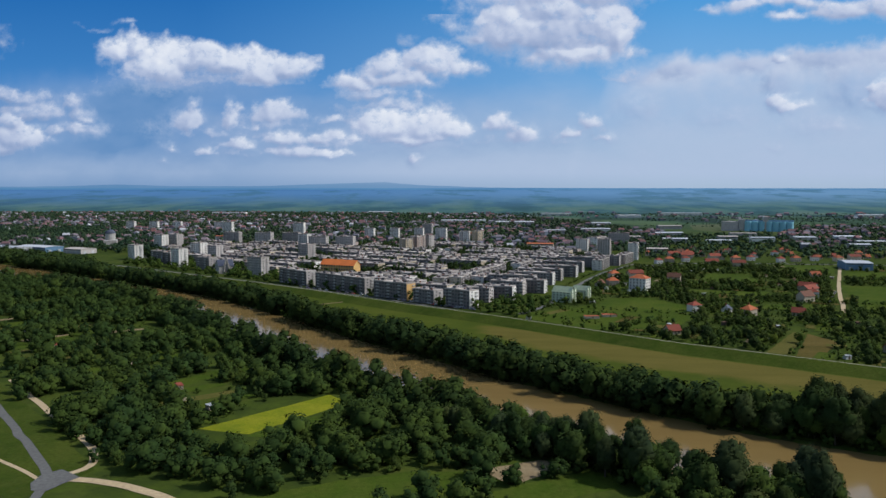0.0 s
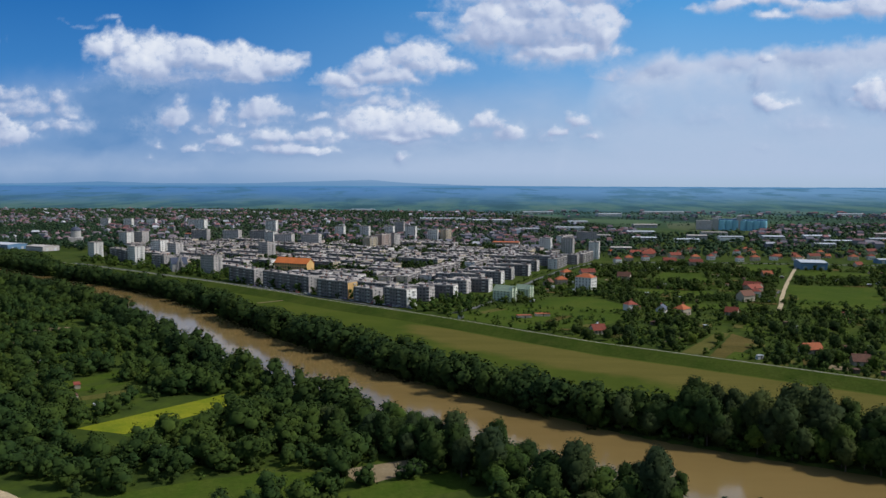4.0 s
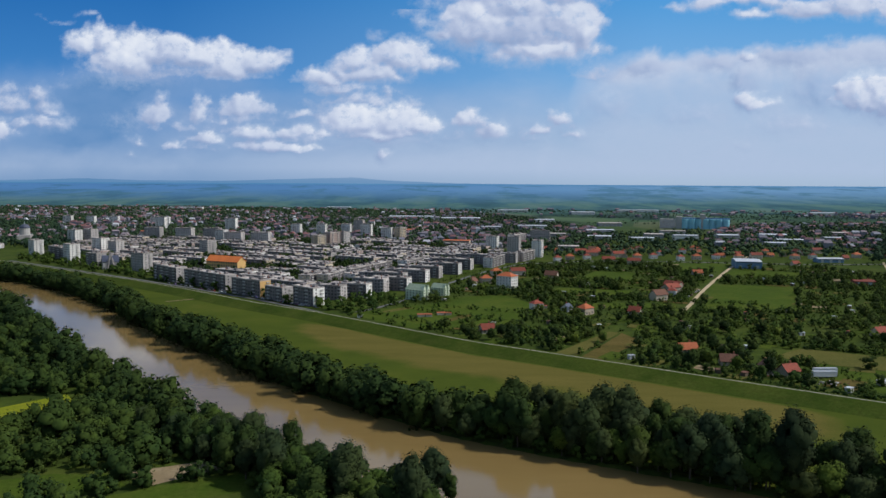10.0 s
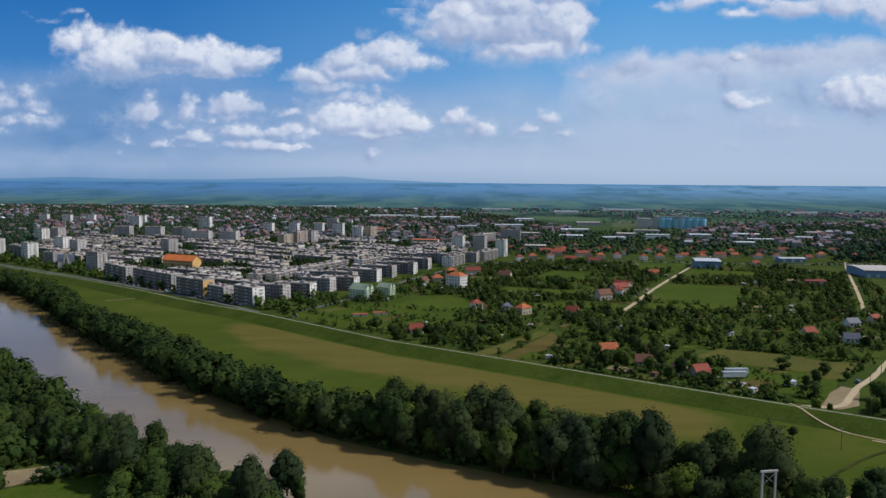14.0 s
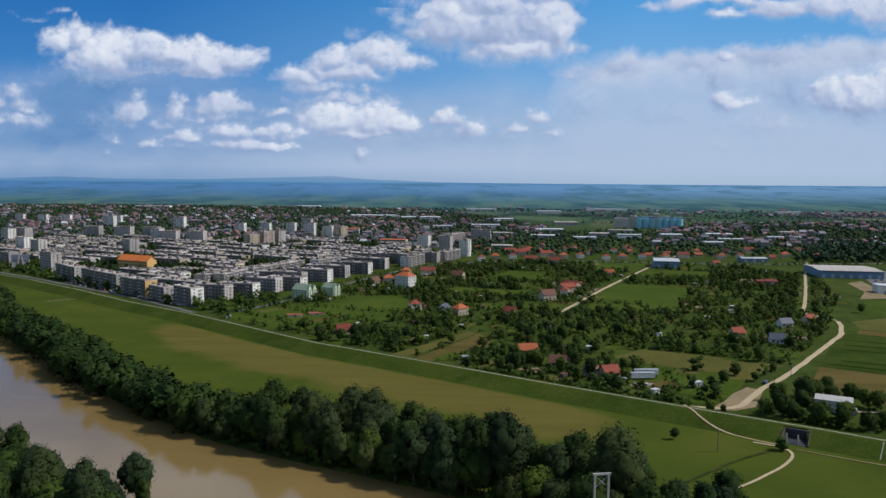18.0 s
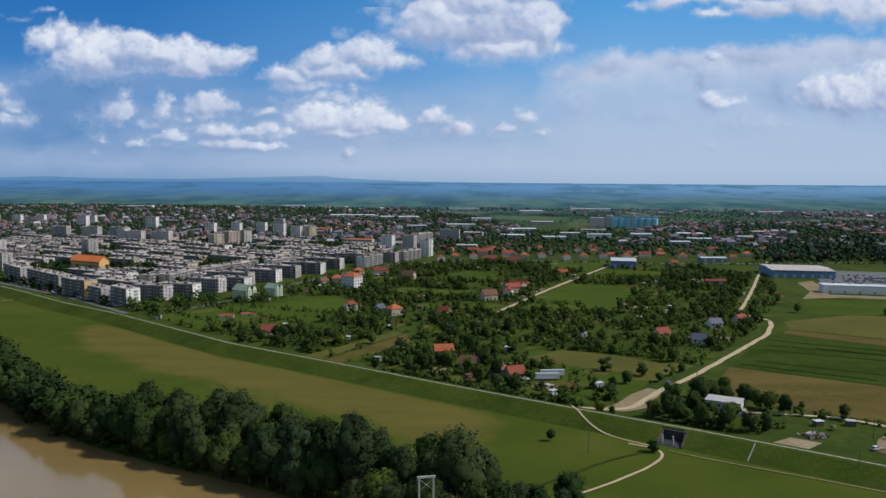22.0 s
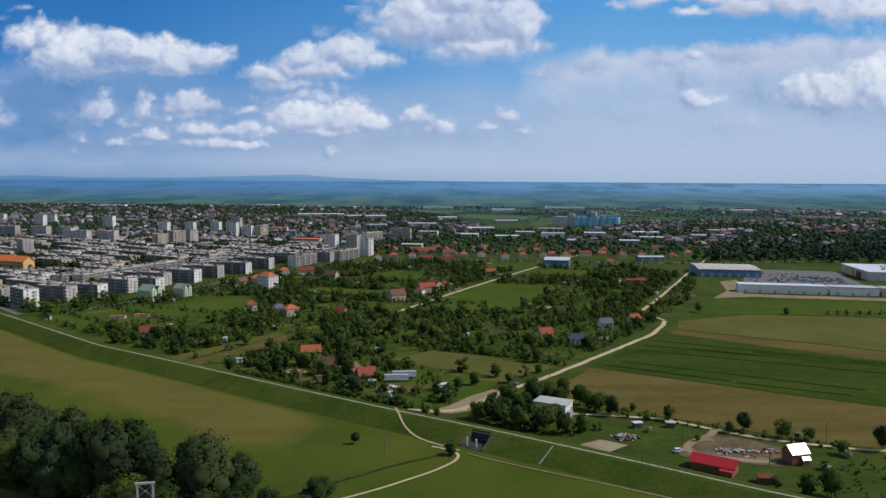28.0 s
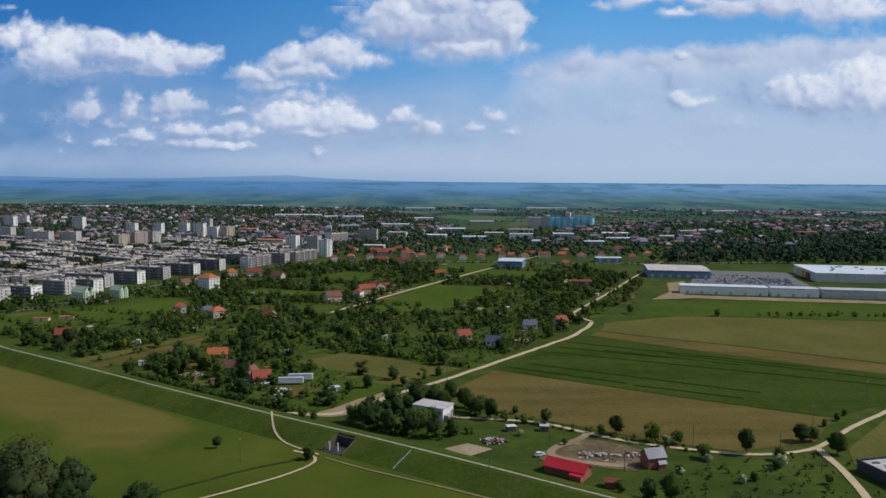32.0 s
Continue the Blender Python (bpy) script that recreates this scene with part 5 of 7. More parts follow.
def church():
    """A modern church: a steep pointed front between two lower wings, with a cross on its tip."""
    ob = thing("church", "modern grey church with a steep pointed front", "church")
    part("nave", Shape().box(0, 0, 0, 17, 26, 9).gable_wall(0, 0, 9, 16.9, 25.9, 6), "concrete", ob)
    part("roof", Shape().gable(0, 0, 9, 17, 26, 6.2, 0.6, 0.3), "slate", ob, "dark roof")
    s = Shape()
    for px in (-3.6, 3.6):
        s.tube((px, -14, 0), (0, -13, 21), 0.9, 0.5, 6)
    s.add([(-8, -13.6, 0), (8, -13.6, 0), (0, -13.2, 18), (-8, -12.8, 0), (8, -12.8, 0), (0, -12.8, 18)], [(0, 1, 2), (5, 4, 3), (0, 2, 5, 3), (1, 4, 5, 2)])
    part("front", s, "panel", ob, "pale pointed gable front")
    part("window", Shape().box(0, -13.75, 2, 2.4, 0.2, 9), "glass", ob)
    part("door", Shape().box(0, -13.8, 0, 2.2, 0.25, 2.6), "wood", ob)
    part("cross", Shape().box(0, -13, 20.8, 0.3, 0.3, 3.4).box(0, -13, 22.8, 1.6, 0.3, 0.3), "steel", ob)
    return ob


footprint(-258, 902, 40, 26, 20)
church().matrix_basis = at(-258, 902, 25)


def domed_church():
    ob = thing("domed_church", "grey domed church with a drum and lantern", "church")
    part("nave", Shape().box(0, 0, 0, 20, 34, 13), "panel", ob)
    s = Shape().tube((0, 0, 13), (0, 0, 24), 8.0, 8.0, 16)
    part("drum", s, "concrete", ob)
    s = Shape()
    for i in range(5):
        a0, a1 = i * math.pi / 10, (i + 1) * math.pi / 10
        s.tube((0, 0, 24 + 6.5 * math.sin(a0)), (0, 0, 24 + 6.5 * math.sin(a1)), 8.4 * math.cos(a0), max(0.2, 8.4 * math.cos(a1)), 16)
    part("dome", s, "slate", ob, "dark rounded dome")
    part("lantern", Shape().tube((0, 0, 30), (0, 0, 35), 1.0, 0.3, 8), "steel", ob)
    return ob


footprint(-560, 1290, 0, 24, 36)
domed_church().matrix_basis = at(-560, 1290, 20)


# the rest of the estate on its street grid
TOWN = [(-455, 1120), (-210, 905), (-90, 790), (-20, 700), (20, 690), (75, 770), (120, 860), (190, 1000), (230, 1090), (180, 1180), (60, 1300), (-150, 1330), (-420, 1340)]
r2 = np.random.default_rng(5)
A_AX, B_AX = np.array((0.86, -0.51)), np.array((0.51, 0.86))
walls = ["panel", "panel_warm", "white", "panel_warm", "panel", "panel_rose"]
for q in np.arange(-800, 1800, 23.5):
    p = -1500.0 + float(r2.uniform(0, 30))
    while p < 800:
        length = float(r2.choice([32, 48, 48, 60]))
        turned = r2.random() < 0.22
        c = A_AX * (p + length / 2) + B_AX * q
        c = np.array((0.0, 900.0)) + c + r2.uniform(-4, 4, 2)
        size = (length, 13) if not turned else (12, length)
        probe = [c, c + A_AX * size[0] / 2, c - A_AX * size[0] / 2, c + B_AX * size[1] / 2, c - B_AX * size[1] / 2]
        if turned:
            length = 28.0
        if inside(probe, TOWN).all() and len(free_of_buildings(probe)) == len(probe) and r2.random() < 0.84:
            put_block(float(c[0]), float(c[1]), -30.7 + (90 if turned else 0) + float(r2.uniform(-3, 3)), int(length), int(r2.choice([2, 3, 3])), str(r2.choice(walls)), 14.5)
        p += (length if not turned else 14) + float(r2.uniform(5, 12))



# ---- houses ----
def house(length, width, eaves, rise, roof, wall, hip=False):
    name = {"tile_red": "red", "tile_orange": "orange", "tile_brown": "weathered brown", "slate": "dark slate", "sheet_red": "crimson metal"}[roof]
    ob = thing("house", f"detached rendered house with a {name} pitched roof", "house", "houses among the gardens")
    s = Shape().box(0, 0, -0.3, length, width, eaves + 0.3)
    if hip:
        part("wall", s, wall, ob)
        part("roof", Shape().hip(0, 0, eaves, length, width, rise), roof, ob, f"{name} hipped roof")
    else:
        part("wall", s.gable_wall(0, 0, eaves, length - 0.06, width - 0.06, rise), wall, ob)
        part("roof", Shape().gable(0, 0, eaves, length, width, rise + 0.05, 0.55, 0.22), roof, ob, f"{name} pitched roof")
    part("chimney", Shape().box(length * 0.18, width * 0.12, eaves + rise * 0.5, 0.7, 0.7, rise * 0.5 + 1.1).box(length * 0.18, width * 0.12, eaves + rise + 1.1, 0.95, 0.95, 0.15), "brick", ob)
    for st in range(1 if eaves < 4.2 else int(eaves / 2.8)):
        z = 0.95 + st * 2.8
        for sd in (-1, 1):
            for fx in (-0.3, 0.3):
                part("window", Shape().box(fx * length, sd * (width / 2 + 0.03), z, 1.5, 0.12, 1.35), "glass", ob)
        part("window", Shape().box(length / 2 + 0.03, 0.2 * width, z, 0.12, 1.4, 1.35), "glass", ob)
        part("window", Shape().box(length / 2 + 0.03, -0.2 * width, z, 0.12, 1.4, 1.35), "glass", ob)
    part("door", Shape().box(0, -width / 2 - 0.04, 0, 1.0, 0.1, 2.1), "wood", ob)
    return ob


HOUSES = {
    "a": (9, 7.5, 3.0, 3.2, "tile_red", "plaster"), "b": (11, 8, 3.0, 3.0, "tile_orange", "plaster"), "c": (9, 7.5, 5.2, 2.8, "tile_red", "white", True),
    "d": (11, 8.5, 5.2, 3.2, "tile_orange", "plaster", True), "e": (11, 7.5, 2.8, 3.2, "tile_brown", "plaster"), "f": (13, 9, 5.4, 3.8, "tile_brown", "plaster"),
    "g": (9, 7, 3.0, 3.0, "slate", "white"), "h": (16, 9.5, 5.4, 3.2, "tile_red", "plaster"),
}


def put_house(kind, x, y, turn):
    spec = HOUSES[kind]
    footprint(x, y, turn, spec[0], spec[1], 2.5)
    return spawn(("house", kind), lambda: house(*spec), at(x, y, turn))


for kind, x, y, turn in (
    ("b", 272, 455, 10), ("e", 286, 424, -10), ("e", 300, 408, 75), ("a", 308, 400, 20), ("a", 156, 516, 15),
    ("c", 203, 614, 20), ("g", 226, 606, 60), ("d", 238, 592, 40), ("a", 277, 592, -35), ("f", 318, 668, 25), ("c", 338, 694, 70), ("g", 438, 488, -15),
    ("a", 420, 508, 20), ("a", 562, 772, 5), ("h", 344, 716, 30), ("a", 360, 745, 30), ("h", 352, 735, -50), ("d", 174, 782, 10), ("d", 190, 848, 20),
) + (
    ("h", 214, 850, 10), ("f", 246, 812, -25), ("b", 418, 858, 5), ("a", 580, 965, 10), ("h", 348, 990, -8), ("h", 376, 972, -8), ("e", 160, 776, 60),
    ("a", 495, 560, 30), ("g", 470, 545, 10), ("c", 455, 1030, 10), ("d", 480, 1040, 5), ("c", 510, 1050, 0), ("d", 540, 1045, 10), ("h", 570, 1060, 5),
    ("c", 330, 1040, 10), ("d", 305, 1030, 0), ("c", 285, 1010, 15), ("d", 400, 1045, 5), ("c", 425, 1055, 10), ("d", 620, 1050, 5), ("c", 650, 1060, 0),
    ("a", 690, 1050, 10), ("d", 720, 1075, 0), ("c", 760, 1060, 15), ("a", 790, 1080, 0), ("d", 830, 1070, 5), ("b", 600, 1085, 0), ("a", 560, 1100, 0),
):
    put_house(kind, x, y, turn)
r3 = np.random.default_rng(15)
SUBURB = [(260, 1060), (900, 1060), (1000, 1180), (560, 1190), (330, 1240), (270, 1180)]
for x, y in free_of_buildings(scatter(SUBURB, 36, (), ((ROAD_M, 12),), 16, 0.6)):
    put_house(str(r3.choice(list("abcdeh"))), float(x), float(y), float(r3.choice([0, 90, 10, 80])))


def corner_house():
    """A white house of four storeys with a red half-hipped roof."""
    ob = thing("tall_white_house", "white four-storey house with a red tiled roof", "house")
    part("wall", Shape().box(0, 0, -0.3, 17, 12, 12.3), "white", ob)
    part("roof", Shape().hip(0, 0, 12, 17, 12, 3.6), "tile_orange", ob, "red hipped roof")
    part("chimney", Shape().box(3, 1, 13, 0.8, 0.8, 3.6), "brick", ob)
    for st in range(4):
        for i in range(5):
            for sd in (-1, 1):
                part("window", Shape().box(-6.8 + 3.4 * i, sd * 6.03, 1.0 + 2.9 * st, 1.3, 0.12, 1.5), "glass", ob)
        for i in range(3):
            part("window", Shape().box(8.53, -3.6 + 3.6 * i, 1.0 + 2.9 * st, 0.12, 1.3, 1.5), "glass", ob)
    return ob


footprint(192, 744, -30, 17, 12)
corner_house().matrix_basis = at(192, 744, -38)


def green_villa():
    ob = thing("green_apartment_house", "pale green apartment house with steep pointed gables", "apartment house", "green houses by the street")
    part("wall", Shape().box(0, 0, -0.3, 22, 14, 11.3), "panel_green", ob)
    part("roof", Shape().gable(0, 0, 11, 22, 14, 5.5, 0.5, 0.25), "copper", ob, "grey-green roof")
    for fy in (-3.6, 3.6):
        s = Shape().box(11.6, fy, 0, 1.6, 4.4, 12.0)
        s.add([(12.4, fy - 2.2, 12), (12.4, fy + 2.2, 12), (12.4, fy, 16), (8, fy - 2.2, 12), (8, fy + 2.2, 12), (8, fy, 16)], [(0, 1, 2), (5, 4, 3), (0, 2, 5, 3), (1, 4, 5, 2)])
        part("gable_bay", s, "panel_green", ob)
    for st in range(4):
        for fy in (-3.6, 3.6):
            part("window", Shape().box(12.45, fy, 1.2 + 2.8 * st, 0.12, 2.0, 1.5), "glass", ob)
        for i in range(5):
            part("window", Shape().box(-8.5 + 4.2 * i, -7.03, 1.2 + 2.8 * st, 1.6, 0.12, 1.5), "glass", ob)
    return ob


for x, y in ((106, 668), (126, 694)):
    footprint(x, y, -30, 24, 15)
    spawn("villa", green_villa, at(x, y, -35, 0.0, 0.8))


# ---- sheds, stores and works ----
def shed(length, width, height, wall, roof, label, name="industrial_shed", bays=True, rise=1.2):
    ob = thing(name, label, "warehouse", "sheds and works")
    part("wall", Shape().box(0, 0, -0.3, length, width, height + 0.3), wall, ob)
    part("roof", Shape().gable(0, 0, height, length, width, rise, 0.4, 0.3), roof, ob, "low-pitched sheet roof")
    part("gable", Shape().gable_wall(0, 0, height, length - 0.1, width - 0.1, rise), wall, ob)
    if bays:
        k = max(2, int(length / 9))
        for i in range(k):
            part("gate", Shape().box(-length / 2 + (i + 0.5) * length / k, -width / 2 - 0.06, 0, 3.6, 0.14, 4.0), "steel", ob)
        part("window_band", Shape().box(0, -width / 2 - 0.05, height - 1.6, length * 0.9, 0.12, 0.9), "glass", ob)
        for fy in (-0.25, 0.25):
            part("gate", Shape().box(length / 2 + 0.06, fy * width, 0, 0.14, 4.0, 4.2), "sheet_white", ob)
    return ob


def put_shed(x, y, turn, *spec):
    footprint(x, y, turn, spec[0], spec[1], 4)
    return spawn(("shed", spec), lambda: shed(*spec), at(x, y, turn))


put_shed(510, 946, -14, 30, 42, 8.5, "sheet_blue", "sheet_white", "blue-grey warehouse with a pale roof beside a field")
put_shed(686, 862, -12, 66, 62, 8, "sheet_blue", "bitumen", "large dark warehouse with a flat grey roof")
put_shed(646, 1010, 0, 34, 14, 5, "sheet_blue", "sheet_white", "low roadside hall with a dark front")
put_shed(558, 772, -10, 20, 11, 4.5, "brick", "tile_red", "brick barn under a red tiled roof")
for x, y, turn, L, W, H, wall, roof in (
    (590, 1420, -8, 60, 30, 9, "white", "sheet_white"), (545, 1470, -8, 50, 24, 8, "panel", "bitumen"), (668, 1420, -8, 54, 40, 10, "panel", "sheet_white"),
    (784, 1490, -5, 70, 26, 7, "sheet_white", "sheet_white"), (763, 1360, -5, 80, 18, 6, "panel", "sheet_white"), (500, 1390, -5, 60, 20, 6, "white", "sheet_white"),
    (430, 1420, -10, 60, 24, 7, "panel", "sheet_white"), (360, 1470, -10, 50, 22, 8, "panel", "bitumen"), (610, 1560, -8, 70, 30, 9, "panel", "bitumen"),
) + (
    (470, 1600, 0, 80, 26, 8, "panel", "sheet_white"), (880, 1420, 0, 90, 20, 6, "panel", "sheet_white"), (960, 1560, 0, 70, 30, 7, "panel_rose", "bitumen"),
    (350, 1760, 0, 90, 30, 8, "white", "sheet_white"), (250, 1700, 0, 60, 26, 8, "panel", "sheet_white"), (200, 2150, 0, 150, 34, 8, "white", "sheet_white"),
    (60, 2250, 0, 180, 40, 8, "white", "sheet_white"), (420, 2050, 0, 70, 40, 9, "white", "sheet_white"), (560, 1900, 0, 80, 30, 8, "panel", "bitumen"),
    (1080, 1350, 0, 80, 18, 6, "panel", "sheet_white"), (1180, 1520, 0, 60, 30, 8, "panel_rose", "tile_red"), (1300, 1420, 0, 100, 16, 6, "panel", "sheet_white"),
) + (
    (330, 1180, -10, 44, 18, 7, "panel", "bitumen"), (690, 1270, -5, 46, 22, 7, "panel", "sheet_white"), (60, 1560, 0, 50, 24, 9, "panel", "tile_orange"),
    (160, 1260, -10, 60, 20, 9, "panel_warm", "tile_orange"), (-700, 1200, -30, 180, 40, 9, "sheet_white", "sheet_white"), (-860, 1260, -20, 120, 40, 10, "sheet_blue", "sheet_white"),
    (-640, 1215, -28, 100, 36, 8, "sheet_blue", "sheet_white"), (-560, 1180, -30, 60, 30, 7, "panel", "bitumen"), (-420, 1480, 0, 50, 20, 8, "panel", "tile_orange"), (-900, 1500, 0, 60, 24, 16, "panel", "bitumen"),
):
    put_shed(x, y, turn, int(L * 0.72), int(W * 0.9), H, wall, roof, "long industrial shed with a pale sheet roof" if roof == "sheet_white" else "broad works building with a dull roof")


def silo_works():
    """A row of turquoise-clad grain silos between two head houses."""
    ob = thing("grain_silo", "turquoise-clad grain silos with a tall grey head house", "silo")
    for i in range(7):
        s = Shape()
        for j in range(2):
            s.tube((-40 + i * 15, j * 15, -0.3), (-40 + i * 15, j * 15, 23), 8.2, 8.2, 14)
        part("silo_cell", s, "silo", ob)
    part("gallery", Shape().box(5, 7, 23, 108, 9, 3), "sheet_blue", ob)
    part("head_house", Shape().box(-2, 7, 0, 11, 26, 34), "concrete", ob, "grey concrete head house")
    part("stair_tower", Shape().box(-54, 8, 0, 14, 20, 28), "concrete", ob)
    part("annex", Shape().box(-80, 10, 0, 36, 20, 22), "panel", ob, "pale works building")
    return ob


silo_works().matrix_basis = at(755, 1790, -18)


def store():
    """A new retail park: a long low row with white fascias and a large hall behind the car park."""
    ob = thing("retail_park", "long white retail building with a flat pale roof", "store")
    for i, (x0, x1) in enumerate(((0, 78), (81, 122), (125, 230))):
        part("wall", Shape().box((x0 + x1) / 2, 7, -0.3, x1 - x0, 16, 7.3), "white" if i < 2 else "panel", ob)
        part("roof", Shape().box((x0 + x1) / 2, 7, 7, x1 - x0 + 0.8, 17, 0.9), "sheet_white", ob, "white roof edge")
        for k in range(int((x1 - x0) / 13)):
            part("service_door", Shape().box(x0 + 6 + 13 * k, -1.06, 0, 2.4, 0.14, 2.8), "steel", ob)
    return ob


footprint(750, 700, -14, 250, 30)
store().matrix_basis = at(640, 716, -13)


def big_store():
    ob = thing("big_store", "huge grey store hall with a pale flat roof and roof units", "store")
    part("wall", Shape().box(0, 0, -0.3, 190, 86, 9.3), "panel", ob)
    part("roof", Shape().box(0, 0, 9, 191, 87, 0.8), "sheet_white", ob, "pale flat roof")
    part("entrance", Shape().box(-95.5, 12, 0, 3.0, 22, 8), "ochre", ob, "orange entrance front")
    part("entrance", Shape().box(-95.5, -16, 0, 3.0, 10, 7), "tile_red", ob, "red shop front")
    r = np.random.default_rng(3)
    for _ in range(34):
        part("roof_unit", Shape().box(float(r.uniform(-88, 88)), float(r.uniform(-38, 38)), 9.8, float(r.uniform(1.5, 4)), 1.8, 1.3), "steel", ob)
    return ob


footprint(905, 826, -12, 200, 100)
big_store().matrix_basis = at(918, 822, -12)
field("car_park", [(664, 760), (716, 880), (740, 906), (812, 886), (856, 872), (812, 846), (786, 742)], "asphalt", "large asphalt car park full of cars", 0.24 - 0.002 * len(PLOTS), "car park")


def car():
    ob = thing("car", "small parked car on asphalt", "car", "parked cars")
    s = Shape()
    s.add([(-2.1, -0.85, 0.3), (2.1, -0.85, 0.3), (2.1, 0.85, 0.3), (-2.1, 0.85, 0.3), (-2.1, -0.85, 0.85), (2.0, -0.85, 0.8), (2.0, 0.85, 0.8), (-2.1, 0.85, 0.85)], [(3, 2, 1, 0), (4, 5, 6, 7), (0, 1, 5, 4), (1, 2, 6, 5), (2, 3, 7, 6), (3, 0, 4, 7)])
    s.add([(-1.5, -0.7, 1.38), (0.5, -0.7, 1.38), (0.5, 0.7, 1.38), (-1.5, 0.7, 1.38), (-1.5, -0.7, 1.44), (0.5, -0.7, 1.44), (0.5, 0.7, 1.44), (-1.5, 0.7, 1.44)], [(3, 2, 1, 0), (4, 5, 6, 7), (0, 1, 5, 4), (1, 2, 6, 5), (2, 3, 7, 6), (3, 0, 4, 7)])
    part("body", s, "car", ob)
    g = Shape().add([(-2.0, -0.78, 0.84), (1.2, -0.78, 0.84), (1.2, 0.78, 0.84), (-2.0, 0.78, 0.84), (-1.5, -0.68, 1.4), (0.5, -0.68, 1.4), (0.5, 0.68, 1.4), (-1.5, 0.68, 1.4)], [(3, 2, 1, 0), (4, 5, 6, 7), (0, 1, 5, 4), (1, 2, 6, 5), (2, 3, 7, 6), (3, 0, 4, 7)])
    part("glasshouse", g, "glass", ob, "dark car windows")
    for wx in (-1.3, 1.3):
        for wy in (-0.8, 0.8):
            part("wheel", Shape().tube((wx, wy - 0.1, 0.32), (wx, wy + 0.1, 0.32), 0.32, 0.32, 10), "dark", ob)
    return ob


def put_car(x, y, turn, z=0.245):
    return spawn("car", car, at(x, y, turn, z))


r4 = np.random.default_rng(44)
u, v = np.array((0.974, -0.225)), np.array((0.225, 0.974))
for row in range(9):
    for k in range(34):
        c = np.array((676.0, 768.0)) + u * (3.1 * k) + v * (row * 12.5 + (row % 2) * 2)
        full = 0.80 if (k > 16 and row < 7) else 0.28
        if r4.random() < full and inside([c], [(668, 764), (716, 878), (742, 902), (806, 882), (782, 746)])[0]:
            put_car(float(c[0]), float(c[1]), 77 + float(r4.uniform(-3, 3)))
for i in range(26):
    f = i / 25
    x, y = -150 + 180 * f, 766 - 158 * f
    if r4.random() < 0.75:
        put_car(x + float(r4.uniform(0, 2)), y + 4, -41)
for i in range(10):
    put_car(-8 + 3.4 * i * 0.8, 645 - 3.0 * i * 0.75, 45)
for x, y, a in ((434, 288, 20), (385, 386, 50), (336, 660, 60), (345, 672, 60), (350, 684, 62), (356, 694, 60), (366, 712, 62), (372, 722, 62), (446, 470, 40)):
    put_car(x, y, a)

# the distant town: roofs beyond counting
def far_town(name, places, seed, size=(8, 16), label="crowded roofs of a distant town district"):
    r = np.random.default_rng(seed)
    w, f = Shape(), Shape()
    for x, y in places:
        L, W, H = r.uniform(*size), r.uniform(7, 11), r.choice([3.5, 3.5, 6, 6, 9])
        a = r.uniform(-0.3, 0.3) + (1.57 if r.random() < 0.4 else 0)
        c, s = math.cos(a), math.sin(a)

        def turn(px, py):
            return x + px * c - py * s, y + px * s + py * c

        lo = [turn(px, py) for px, py in ((-L / 2, -W / 2), (L / 2, -W / 2), (L / 2, W / 2), (-L / 2, W / 2))]
        w.add([(*p, 0) for p in lo] + [(*p, H) for p in lo], [(0, 1, 5, 4), (1, 2, 6, 5), (2, 3, 7, 6), (3, 0, 4, 7), (4, 5, 6, 7)])
        rise = 0.4 if r.random() < 0.2 else W * 0.36
        eave = [turn(px, py) for px, py in ((-L / 2 - 0.4, -W / 2 - 0.4), (L / 2 + 0.4, -W / 2 - 0.4), (L / 2 + 0.4, W / 2 + 0.4), (-L / 2 - 0.4, W / 2 + 0.4))]
        f.add([(*p, H + 0.02) for p in eave] + [(*turn(-L / 2 + 1, 0), H + rise), (*turn(L / 2 - 1, 0), H + rise)], [(0, 1, 5, 4), (1, 2, 5), (2, 3, 4, 5), (3, 0, 4)])
    tagged(new(name + "_walls", w.mesh(name + "_walls", "far_walls")), "pale walls of distant town houses", "houses", "", "stuff")
    tagged(new(name + "_roofs", f.mesh(name + "_roofs", "far_roofs")), label, "roofs", "", "stuff")


OLD_TOWN = [(-1900, 1500), (-800, 1330), (-455, 1345), (-150, 1335), (60, 1310), (190, 1190), (330, 1250), (500, 1500), (500, 1700), (420, 2300), (200, 2900), (-800, 3250), (-2300, 3150)]
EAST = [(560, 1220), (1000, 1190), (1700, 1350), (2100, 1750), (1500, 2100), (900, 1950), (700, 1600)]
VILLAGE = [(1300, 2500), (2300, 2350), (2600, 2650), (1500, 2800)]
old = free_of_buildings(scatter(OLD_TOWN, 25, (), (), 51, 0.9, 0.004))
thin = np.random.default_rng(55).random(len(old))
old = old[thin < np.interp(old[:, 1], [1500, 2100, 3200], [0.95, 0.7, 0.22])]
east = free_of_buildings(scatter(EAST, 25, (), (), 52, 0.75, 0.005))
vill = scatter(VILLAGE, 32, (), (), 53, 0.6, 0.004)
field("town_quarter", OLD_TOWN, "town_ground", "dusty yards and streets of the old town", 0.02, "ground")
field("estate_ground", TOWN, "town_ground", "worn grass and paving between the housing blocks", 0.02, "ground")
far_town("old_town", old, 61, (7, 15))
far_town("east_suburb", np.concatenate([east, vill]), 62)
PLAIN = [(-2300, 3040), (-700, 3300), (200, 3000), (650, 2300), (2700, 2250), (2700, 2950), (600, 3150), (-2300, 3150)]
far_town("plain_farms", scatter(PLAIN, 62, (), (), 54, 0.4, 0.004), 63, (8, 26), "scattered farm and village roofs on the plain")
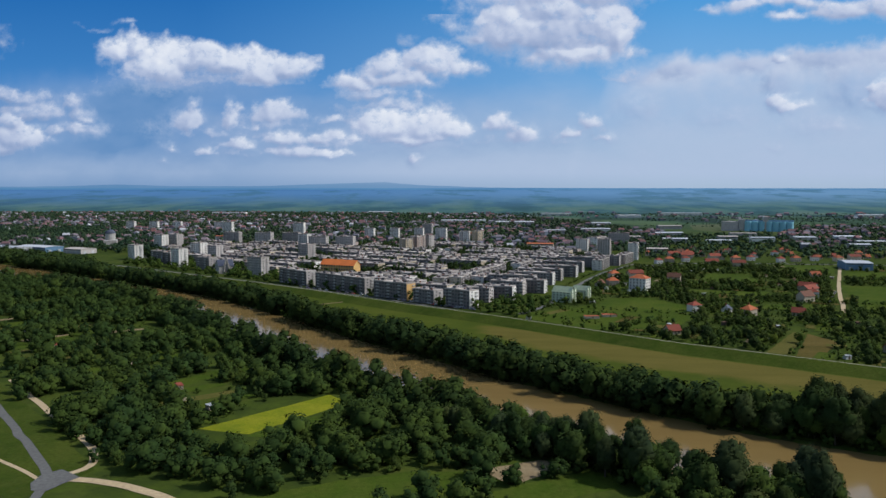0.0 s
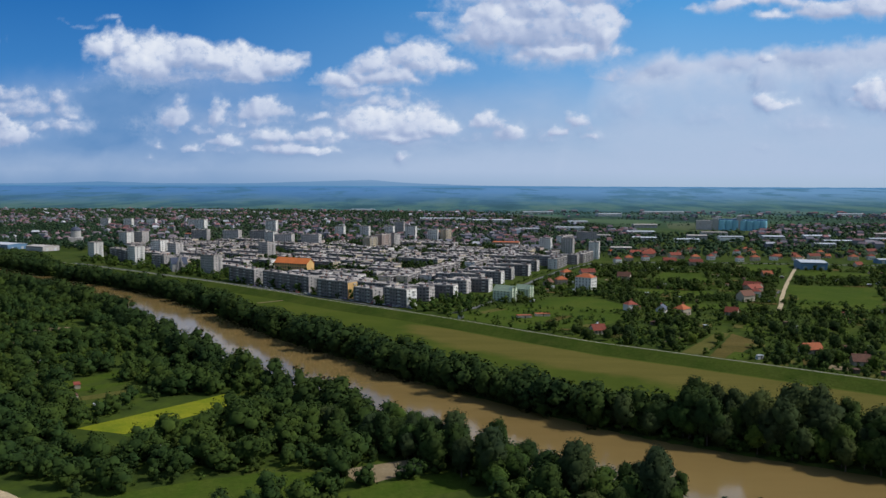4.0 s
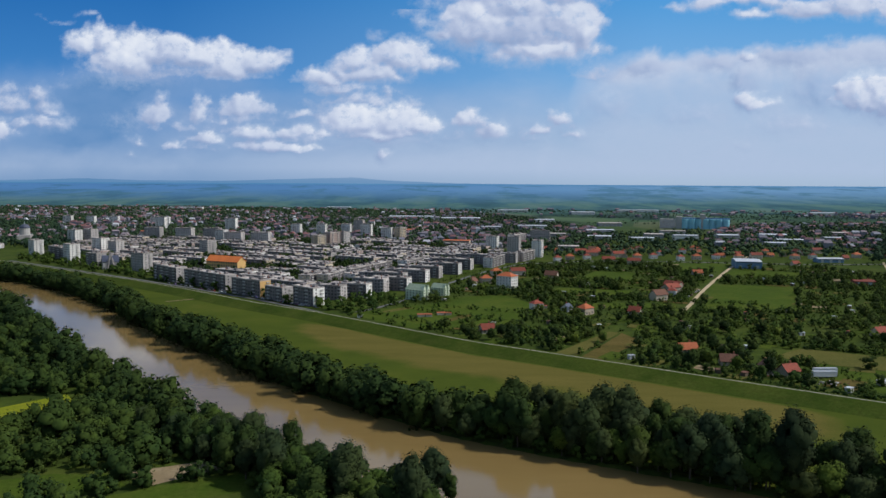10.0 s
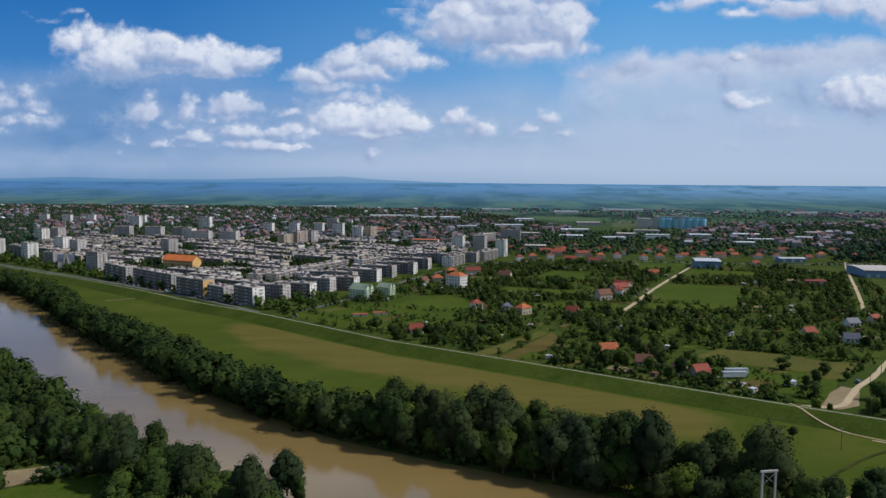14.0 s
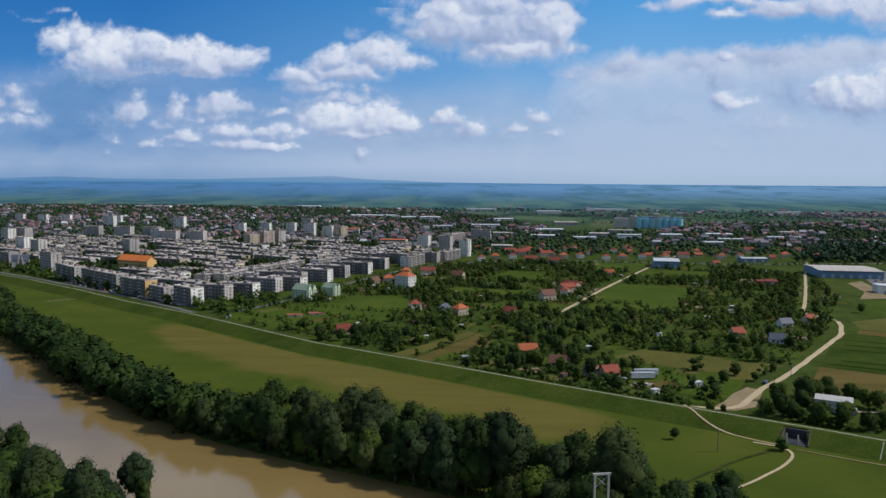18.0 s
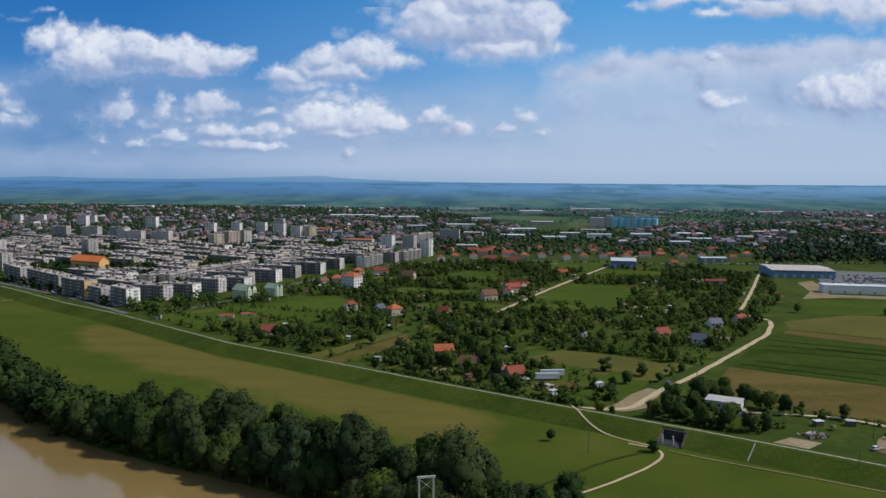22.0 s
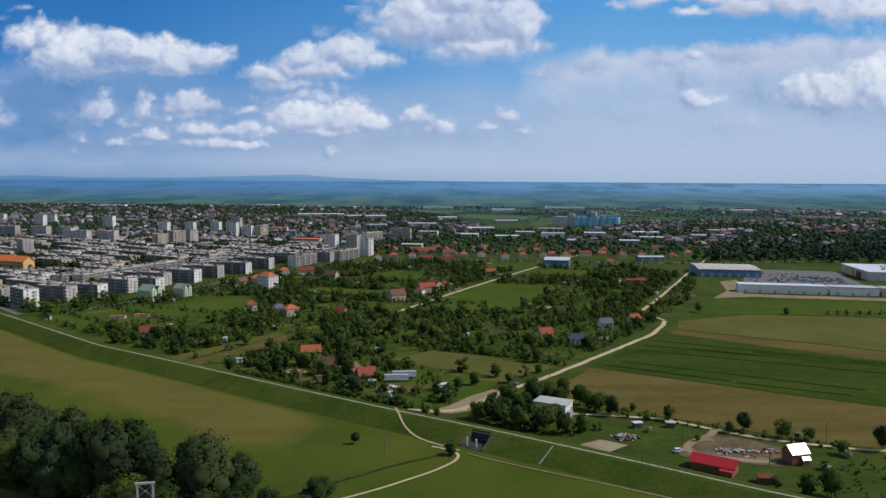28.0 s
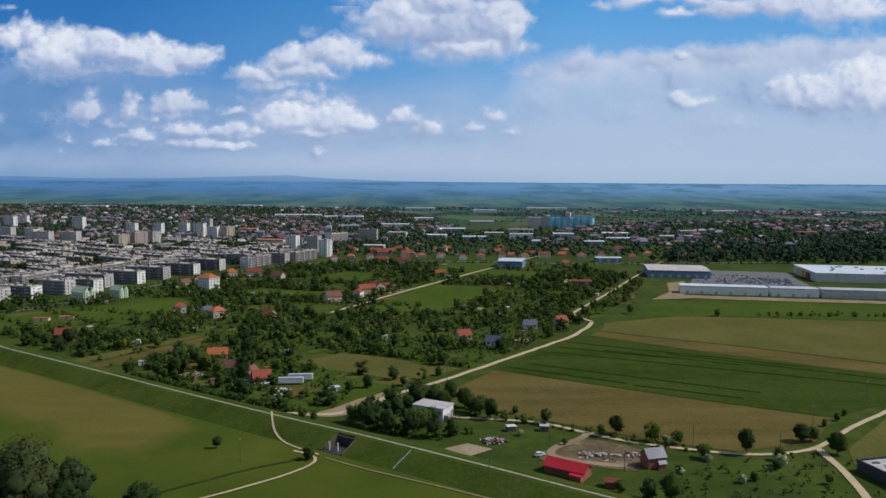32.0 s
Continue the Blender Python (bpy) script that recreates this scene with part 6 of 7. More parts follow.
for x, y, L in ((-820, 2950, 130), (-250, 3080, 90), (640, 2650, 80), (900, 2900, 150), (1500, 2700, 90), (420, 2850, 110), (2000, 2600, 120)):
    put_shed(x, y, 0, L, 30, 9, "white", "sheet_white", "long industrial shed with a pale sheet roof")

# ---- gardens beyond the embankment ----
GARDENS = [(60, 574), (120, 515), (160, 475), (200, 440), (250, 403), (318, 352), (350, 352), (400, 402), (490, 515), (515, 570), (590, 690), (630, 800), (600, 930), (470, 985), (330, 985), (250, 960), (180, 830), (120, 720), (90, 640)]
clear = [OLIVE_A, STRIP_A, STRIP_B, SPORT, *LAWNS]
lanes = [(GRAVEL, 8), (LANE_R, 5), (ROAD_M, 7), (crest[::8], 18)]
g = free_of_buildings(scatter(GARDENS, 6.4, clear + [GARDEN_A], lanes, 71, 0.78, 0.03))
g = np.concatenate([g, free_of_buildings(scatter(GARDENS, 11.0, clear, lanes, 72, 0.22))])
rg = np.random.default_rng(9)
pick = rg.permutation(len(g))
near_ones = [i for i in pick if g[i][1] < 520][:80]
for i in near_ones:
    plant("garden", float(g[i][0]), float(g[i][1]), float(rg.uniform(0.6, 1.15)))
rest = np.array([g[i] for i in pick if i not in set(near_ones)])
r6 = np.random.default_rng(61)
for x, y in scatter(GARDENS, 20, clear, lanes, 62, 0.5):
    if len(free_of_buildings([(x, y)])) == 0:
        continue
    a = radians(-32 + 90 * int(r6.integers(2)) + float(r6.uniform(-8, 8)))
    hx, hy = float(r6.uniform(5, 11)), float(r6.uniform(2.5, 6))
    c, s = math.cos(a), math.sin(a)
    plot = [(float(x) + px * c - py * s, float(y) + px * s + py * c) for px, py in ((-hx, -hy), (hx, -hy), (hx, hy), (-hx, hy))]
    field("vegetable_bed", plot, str(r6.choice(["lawn", "lawn", "olive", "wheat", "stubble", "soil"], p=[0.3, 0.22, 0.2, 0.1, 0.12, 0.06])), "small garden bed of vegetables or grass", 0.02)
low = free_of_buildings(scatter(GARDENS, 5.2, clear, lanes, 73, 0.75, 0.02))
wood("garden_undergrowth", low, (1.0, 2.8), "hedge", "low bushes, vines and rank growth between garden plots", 85, 3, 14, 1.1)
wood("garden_trees", rest[0::3], (3.5, 8.5), "oak", "dark fruit and garden trees between the plots", 81, 5, 30, 0.8)
wood("garden_shrubs", rest[1::3], (2.0, 5.0), "hedge", "garden shrubs and low fruit trees", 82, 4, 26, 0.8)
wood("garden_fruit_trees", rest[2::3], (3, 6.5), "fresh", "lighter green garden trees", 83, 4, 28, 0.8)


def hedge_points(line, step, jitter, seed):
    r = np.random.default_rng(seed)
    p = smooth(np.array(line, float), step)
    return p + r.uniform(-jitter, jitter, p.shape)


rows = [
    hedge_points([(238, 412), (262, 394), (300, 366), (333, 346)], 2.2, 0.8, 1), hedge_points([(262, 420), (300, 392), (322, 372)], 4, 3, 2),
    hedge_points([(351, 468), (375, 457), (393, 443), (417, 428)], 2.5, 1.2, 3), hedge_points([(180, 698), (245, 672), (330, 655), (395, 640)], 3, 3, 4),
    hedge_points([(170, 700), (225, 702), (300, 678)], 3.5, 2.5, 5), hedge_points([(300, 905), (360, 880), (410, 880)], 4, 3, 6),
] + [
    hedge_points([(255, 963), (330, 1000), (420, 996), (520, 978), (620, 962), (700, 972), (880, 985)], 5, 3, 7), hedge_points([(330, 604), (380, 600), (420, 602), (470, 590)], 4, 4, 8),
    hedge_points([(372, 318), (384, 312), (398, 308), (410, 316)], 3, 2, 12), hedge_points([(410, 340), (440, 326), (470, 304), (500, 290)], 5, 1.5, 9), hedge_points([(52, 582), (70, 612), (90, 640)], 5, 4, 10), hedge_points([(98, 648), (112, 690), (138, 758), (166, 828), (198, 898), (256, 996)], 7, 3, 17), hedge_points([(84, 650), (98, 694), (122, 764), (150, 834), (182, 904)], 9, 2, 18),
    hedge_points([(72, 592), (100, 566), (122, 544)], 6, 1.2, 13), hedge_points([(96, 618), (130, 588), (168, 556)], 5, 1.5, 14), hedge_points([(120, 628), (160, 606), (196, 590)], 6, 2.5, 15), hedge_points([(110, 526), (140, 552), (172, 580)], 5, 2.5, 16),
    hedge_points([(660, 592), (720, 590), (800, 590), (900, 580)], 5, 3, 11),
]
wood("hedges", np.concatenate(rows), (2.2, 4.6), "hedge", "dense dark green hedges and hedgerow bushes", 84, 3, 24, 1.0)

# trees round the white hall and single trees
for kind, x, y, s in (
    ("garden", 377, 354, 1.25), ("garden", 361, 331, 1.0), ("garden", 366, 326, 1.1), ("garden", 372, 322, 1.1), ("garden", 379, 318, 1.2), ("garden", 386, 315, 1.0),
    ("garden", 394, 311, 1.0), ("garden", 402, 312, 1.1), ("broad", 410, 352, 0.62), ("broad", 404, 362, 0.6),
    ("broad", 396, 356, 0.6), ("garden", 388, 352, 1.3), ("garden", 416, 340, 1.2), ("broad", 420, 334, 0.5), ("garden", 382, 324, 1.0), ("garden", 368, 336, 1.1),
) + (
    ("broad", 368, 322, 0.5), ("broad", 376, 316, 0.55), ("broad", 384, 328, 0.45), ("broad", 391, 324, 0.42), ("broad", 400, 350, 0.6), ("broad", 384, 346, 0.5), ("broad", 412, 344, 0.6), ("broad", 392, 362, 0.5), ("broad", 374, 342, 0.45), ("garden", 443, 327, 0.75), ("garden", 432, 342, 0.6), ("garden", 463, 310, 0.6), ("garden", 470, 312, 0.85), ("garden", 482, 303, 0.9), ("garden", 491, 300, 0.7),
    ("broad", 514, 288, 0.55), ("broad", 542, 301, 0.55), ("garden", 547, 302, 0.8), ("broad", 549, 287, 0.6), ("garden", 496, 284, 0.7), ("garden", 463, 247, 1.1),
    ("broad", 470, 245, 0.7), ("garden", 310, 300, 0.5), ("garden", 276, 268, 0.42), ("garden", 347, 287, 0.8), ("garden", 234, 416, 0.8), ("garden", 256, 252, 0.9),
) + (
    ("broad", 262, 246, 0.6), ("garden", 338, 336, 0.7), ("garden", 343, 334, 0.6), ("garden", 523, 281, 0.6), ("garden", 518, 272, 0.55), ("garden", 481, 269, 0.55),
    ("garden", 505, 262, 0.5), ("garden", 530, 258, 0.5), ("garden", 455, 252, 0.6), ("garden", 446, 300, 0.35), ("garden", 562, 320, 0.5), ("garden", 572, 328, 0.5),
    ("broad", 386, 330, 0.52), ("broad", 394, 327, 0.48), ("broad", 379, 335, 0.55), ("garden", 390, 321, 1.1), ("broad", 372, 330, 0.5),
    ("elder", 487, 300, 1.0), ("elder", 481, 269, 0.9), ("elder", 496, 281, 0.8), ("elder", 521, 275, 1.2), ("elder", 500, 260, 0.8), ("elder", 430, 312, 0.7),
    ("garden", 580, 336, 0.45), ("garden", 625, 592, 0.9), ("garden", 560, 604, 1.0),
):
    plant(kind, x, y, s)

# trees of the town and the far suburbs
park = free_of_buildings(scatter([(-1150, 1900), (-880, 1540), (-700, 1280), (-590, 1215), (-470, 1165), (-440, 1330), (-560, 1500), (-800, 1900)], 15, (), (), 88, 0.85))
wood("town_park", park, (7, 13), "hazed_leaf", "dense trees of a town park", 89, 3, 14, 1.2)
scrub = scatter([(456, 246), (480, 268), (520, 284), (552, 288), (545, 250), (520, 222), (480, 225)], 6, (), ((FORK, 4),), 86, 0.8)
wood("yard_scrub", scrub, (0.9, 2.6), "fresh", "low bushes on rough grass beside the embankment", 87, 3, 22, 1.0)
tt = free_of_buildings(scatter(TOWN, 8, (), (), 91, 0.75))
wood("town_trees", tt, (5, 11), "oak", "street trees between the housing blocks", 92, 3, 16, 1.1)
edge = free_of_buildings(scatter([(-430, 1010), (-200, 812), (-100, 730), (30, 606), (60, 588), (96, 650), (70, 690), (20, 650), (-60, 735), (-200, 880), (-400, 1060)], 9, (), ((crest[::8], 22),), 93, 0.55))
wood("block_front_trees", edge, (5, 9.5), "hedge", "trees in front of the housing blocks", 94, 4, 26, 0.9)
belt = free_of_buildings(scatter([(690, 1000), (1020, 975), (1700, 980), (2200, 1500), (1300, 1420), (900, 1320)], 17, (), (), 95, 0.9))
wood("park_wood", belt, (9, 18), "hazed_leaf", "dark belt of tall park trees", 96, 3, 10, 1.5)
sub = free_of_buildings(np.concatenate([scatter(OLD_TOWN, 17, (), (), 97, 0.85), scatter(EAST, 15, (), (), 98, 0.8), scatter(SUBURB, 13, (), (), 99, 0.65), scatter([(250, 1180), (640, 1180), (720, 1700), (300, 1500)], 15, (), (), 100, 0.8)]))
wood("suburb_trees", sub, (6, 13), "hazed_leaf", "trees among the distant houses", 101, 1, 4, 2.6, 1.3)
faraway = np.concatenate([hedge_points([(-2600 + 300 * k, 2650 + 45 * k), (-1700 + 260 * k, 2600 + 50 * k), (-300 + 200 * k, 2500 + 60 * k)], 11, 12, 200 + k) for k in range(8)] + [hedge_points([(500 + 150 * k, 2000 + 130 * k), (1500 + 60 * k, 1900 + 150 * k), (2600, 1850 + 160 * k)], 10, 12, 300 + k) for k in range(7)])
faraway = np.concatenate([faraway, scatter(PLAIN, 24, (), (), 103, 0.75, 0.0032)])
wood("far_hedgerows", faraway, (4, 9), "hazed_leaf", "distant rows of field trees", 102, 1, 8, 1.8)

# ---- white hall, barn, unfinished house, yard ----
def white_hall():
    ob = thing("white_hall", "plain white building with a flat grey roof among trees", "building")
    part("wall", Shape().box(0, 0, -0.3, 15, 10, 5.6), "white", ob)
    part("roof", Shape().box(0, 0, 5.3, 15.6, 10.6, 0.4), "concrete", ob, "flat grey roof")
    part("porch", Shape().box(8.4, -2, 0, 2.0, 4, 2.6), "panel", ob)
    for i in range(4):
        part("window", Shape().box(-5.5 + 3.7 * i, -5.03, 3.0, 1.6, 0.12, 1.3), "glass", ob)
    part("door", Shape().box(7.55, 3.6, 0, 0.12, 2.4, 3.0), "steel", ob)
    return ob


footprint(394, 339, -35, 15, 11)
white_hall().matrix_basis = at(395, 339, -30)


def red_barn():
    ob = thing("red_roofed_barn", "low brick barn under a crimson metal roof", "barn")
    part("wall", Shape().box(0, 0, -0.2, 15, 7, 3.2).gable_wall(0, 0, 3.0, 14.9, 6.9, 2.0), "brick", ob)
    part("roof", Shape().gable(0, 0, 3.0, 15, 7, 2.05, 0.6, 0.2), "sheet_red", ob, "crimson sheet-metal roof")
    for i in range(16):
        part("roof_seam", Shape().add([(-7.8 + i * 1.04, -3.95, 2.98), (-7.74 + i * 1.04, -3.95, 2.98), (-7.74 + i * 1.04, 0, 5.32), (-7.8 + i * 1.04, 0, 5.32), (-7.8 + i * 1.04, -3.95, 3.06), (-7.74 + i * 1.04, -3.95, 3.06), (-7.74 + i * 1.04, 0, 5.40), (-7.8 + i * 1.04, 0, 5.40)], [(3, 2, 1, 0), (4, 5, 6, 7), (0, 1, 5, 4), (1, 2, 6, 5), (2, 3, 7, 6), (3, 0, 4, 7)]), "sheet_red", ob)
    part("lean_to", Shape().box(5.4, -4.6, 0, 4.2, 3.0, 2.3), "brick", ob)
    part("lean_to_roof", Shape().box(5.4, -4.6, 2.3, 4.8, 3.5, 0.18), "sheet_red", ob)
    part("door", Shape().box(-2, -3.55, 0, 2.4, 0.12, 2.3), "wood", ob)
    return ob


red_barn().matrix_basis = at(441, 270, -36)
ob = thing("red_shed", "small shed with a red roof beside the embankment", "shed")
part("wall", Shape().box(0, 0, -0.2, 5, 3.6, 2.5), "brick", ob)
part("roof", Shape().gable(0, 0, 2.3, 5, 3.6, 0.8, 0.4, 0.15), "tile_red", ob)
ob.matrix_basis = at(454, 258, -15)


def raw_house():
    ob = thing("unfinished_house", "unfinished raw brick house under a shiny dark sheet roof", "house")
    part("wall", Shape().box(0, 0, -0.2, 10, 8, 6.0).gable_wall(0, 0, 5.8, 9.9, 7.9, 3.6), "brick", ob)
    part("roof", Shape().gable(0, 0, 5.8, 10, 8, 3.65, 0.5, 0.2), "gloss_sheet", ob, "shiny dark blue sheet roof")
    for k in range(7):
        fy = 0.5 + 0.55 * k
        for sd in (-1, 1):
            part("roof_batten", Shape().box(0, sd * fy, 5.8 + 3.65 * (1 - fy / 4) + 0.19, 10.6, 0.10, 0.06), "steel", ob)
    part("bay", Shape().box(2, -5, 0, 4, 2.4, 3.2), "brick", ob)
    part("bay_roof", Shape().gable(2, -5, 3.2, 4, 2.4, 1.1, 0.4, 0.15), "gloss_sheet", ob)
    for i in range(3):
        part("window", Shape().box(-3.2 + 3.2 * i, -4.03, 3.6, 1.2, 0.12, 1.4), "dark", ob)
    part("window", Shape().box(5.03, 0, 3.6, 0.12, 1.2, 1.4), "dark", ob)
    return ob


raw_house().matrix_basis = at(474, 277, 13) @ Matrix.Scale(0.72, 4)

r5 = np.random.default_rng(77)


def heap(name, x, y, rx, ry, count, mats, label, h=1.4):
    """A pile of odd boards and blocks, each a piece of its own."""
    ob = thing(name, label, "rubble", "", at(x, y))
    for i in range(count):
        px, py = r5.normal(0, rx / 2), r5.normal(0, ry / 2)
        s = Shape().box(0, 0, 0, float(r5.uniform(0.5, 2.4)), float(r5.uniform(0.3, 1.0)), float(r5.uniform(0.2, 0.8)))
        o = part("plank", s, str(r5.choice(mats)), ob)
        lift = max(0.0, h * (1 - math.hypot(px / rx, py / ry))) * float(r5.uniform(0.2, 1.0))
        o.matrix_basis = pose(float(px), float(py), lift, float(r5.uniform(-12, 12)), float(r5.uniform(-12, 12)), float(r5.uniform(0, 180)))
    return ob


heap("debris_pile", 418, 304, 5.5, 3.0, 70, ["wood", "panel", "tile_brown", "wood", "concrete", "brick"], "large heap of broken boards and scrap", 2.4)
heap("building_rubble", 456, 287, 9, 4, 50, ["panel", "concrete", "wood", "brick", "tile_brown"], "scattered building rubble on bare earth", 0.8)
heap("timber_pile", 468, 287, 5, 3, 24, ["wood", "panel", "brick"], "low piles of timber and blocks", 0.8)
heap("garden_scrap", 321, 382, 7, 2.5, 30, ["white", "wood", "tile_brown", "sheet_white"], "scrap and pale boards in a yard", 0.9)
heap("farm_scrap", 300, 397, 6, 2.5, 16, ["white", "wood", "brick"], "odd boards beside the farmhouse", 0.7)


def hut(x, y, turn, roof="sheet_white", wall="wood", L=3.6, W=2.6, H=2.2):
    def build():
        ob = thing("garden_hut", "small garden hut with a pale lean-to roof" if roof == "sheet_white" else "small garden hut with a tiled roof", "hut", "garden huts")
        part("wall", Shape().box(0, 0, -0.1, L, W, H + 0.1), wall, ob)
        part("roof", Shape().box(0, 0, H, L + 0.5, W + 0.5, 0.16), roof, ob)
        part("door", Shape().box(0.4, -W / 2 - 0.04, 0, 0.9, 0.1, 1.9), "wood", ob)
        return ob
    footprint(x, y, turn, L, W, 1)
    return spawn(("hut", roof, wall, L), build, at(x, y, turn))


hut(427, 318, 10, "sheet_white", "wood")
hut(441, 318, -10, "concrete", "wood")
hut(347, 380, 20, "sheet_white", "white", 6, 3, 2.4)
hut(234, 438, 15, "sheet_white", "white")
hut(128, 586, 5, "tile_orange", "plaster", 11, 5, 2.0)
hut(113, 578, 5, "tile_orange", "plaster", 11, 5, 2.0)
for x, y in scatter(GARDENS, 38, clear, lanes, 111, 0.55):
    hut(float(x), float(y), float(r5.uniform(0, 180)), *([("sheet_white", "white"), ("tile_brown", "wood"), ("sheet_white", "wood"), ("tile_red", "plaster")][int(r5.integers(4))]))
for x, y, roof in ((-205, 385, "sheet_white"), (-150, 345, "silo"), (-130, 372, "tile_red"), (-175, 420, "sheet_white"), (-104, 336, "sheet_white"), (-240, 470, "tile_red"), (-210, 440, "tile_brown"), (-58, 280, "sheet_white"), (-40, 272, "sheet_white"), (-122, 352, "tile_brown"), (-285, 520, "sheet_white"), (-255, 430, "sheet_white"), (-90, 370, "sheet_white")):
    hut(x, y, float(r5.uniform(0, 180)), roof, "plaster", 6.5 if roof != "sheet_white" else 4.0)


def trailer():
    ob = thing("white_trailer", "long white box trailer parked on grass", "trailer", "white trailers")
    part("box", Shape().box(0, 0, 1.0, 12.5, 2.5, 2.7), "white", ob)
    part("roof", Shape().box(0, 0, 3.7, 12.6, 2.6, 0.08), "sheet_white", ob)
    part("chassis", Shape().box(0, 0, 0.75, 12, 1.6, 0.25), "dark", ob)
    for wx in (-4.6, -3.4, -2.2):
        for wy in (-1.1, 1.1):
            part("wheel", Shape().tube((wx, wy - 0.15, 0.48), (wx, wy + 0.15, 0.48), 0.48, 0.48, 10), "dark", ob)
    part("support_leg", Shape().box(4.2, 0.8, 0, 0.15, 0.15, 1.0), "dark", ob)
    part("support_leg", Shape().box(4.2, -0.8, 0, 0.15, 0.15, 1.0), "dark", ob)
    return ob


spawn("trailer", trailer, at(324, 394, 2))
spawn("trailer", trailer, at(328, 401, 2))

# ---- poles, pylons, culvert, steps ----
def pole(h=9.0):
    ob = thing("utility_pole", "weathered wooden utility pole with a crossarm", "pole", "utility poles")
    part("mast", Shape().tube((0, 0, -0.5), (0, 0, h), 0.17, 0.11, 8), "wood", ob)
    part("crossarm", Shape().box(0, 0, h - 0.9, 1.8, 0.12, 0.14), "wood", ob)
    for x in (-0.75, 0.0, 0.75):
        part("insulator", Shape().tube((x, 0, h - 0.76), (x, 0, h - 0.5), 0.07, 0.05, 6), "white", ob)
    return ob


for x, y in ((322, 286), (496, 296), (527, 288), (558, 322), (606, 362), (462, 272), (533, 269), (358, 328), (383, 372), (440, 300), (650, 400), (412, 262), (404, 398)):
    spawn("pole", pole, at(x, y, float(r5.uniform(0, 90))))


def portal():
    ob = thing("concrete_portal_mast", "pale concrete portal mast of a power line", "pylon")
    for x in (-2.0, 2.0):
        part("leg", Shape().box(x, 0, -0.5, 0.5, 0.5, 21.0), "concrete", ob)
    part("beam", Shape().box(0, 0, 20.2, 5.2, 0.55, 0.55), "concrete", ob)
    part("brace", Shape().tube((-2, 0, 16.6), (2, 0, 20.0), 0.08, 0.08, 6), "steel", ob)
    part("brace", Shape().tube((2, 0, 16.6), (-2, 0, 20.0), 0.08, 0.08, 6), "steel", ob)
    return ob


portal().matrix_basis = at(260, 211, 8)


def pylon(h=22.0):
    """A slim lattice mast: four legs, rings and crossed braces."""
    ob = thing("lattice_mast", "slim grey lattice power mast", "pylon")
    legs = []
    for i, (sx, sy) in enumerate(((-1, -1), (1, -1), (1, 1), (-1, 1))):
        a, b = Vector((sx * 1.1, sy * 1.1, -0.3)), Vector((sx * 0.25, sy * 0.25, h))
        legs.append((a, b))
        part("leg", Shape().tube(a, b, 0.09, 0.06, 5), "steel", ob)
    for k in range(9):
        f, g2 = k / 9, (k + 1) / 9
        s = Shape()
        for i in range(4):
            (a, b), (c, d) = legs[i], legs[(i + 1) % 4]
            s.tube(a.lerp(b, f), c.lerp(d, g2), 0.04, 0.04, 4)
            s.tube(c.lerp(d, f), a.lerp(b, g2), 0.04, 0.04, 4)
        part("brace", s, "steel", ob)
    for z, w in ((h - 0.6, 1.2), (h - 2.2, 1.6)):
        part("crossarm", Shape().box(0, 0, z, w, 0.25, 0.2), "steel", ob)
    return ob


pylon(23.0).matrix_basis = at(266, 235, 20)


def on_bank(i, d):
    """A place on the embankment's river side, d from the crest line."""
    p = offset(crest, d)[i]
    z = 4.0 if d < 2.6 else 4.0 - (d - 2.6) * 4.3 / 12.9
    return Vector((float(p[0]), float(p[1]), z))


i = int(np.argmin(np.hypot(*(crest - (386, 288)).T)))
ob = thing("concrete_steps", "pale concrete steps down the grassy embankment", "steps", "", Matrix.Translation(on_bank(i, 2.2)))
dirn = on_bank(i, 14) - on_bank(i, 2.2)
turn = math.degrees(math.atan2(dirn.y, dirn.x))
for k in range(26):
    q = on_bank(i, 2.8 + 0.42 * k) - on_bank(i, 2.2)
    part("step", Shape().box(q.x, q.y, q.z - 0.3, 0.42, 0.4, 0.36, turn), "concrete", ob)

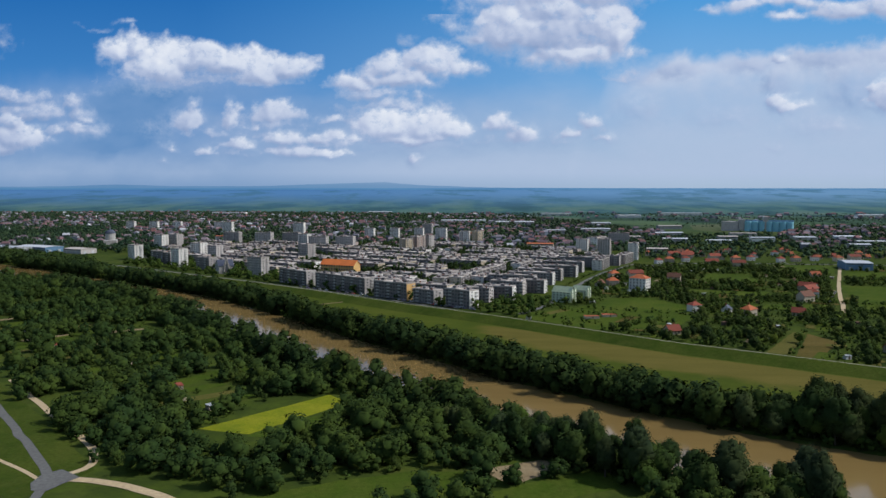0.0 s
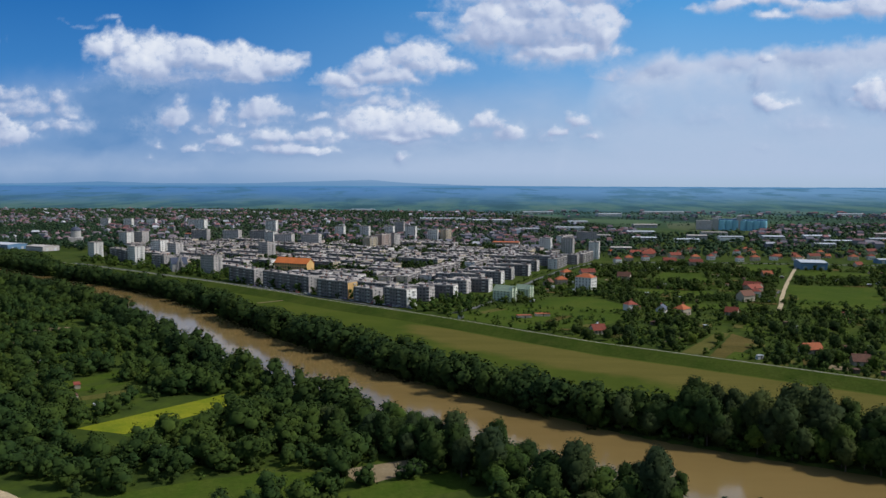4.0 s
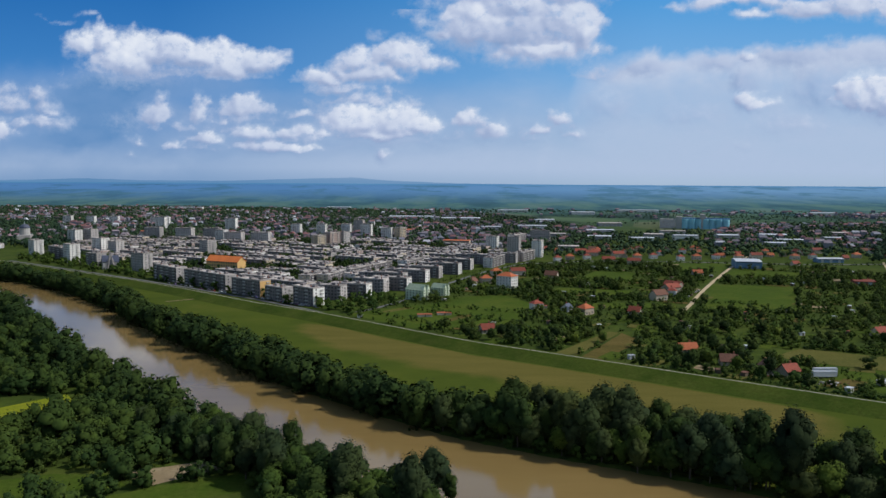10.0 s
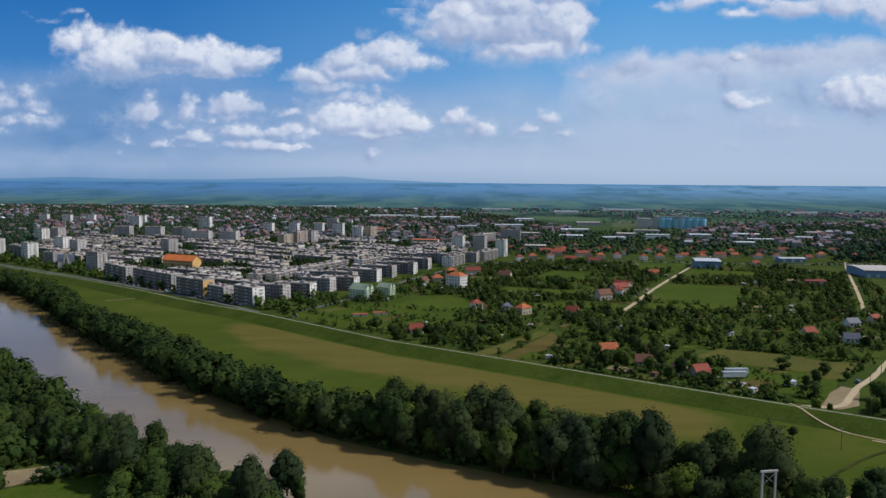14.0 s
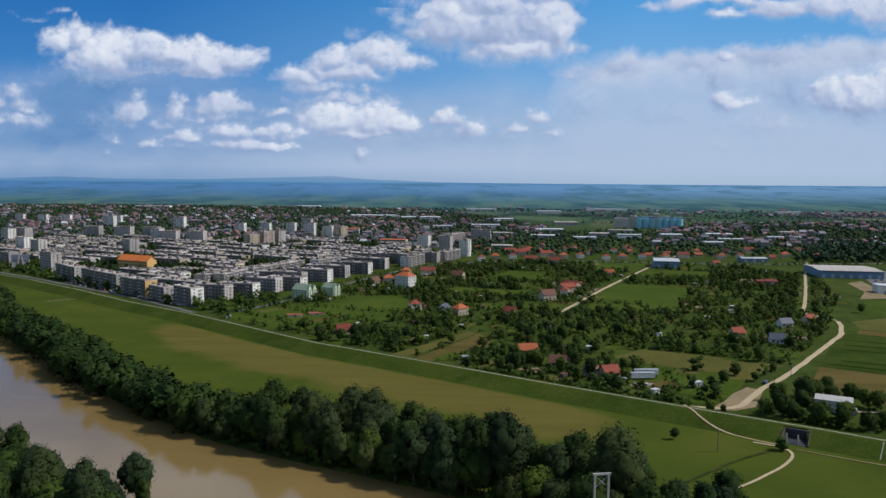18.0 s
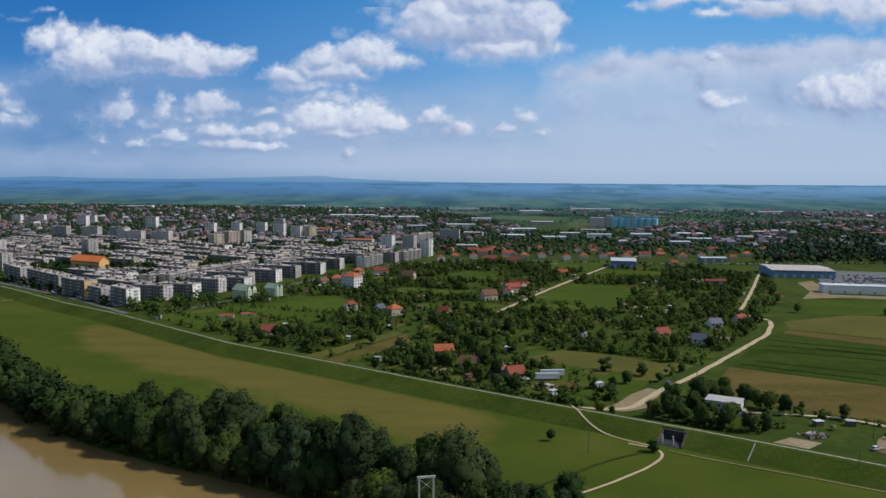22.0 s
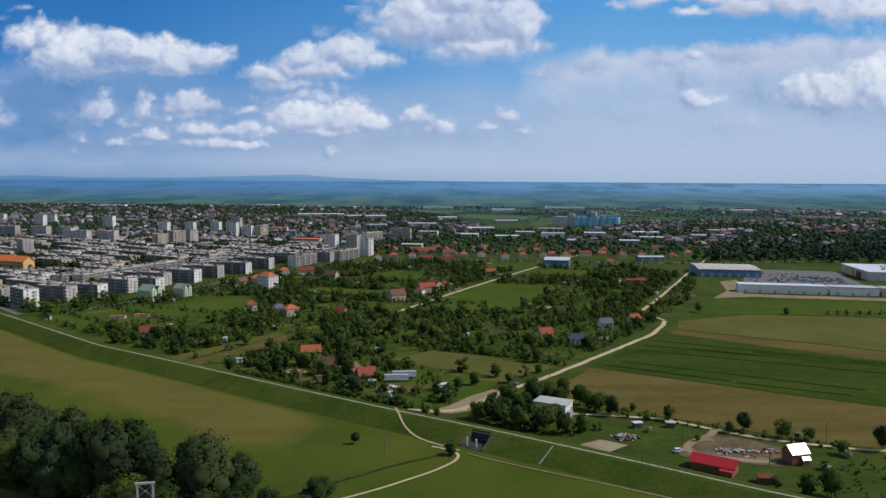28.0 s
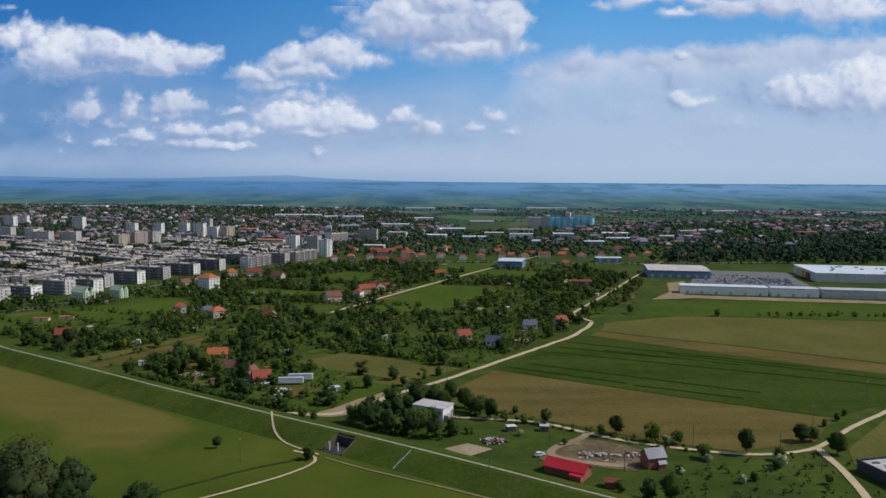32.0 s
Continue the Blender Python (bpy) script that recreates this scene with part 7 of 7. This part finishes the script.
i = int(np.argmin(np.hypot(*(crest - (362, 305)).T)))
c0, c1 = on_bank(i, 5.0), on_bank(i, 14.0)
dirn = (c1 - c0).normalized()
turn = math.degrees(math.atan2(dirn.y, dirn.x))
ob = thing("culvert_portal", "concrete culvert portal with wing walls in the embankment", "culvert", "", pose(c0.x, c0.y, 0, 0, 0, turn))
# apron, headwall and gate coloured near black: the recess's shade painted in
part("apron", Shape().box(4.2, 0, -0.2, 9.6, 8.6, 0.35), "dark", ob, "dark apron, pit shade in its colour")
part("headwall", Shape().box(-0.6, 0, -0.2, 0.8, 10, 3.9), "dark", ob, "dark concrete headwall, recess shade in its colour")
part("gate", Shape().box(-0.15, 0, 0.3, 0.2, 5.0, 2.6), "dark", ob, "dark panel for the shaded sluice opening")
for sd in (-1, 1):
    part("wing_wall", Shape().add([(-1, sd * 4.4, -0.2), (9, sd * 5.0, -0.2), (9, sd * 5.0, 0.7), (-1, sd * 4.4, 3.8), (-1, sd * 4.9, -0.2), (9, sd * 5.5, -0.2), (9, sd * 5.5, 0.7), (-1, sd * 4.9, 3.8)], [(0, 1, 2, 3), (7, 6, 5, 4), (0, 4, 5, 1), (1, 5, 6, 2), (2, 6, 7, 3), (3, 7, 4, 0)]), "bark", ob, "dark brown wing wall")
part("pillar", Shape().box(6.4, -3.0, 0, 0.6, 0.6, 3.4), "concrete", ob, "pale concrete pillar")
part("pillar", Shape().box(6.4, 1.2, 0, 0.6, 0.6, 3.4), "concrete", ob, "pale concrete pillar")

ob = thing("roofless_hut", "dark-walled low building with debris on its roof", "building")
part("wall", Shape().box(0, 0, -0.2, 14, 24, 3.6), "dark", ob)
part("roof", Shape().box(0, 0, 3.4, 13.4, 23.4, 0.2), "concrete", ob)
for k in range(20):
    part("debris", Shape().box(float(r5.uniform(-5, 5)), float(r5.uniform(-10, 10)), 3.6, float(r5.uniform(0.5, 2)), float(r5.uniform(0.4, 1.5)), 0.4), str(r5.choice(["white", "wood", "concrete"])), ob)
for px, py, sx, sy in ((0, -12, 14.6, 0.4), (0, 12, 14.6, 0.4), (-7, 0, 0.4, 24), (7, 0, 0.4, 24)):
    part("parapet", Shape().box(px, py, 3.4, sx, sy, 1.0), "dark", ob)
ob.matrix_basis = at(556, 260, 12)
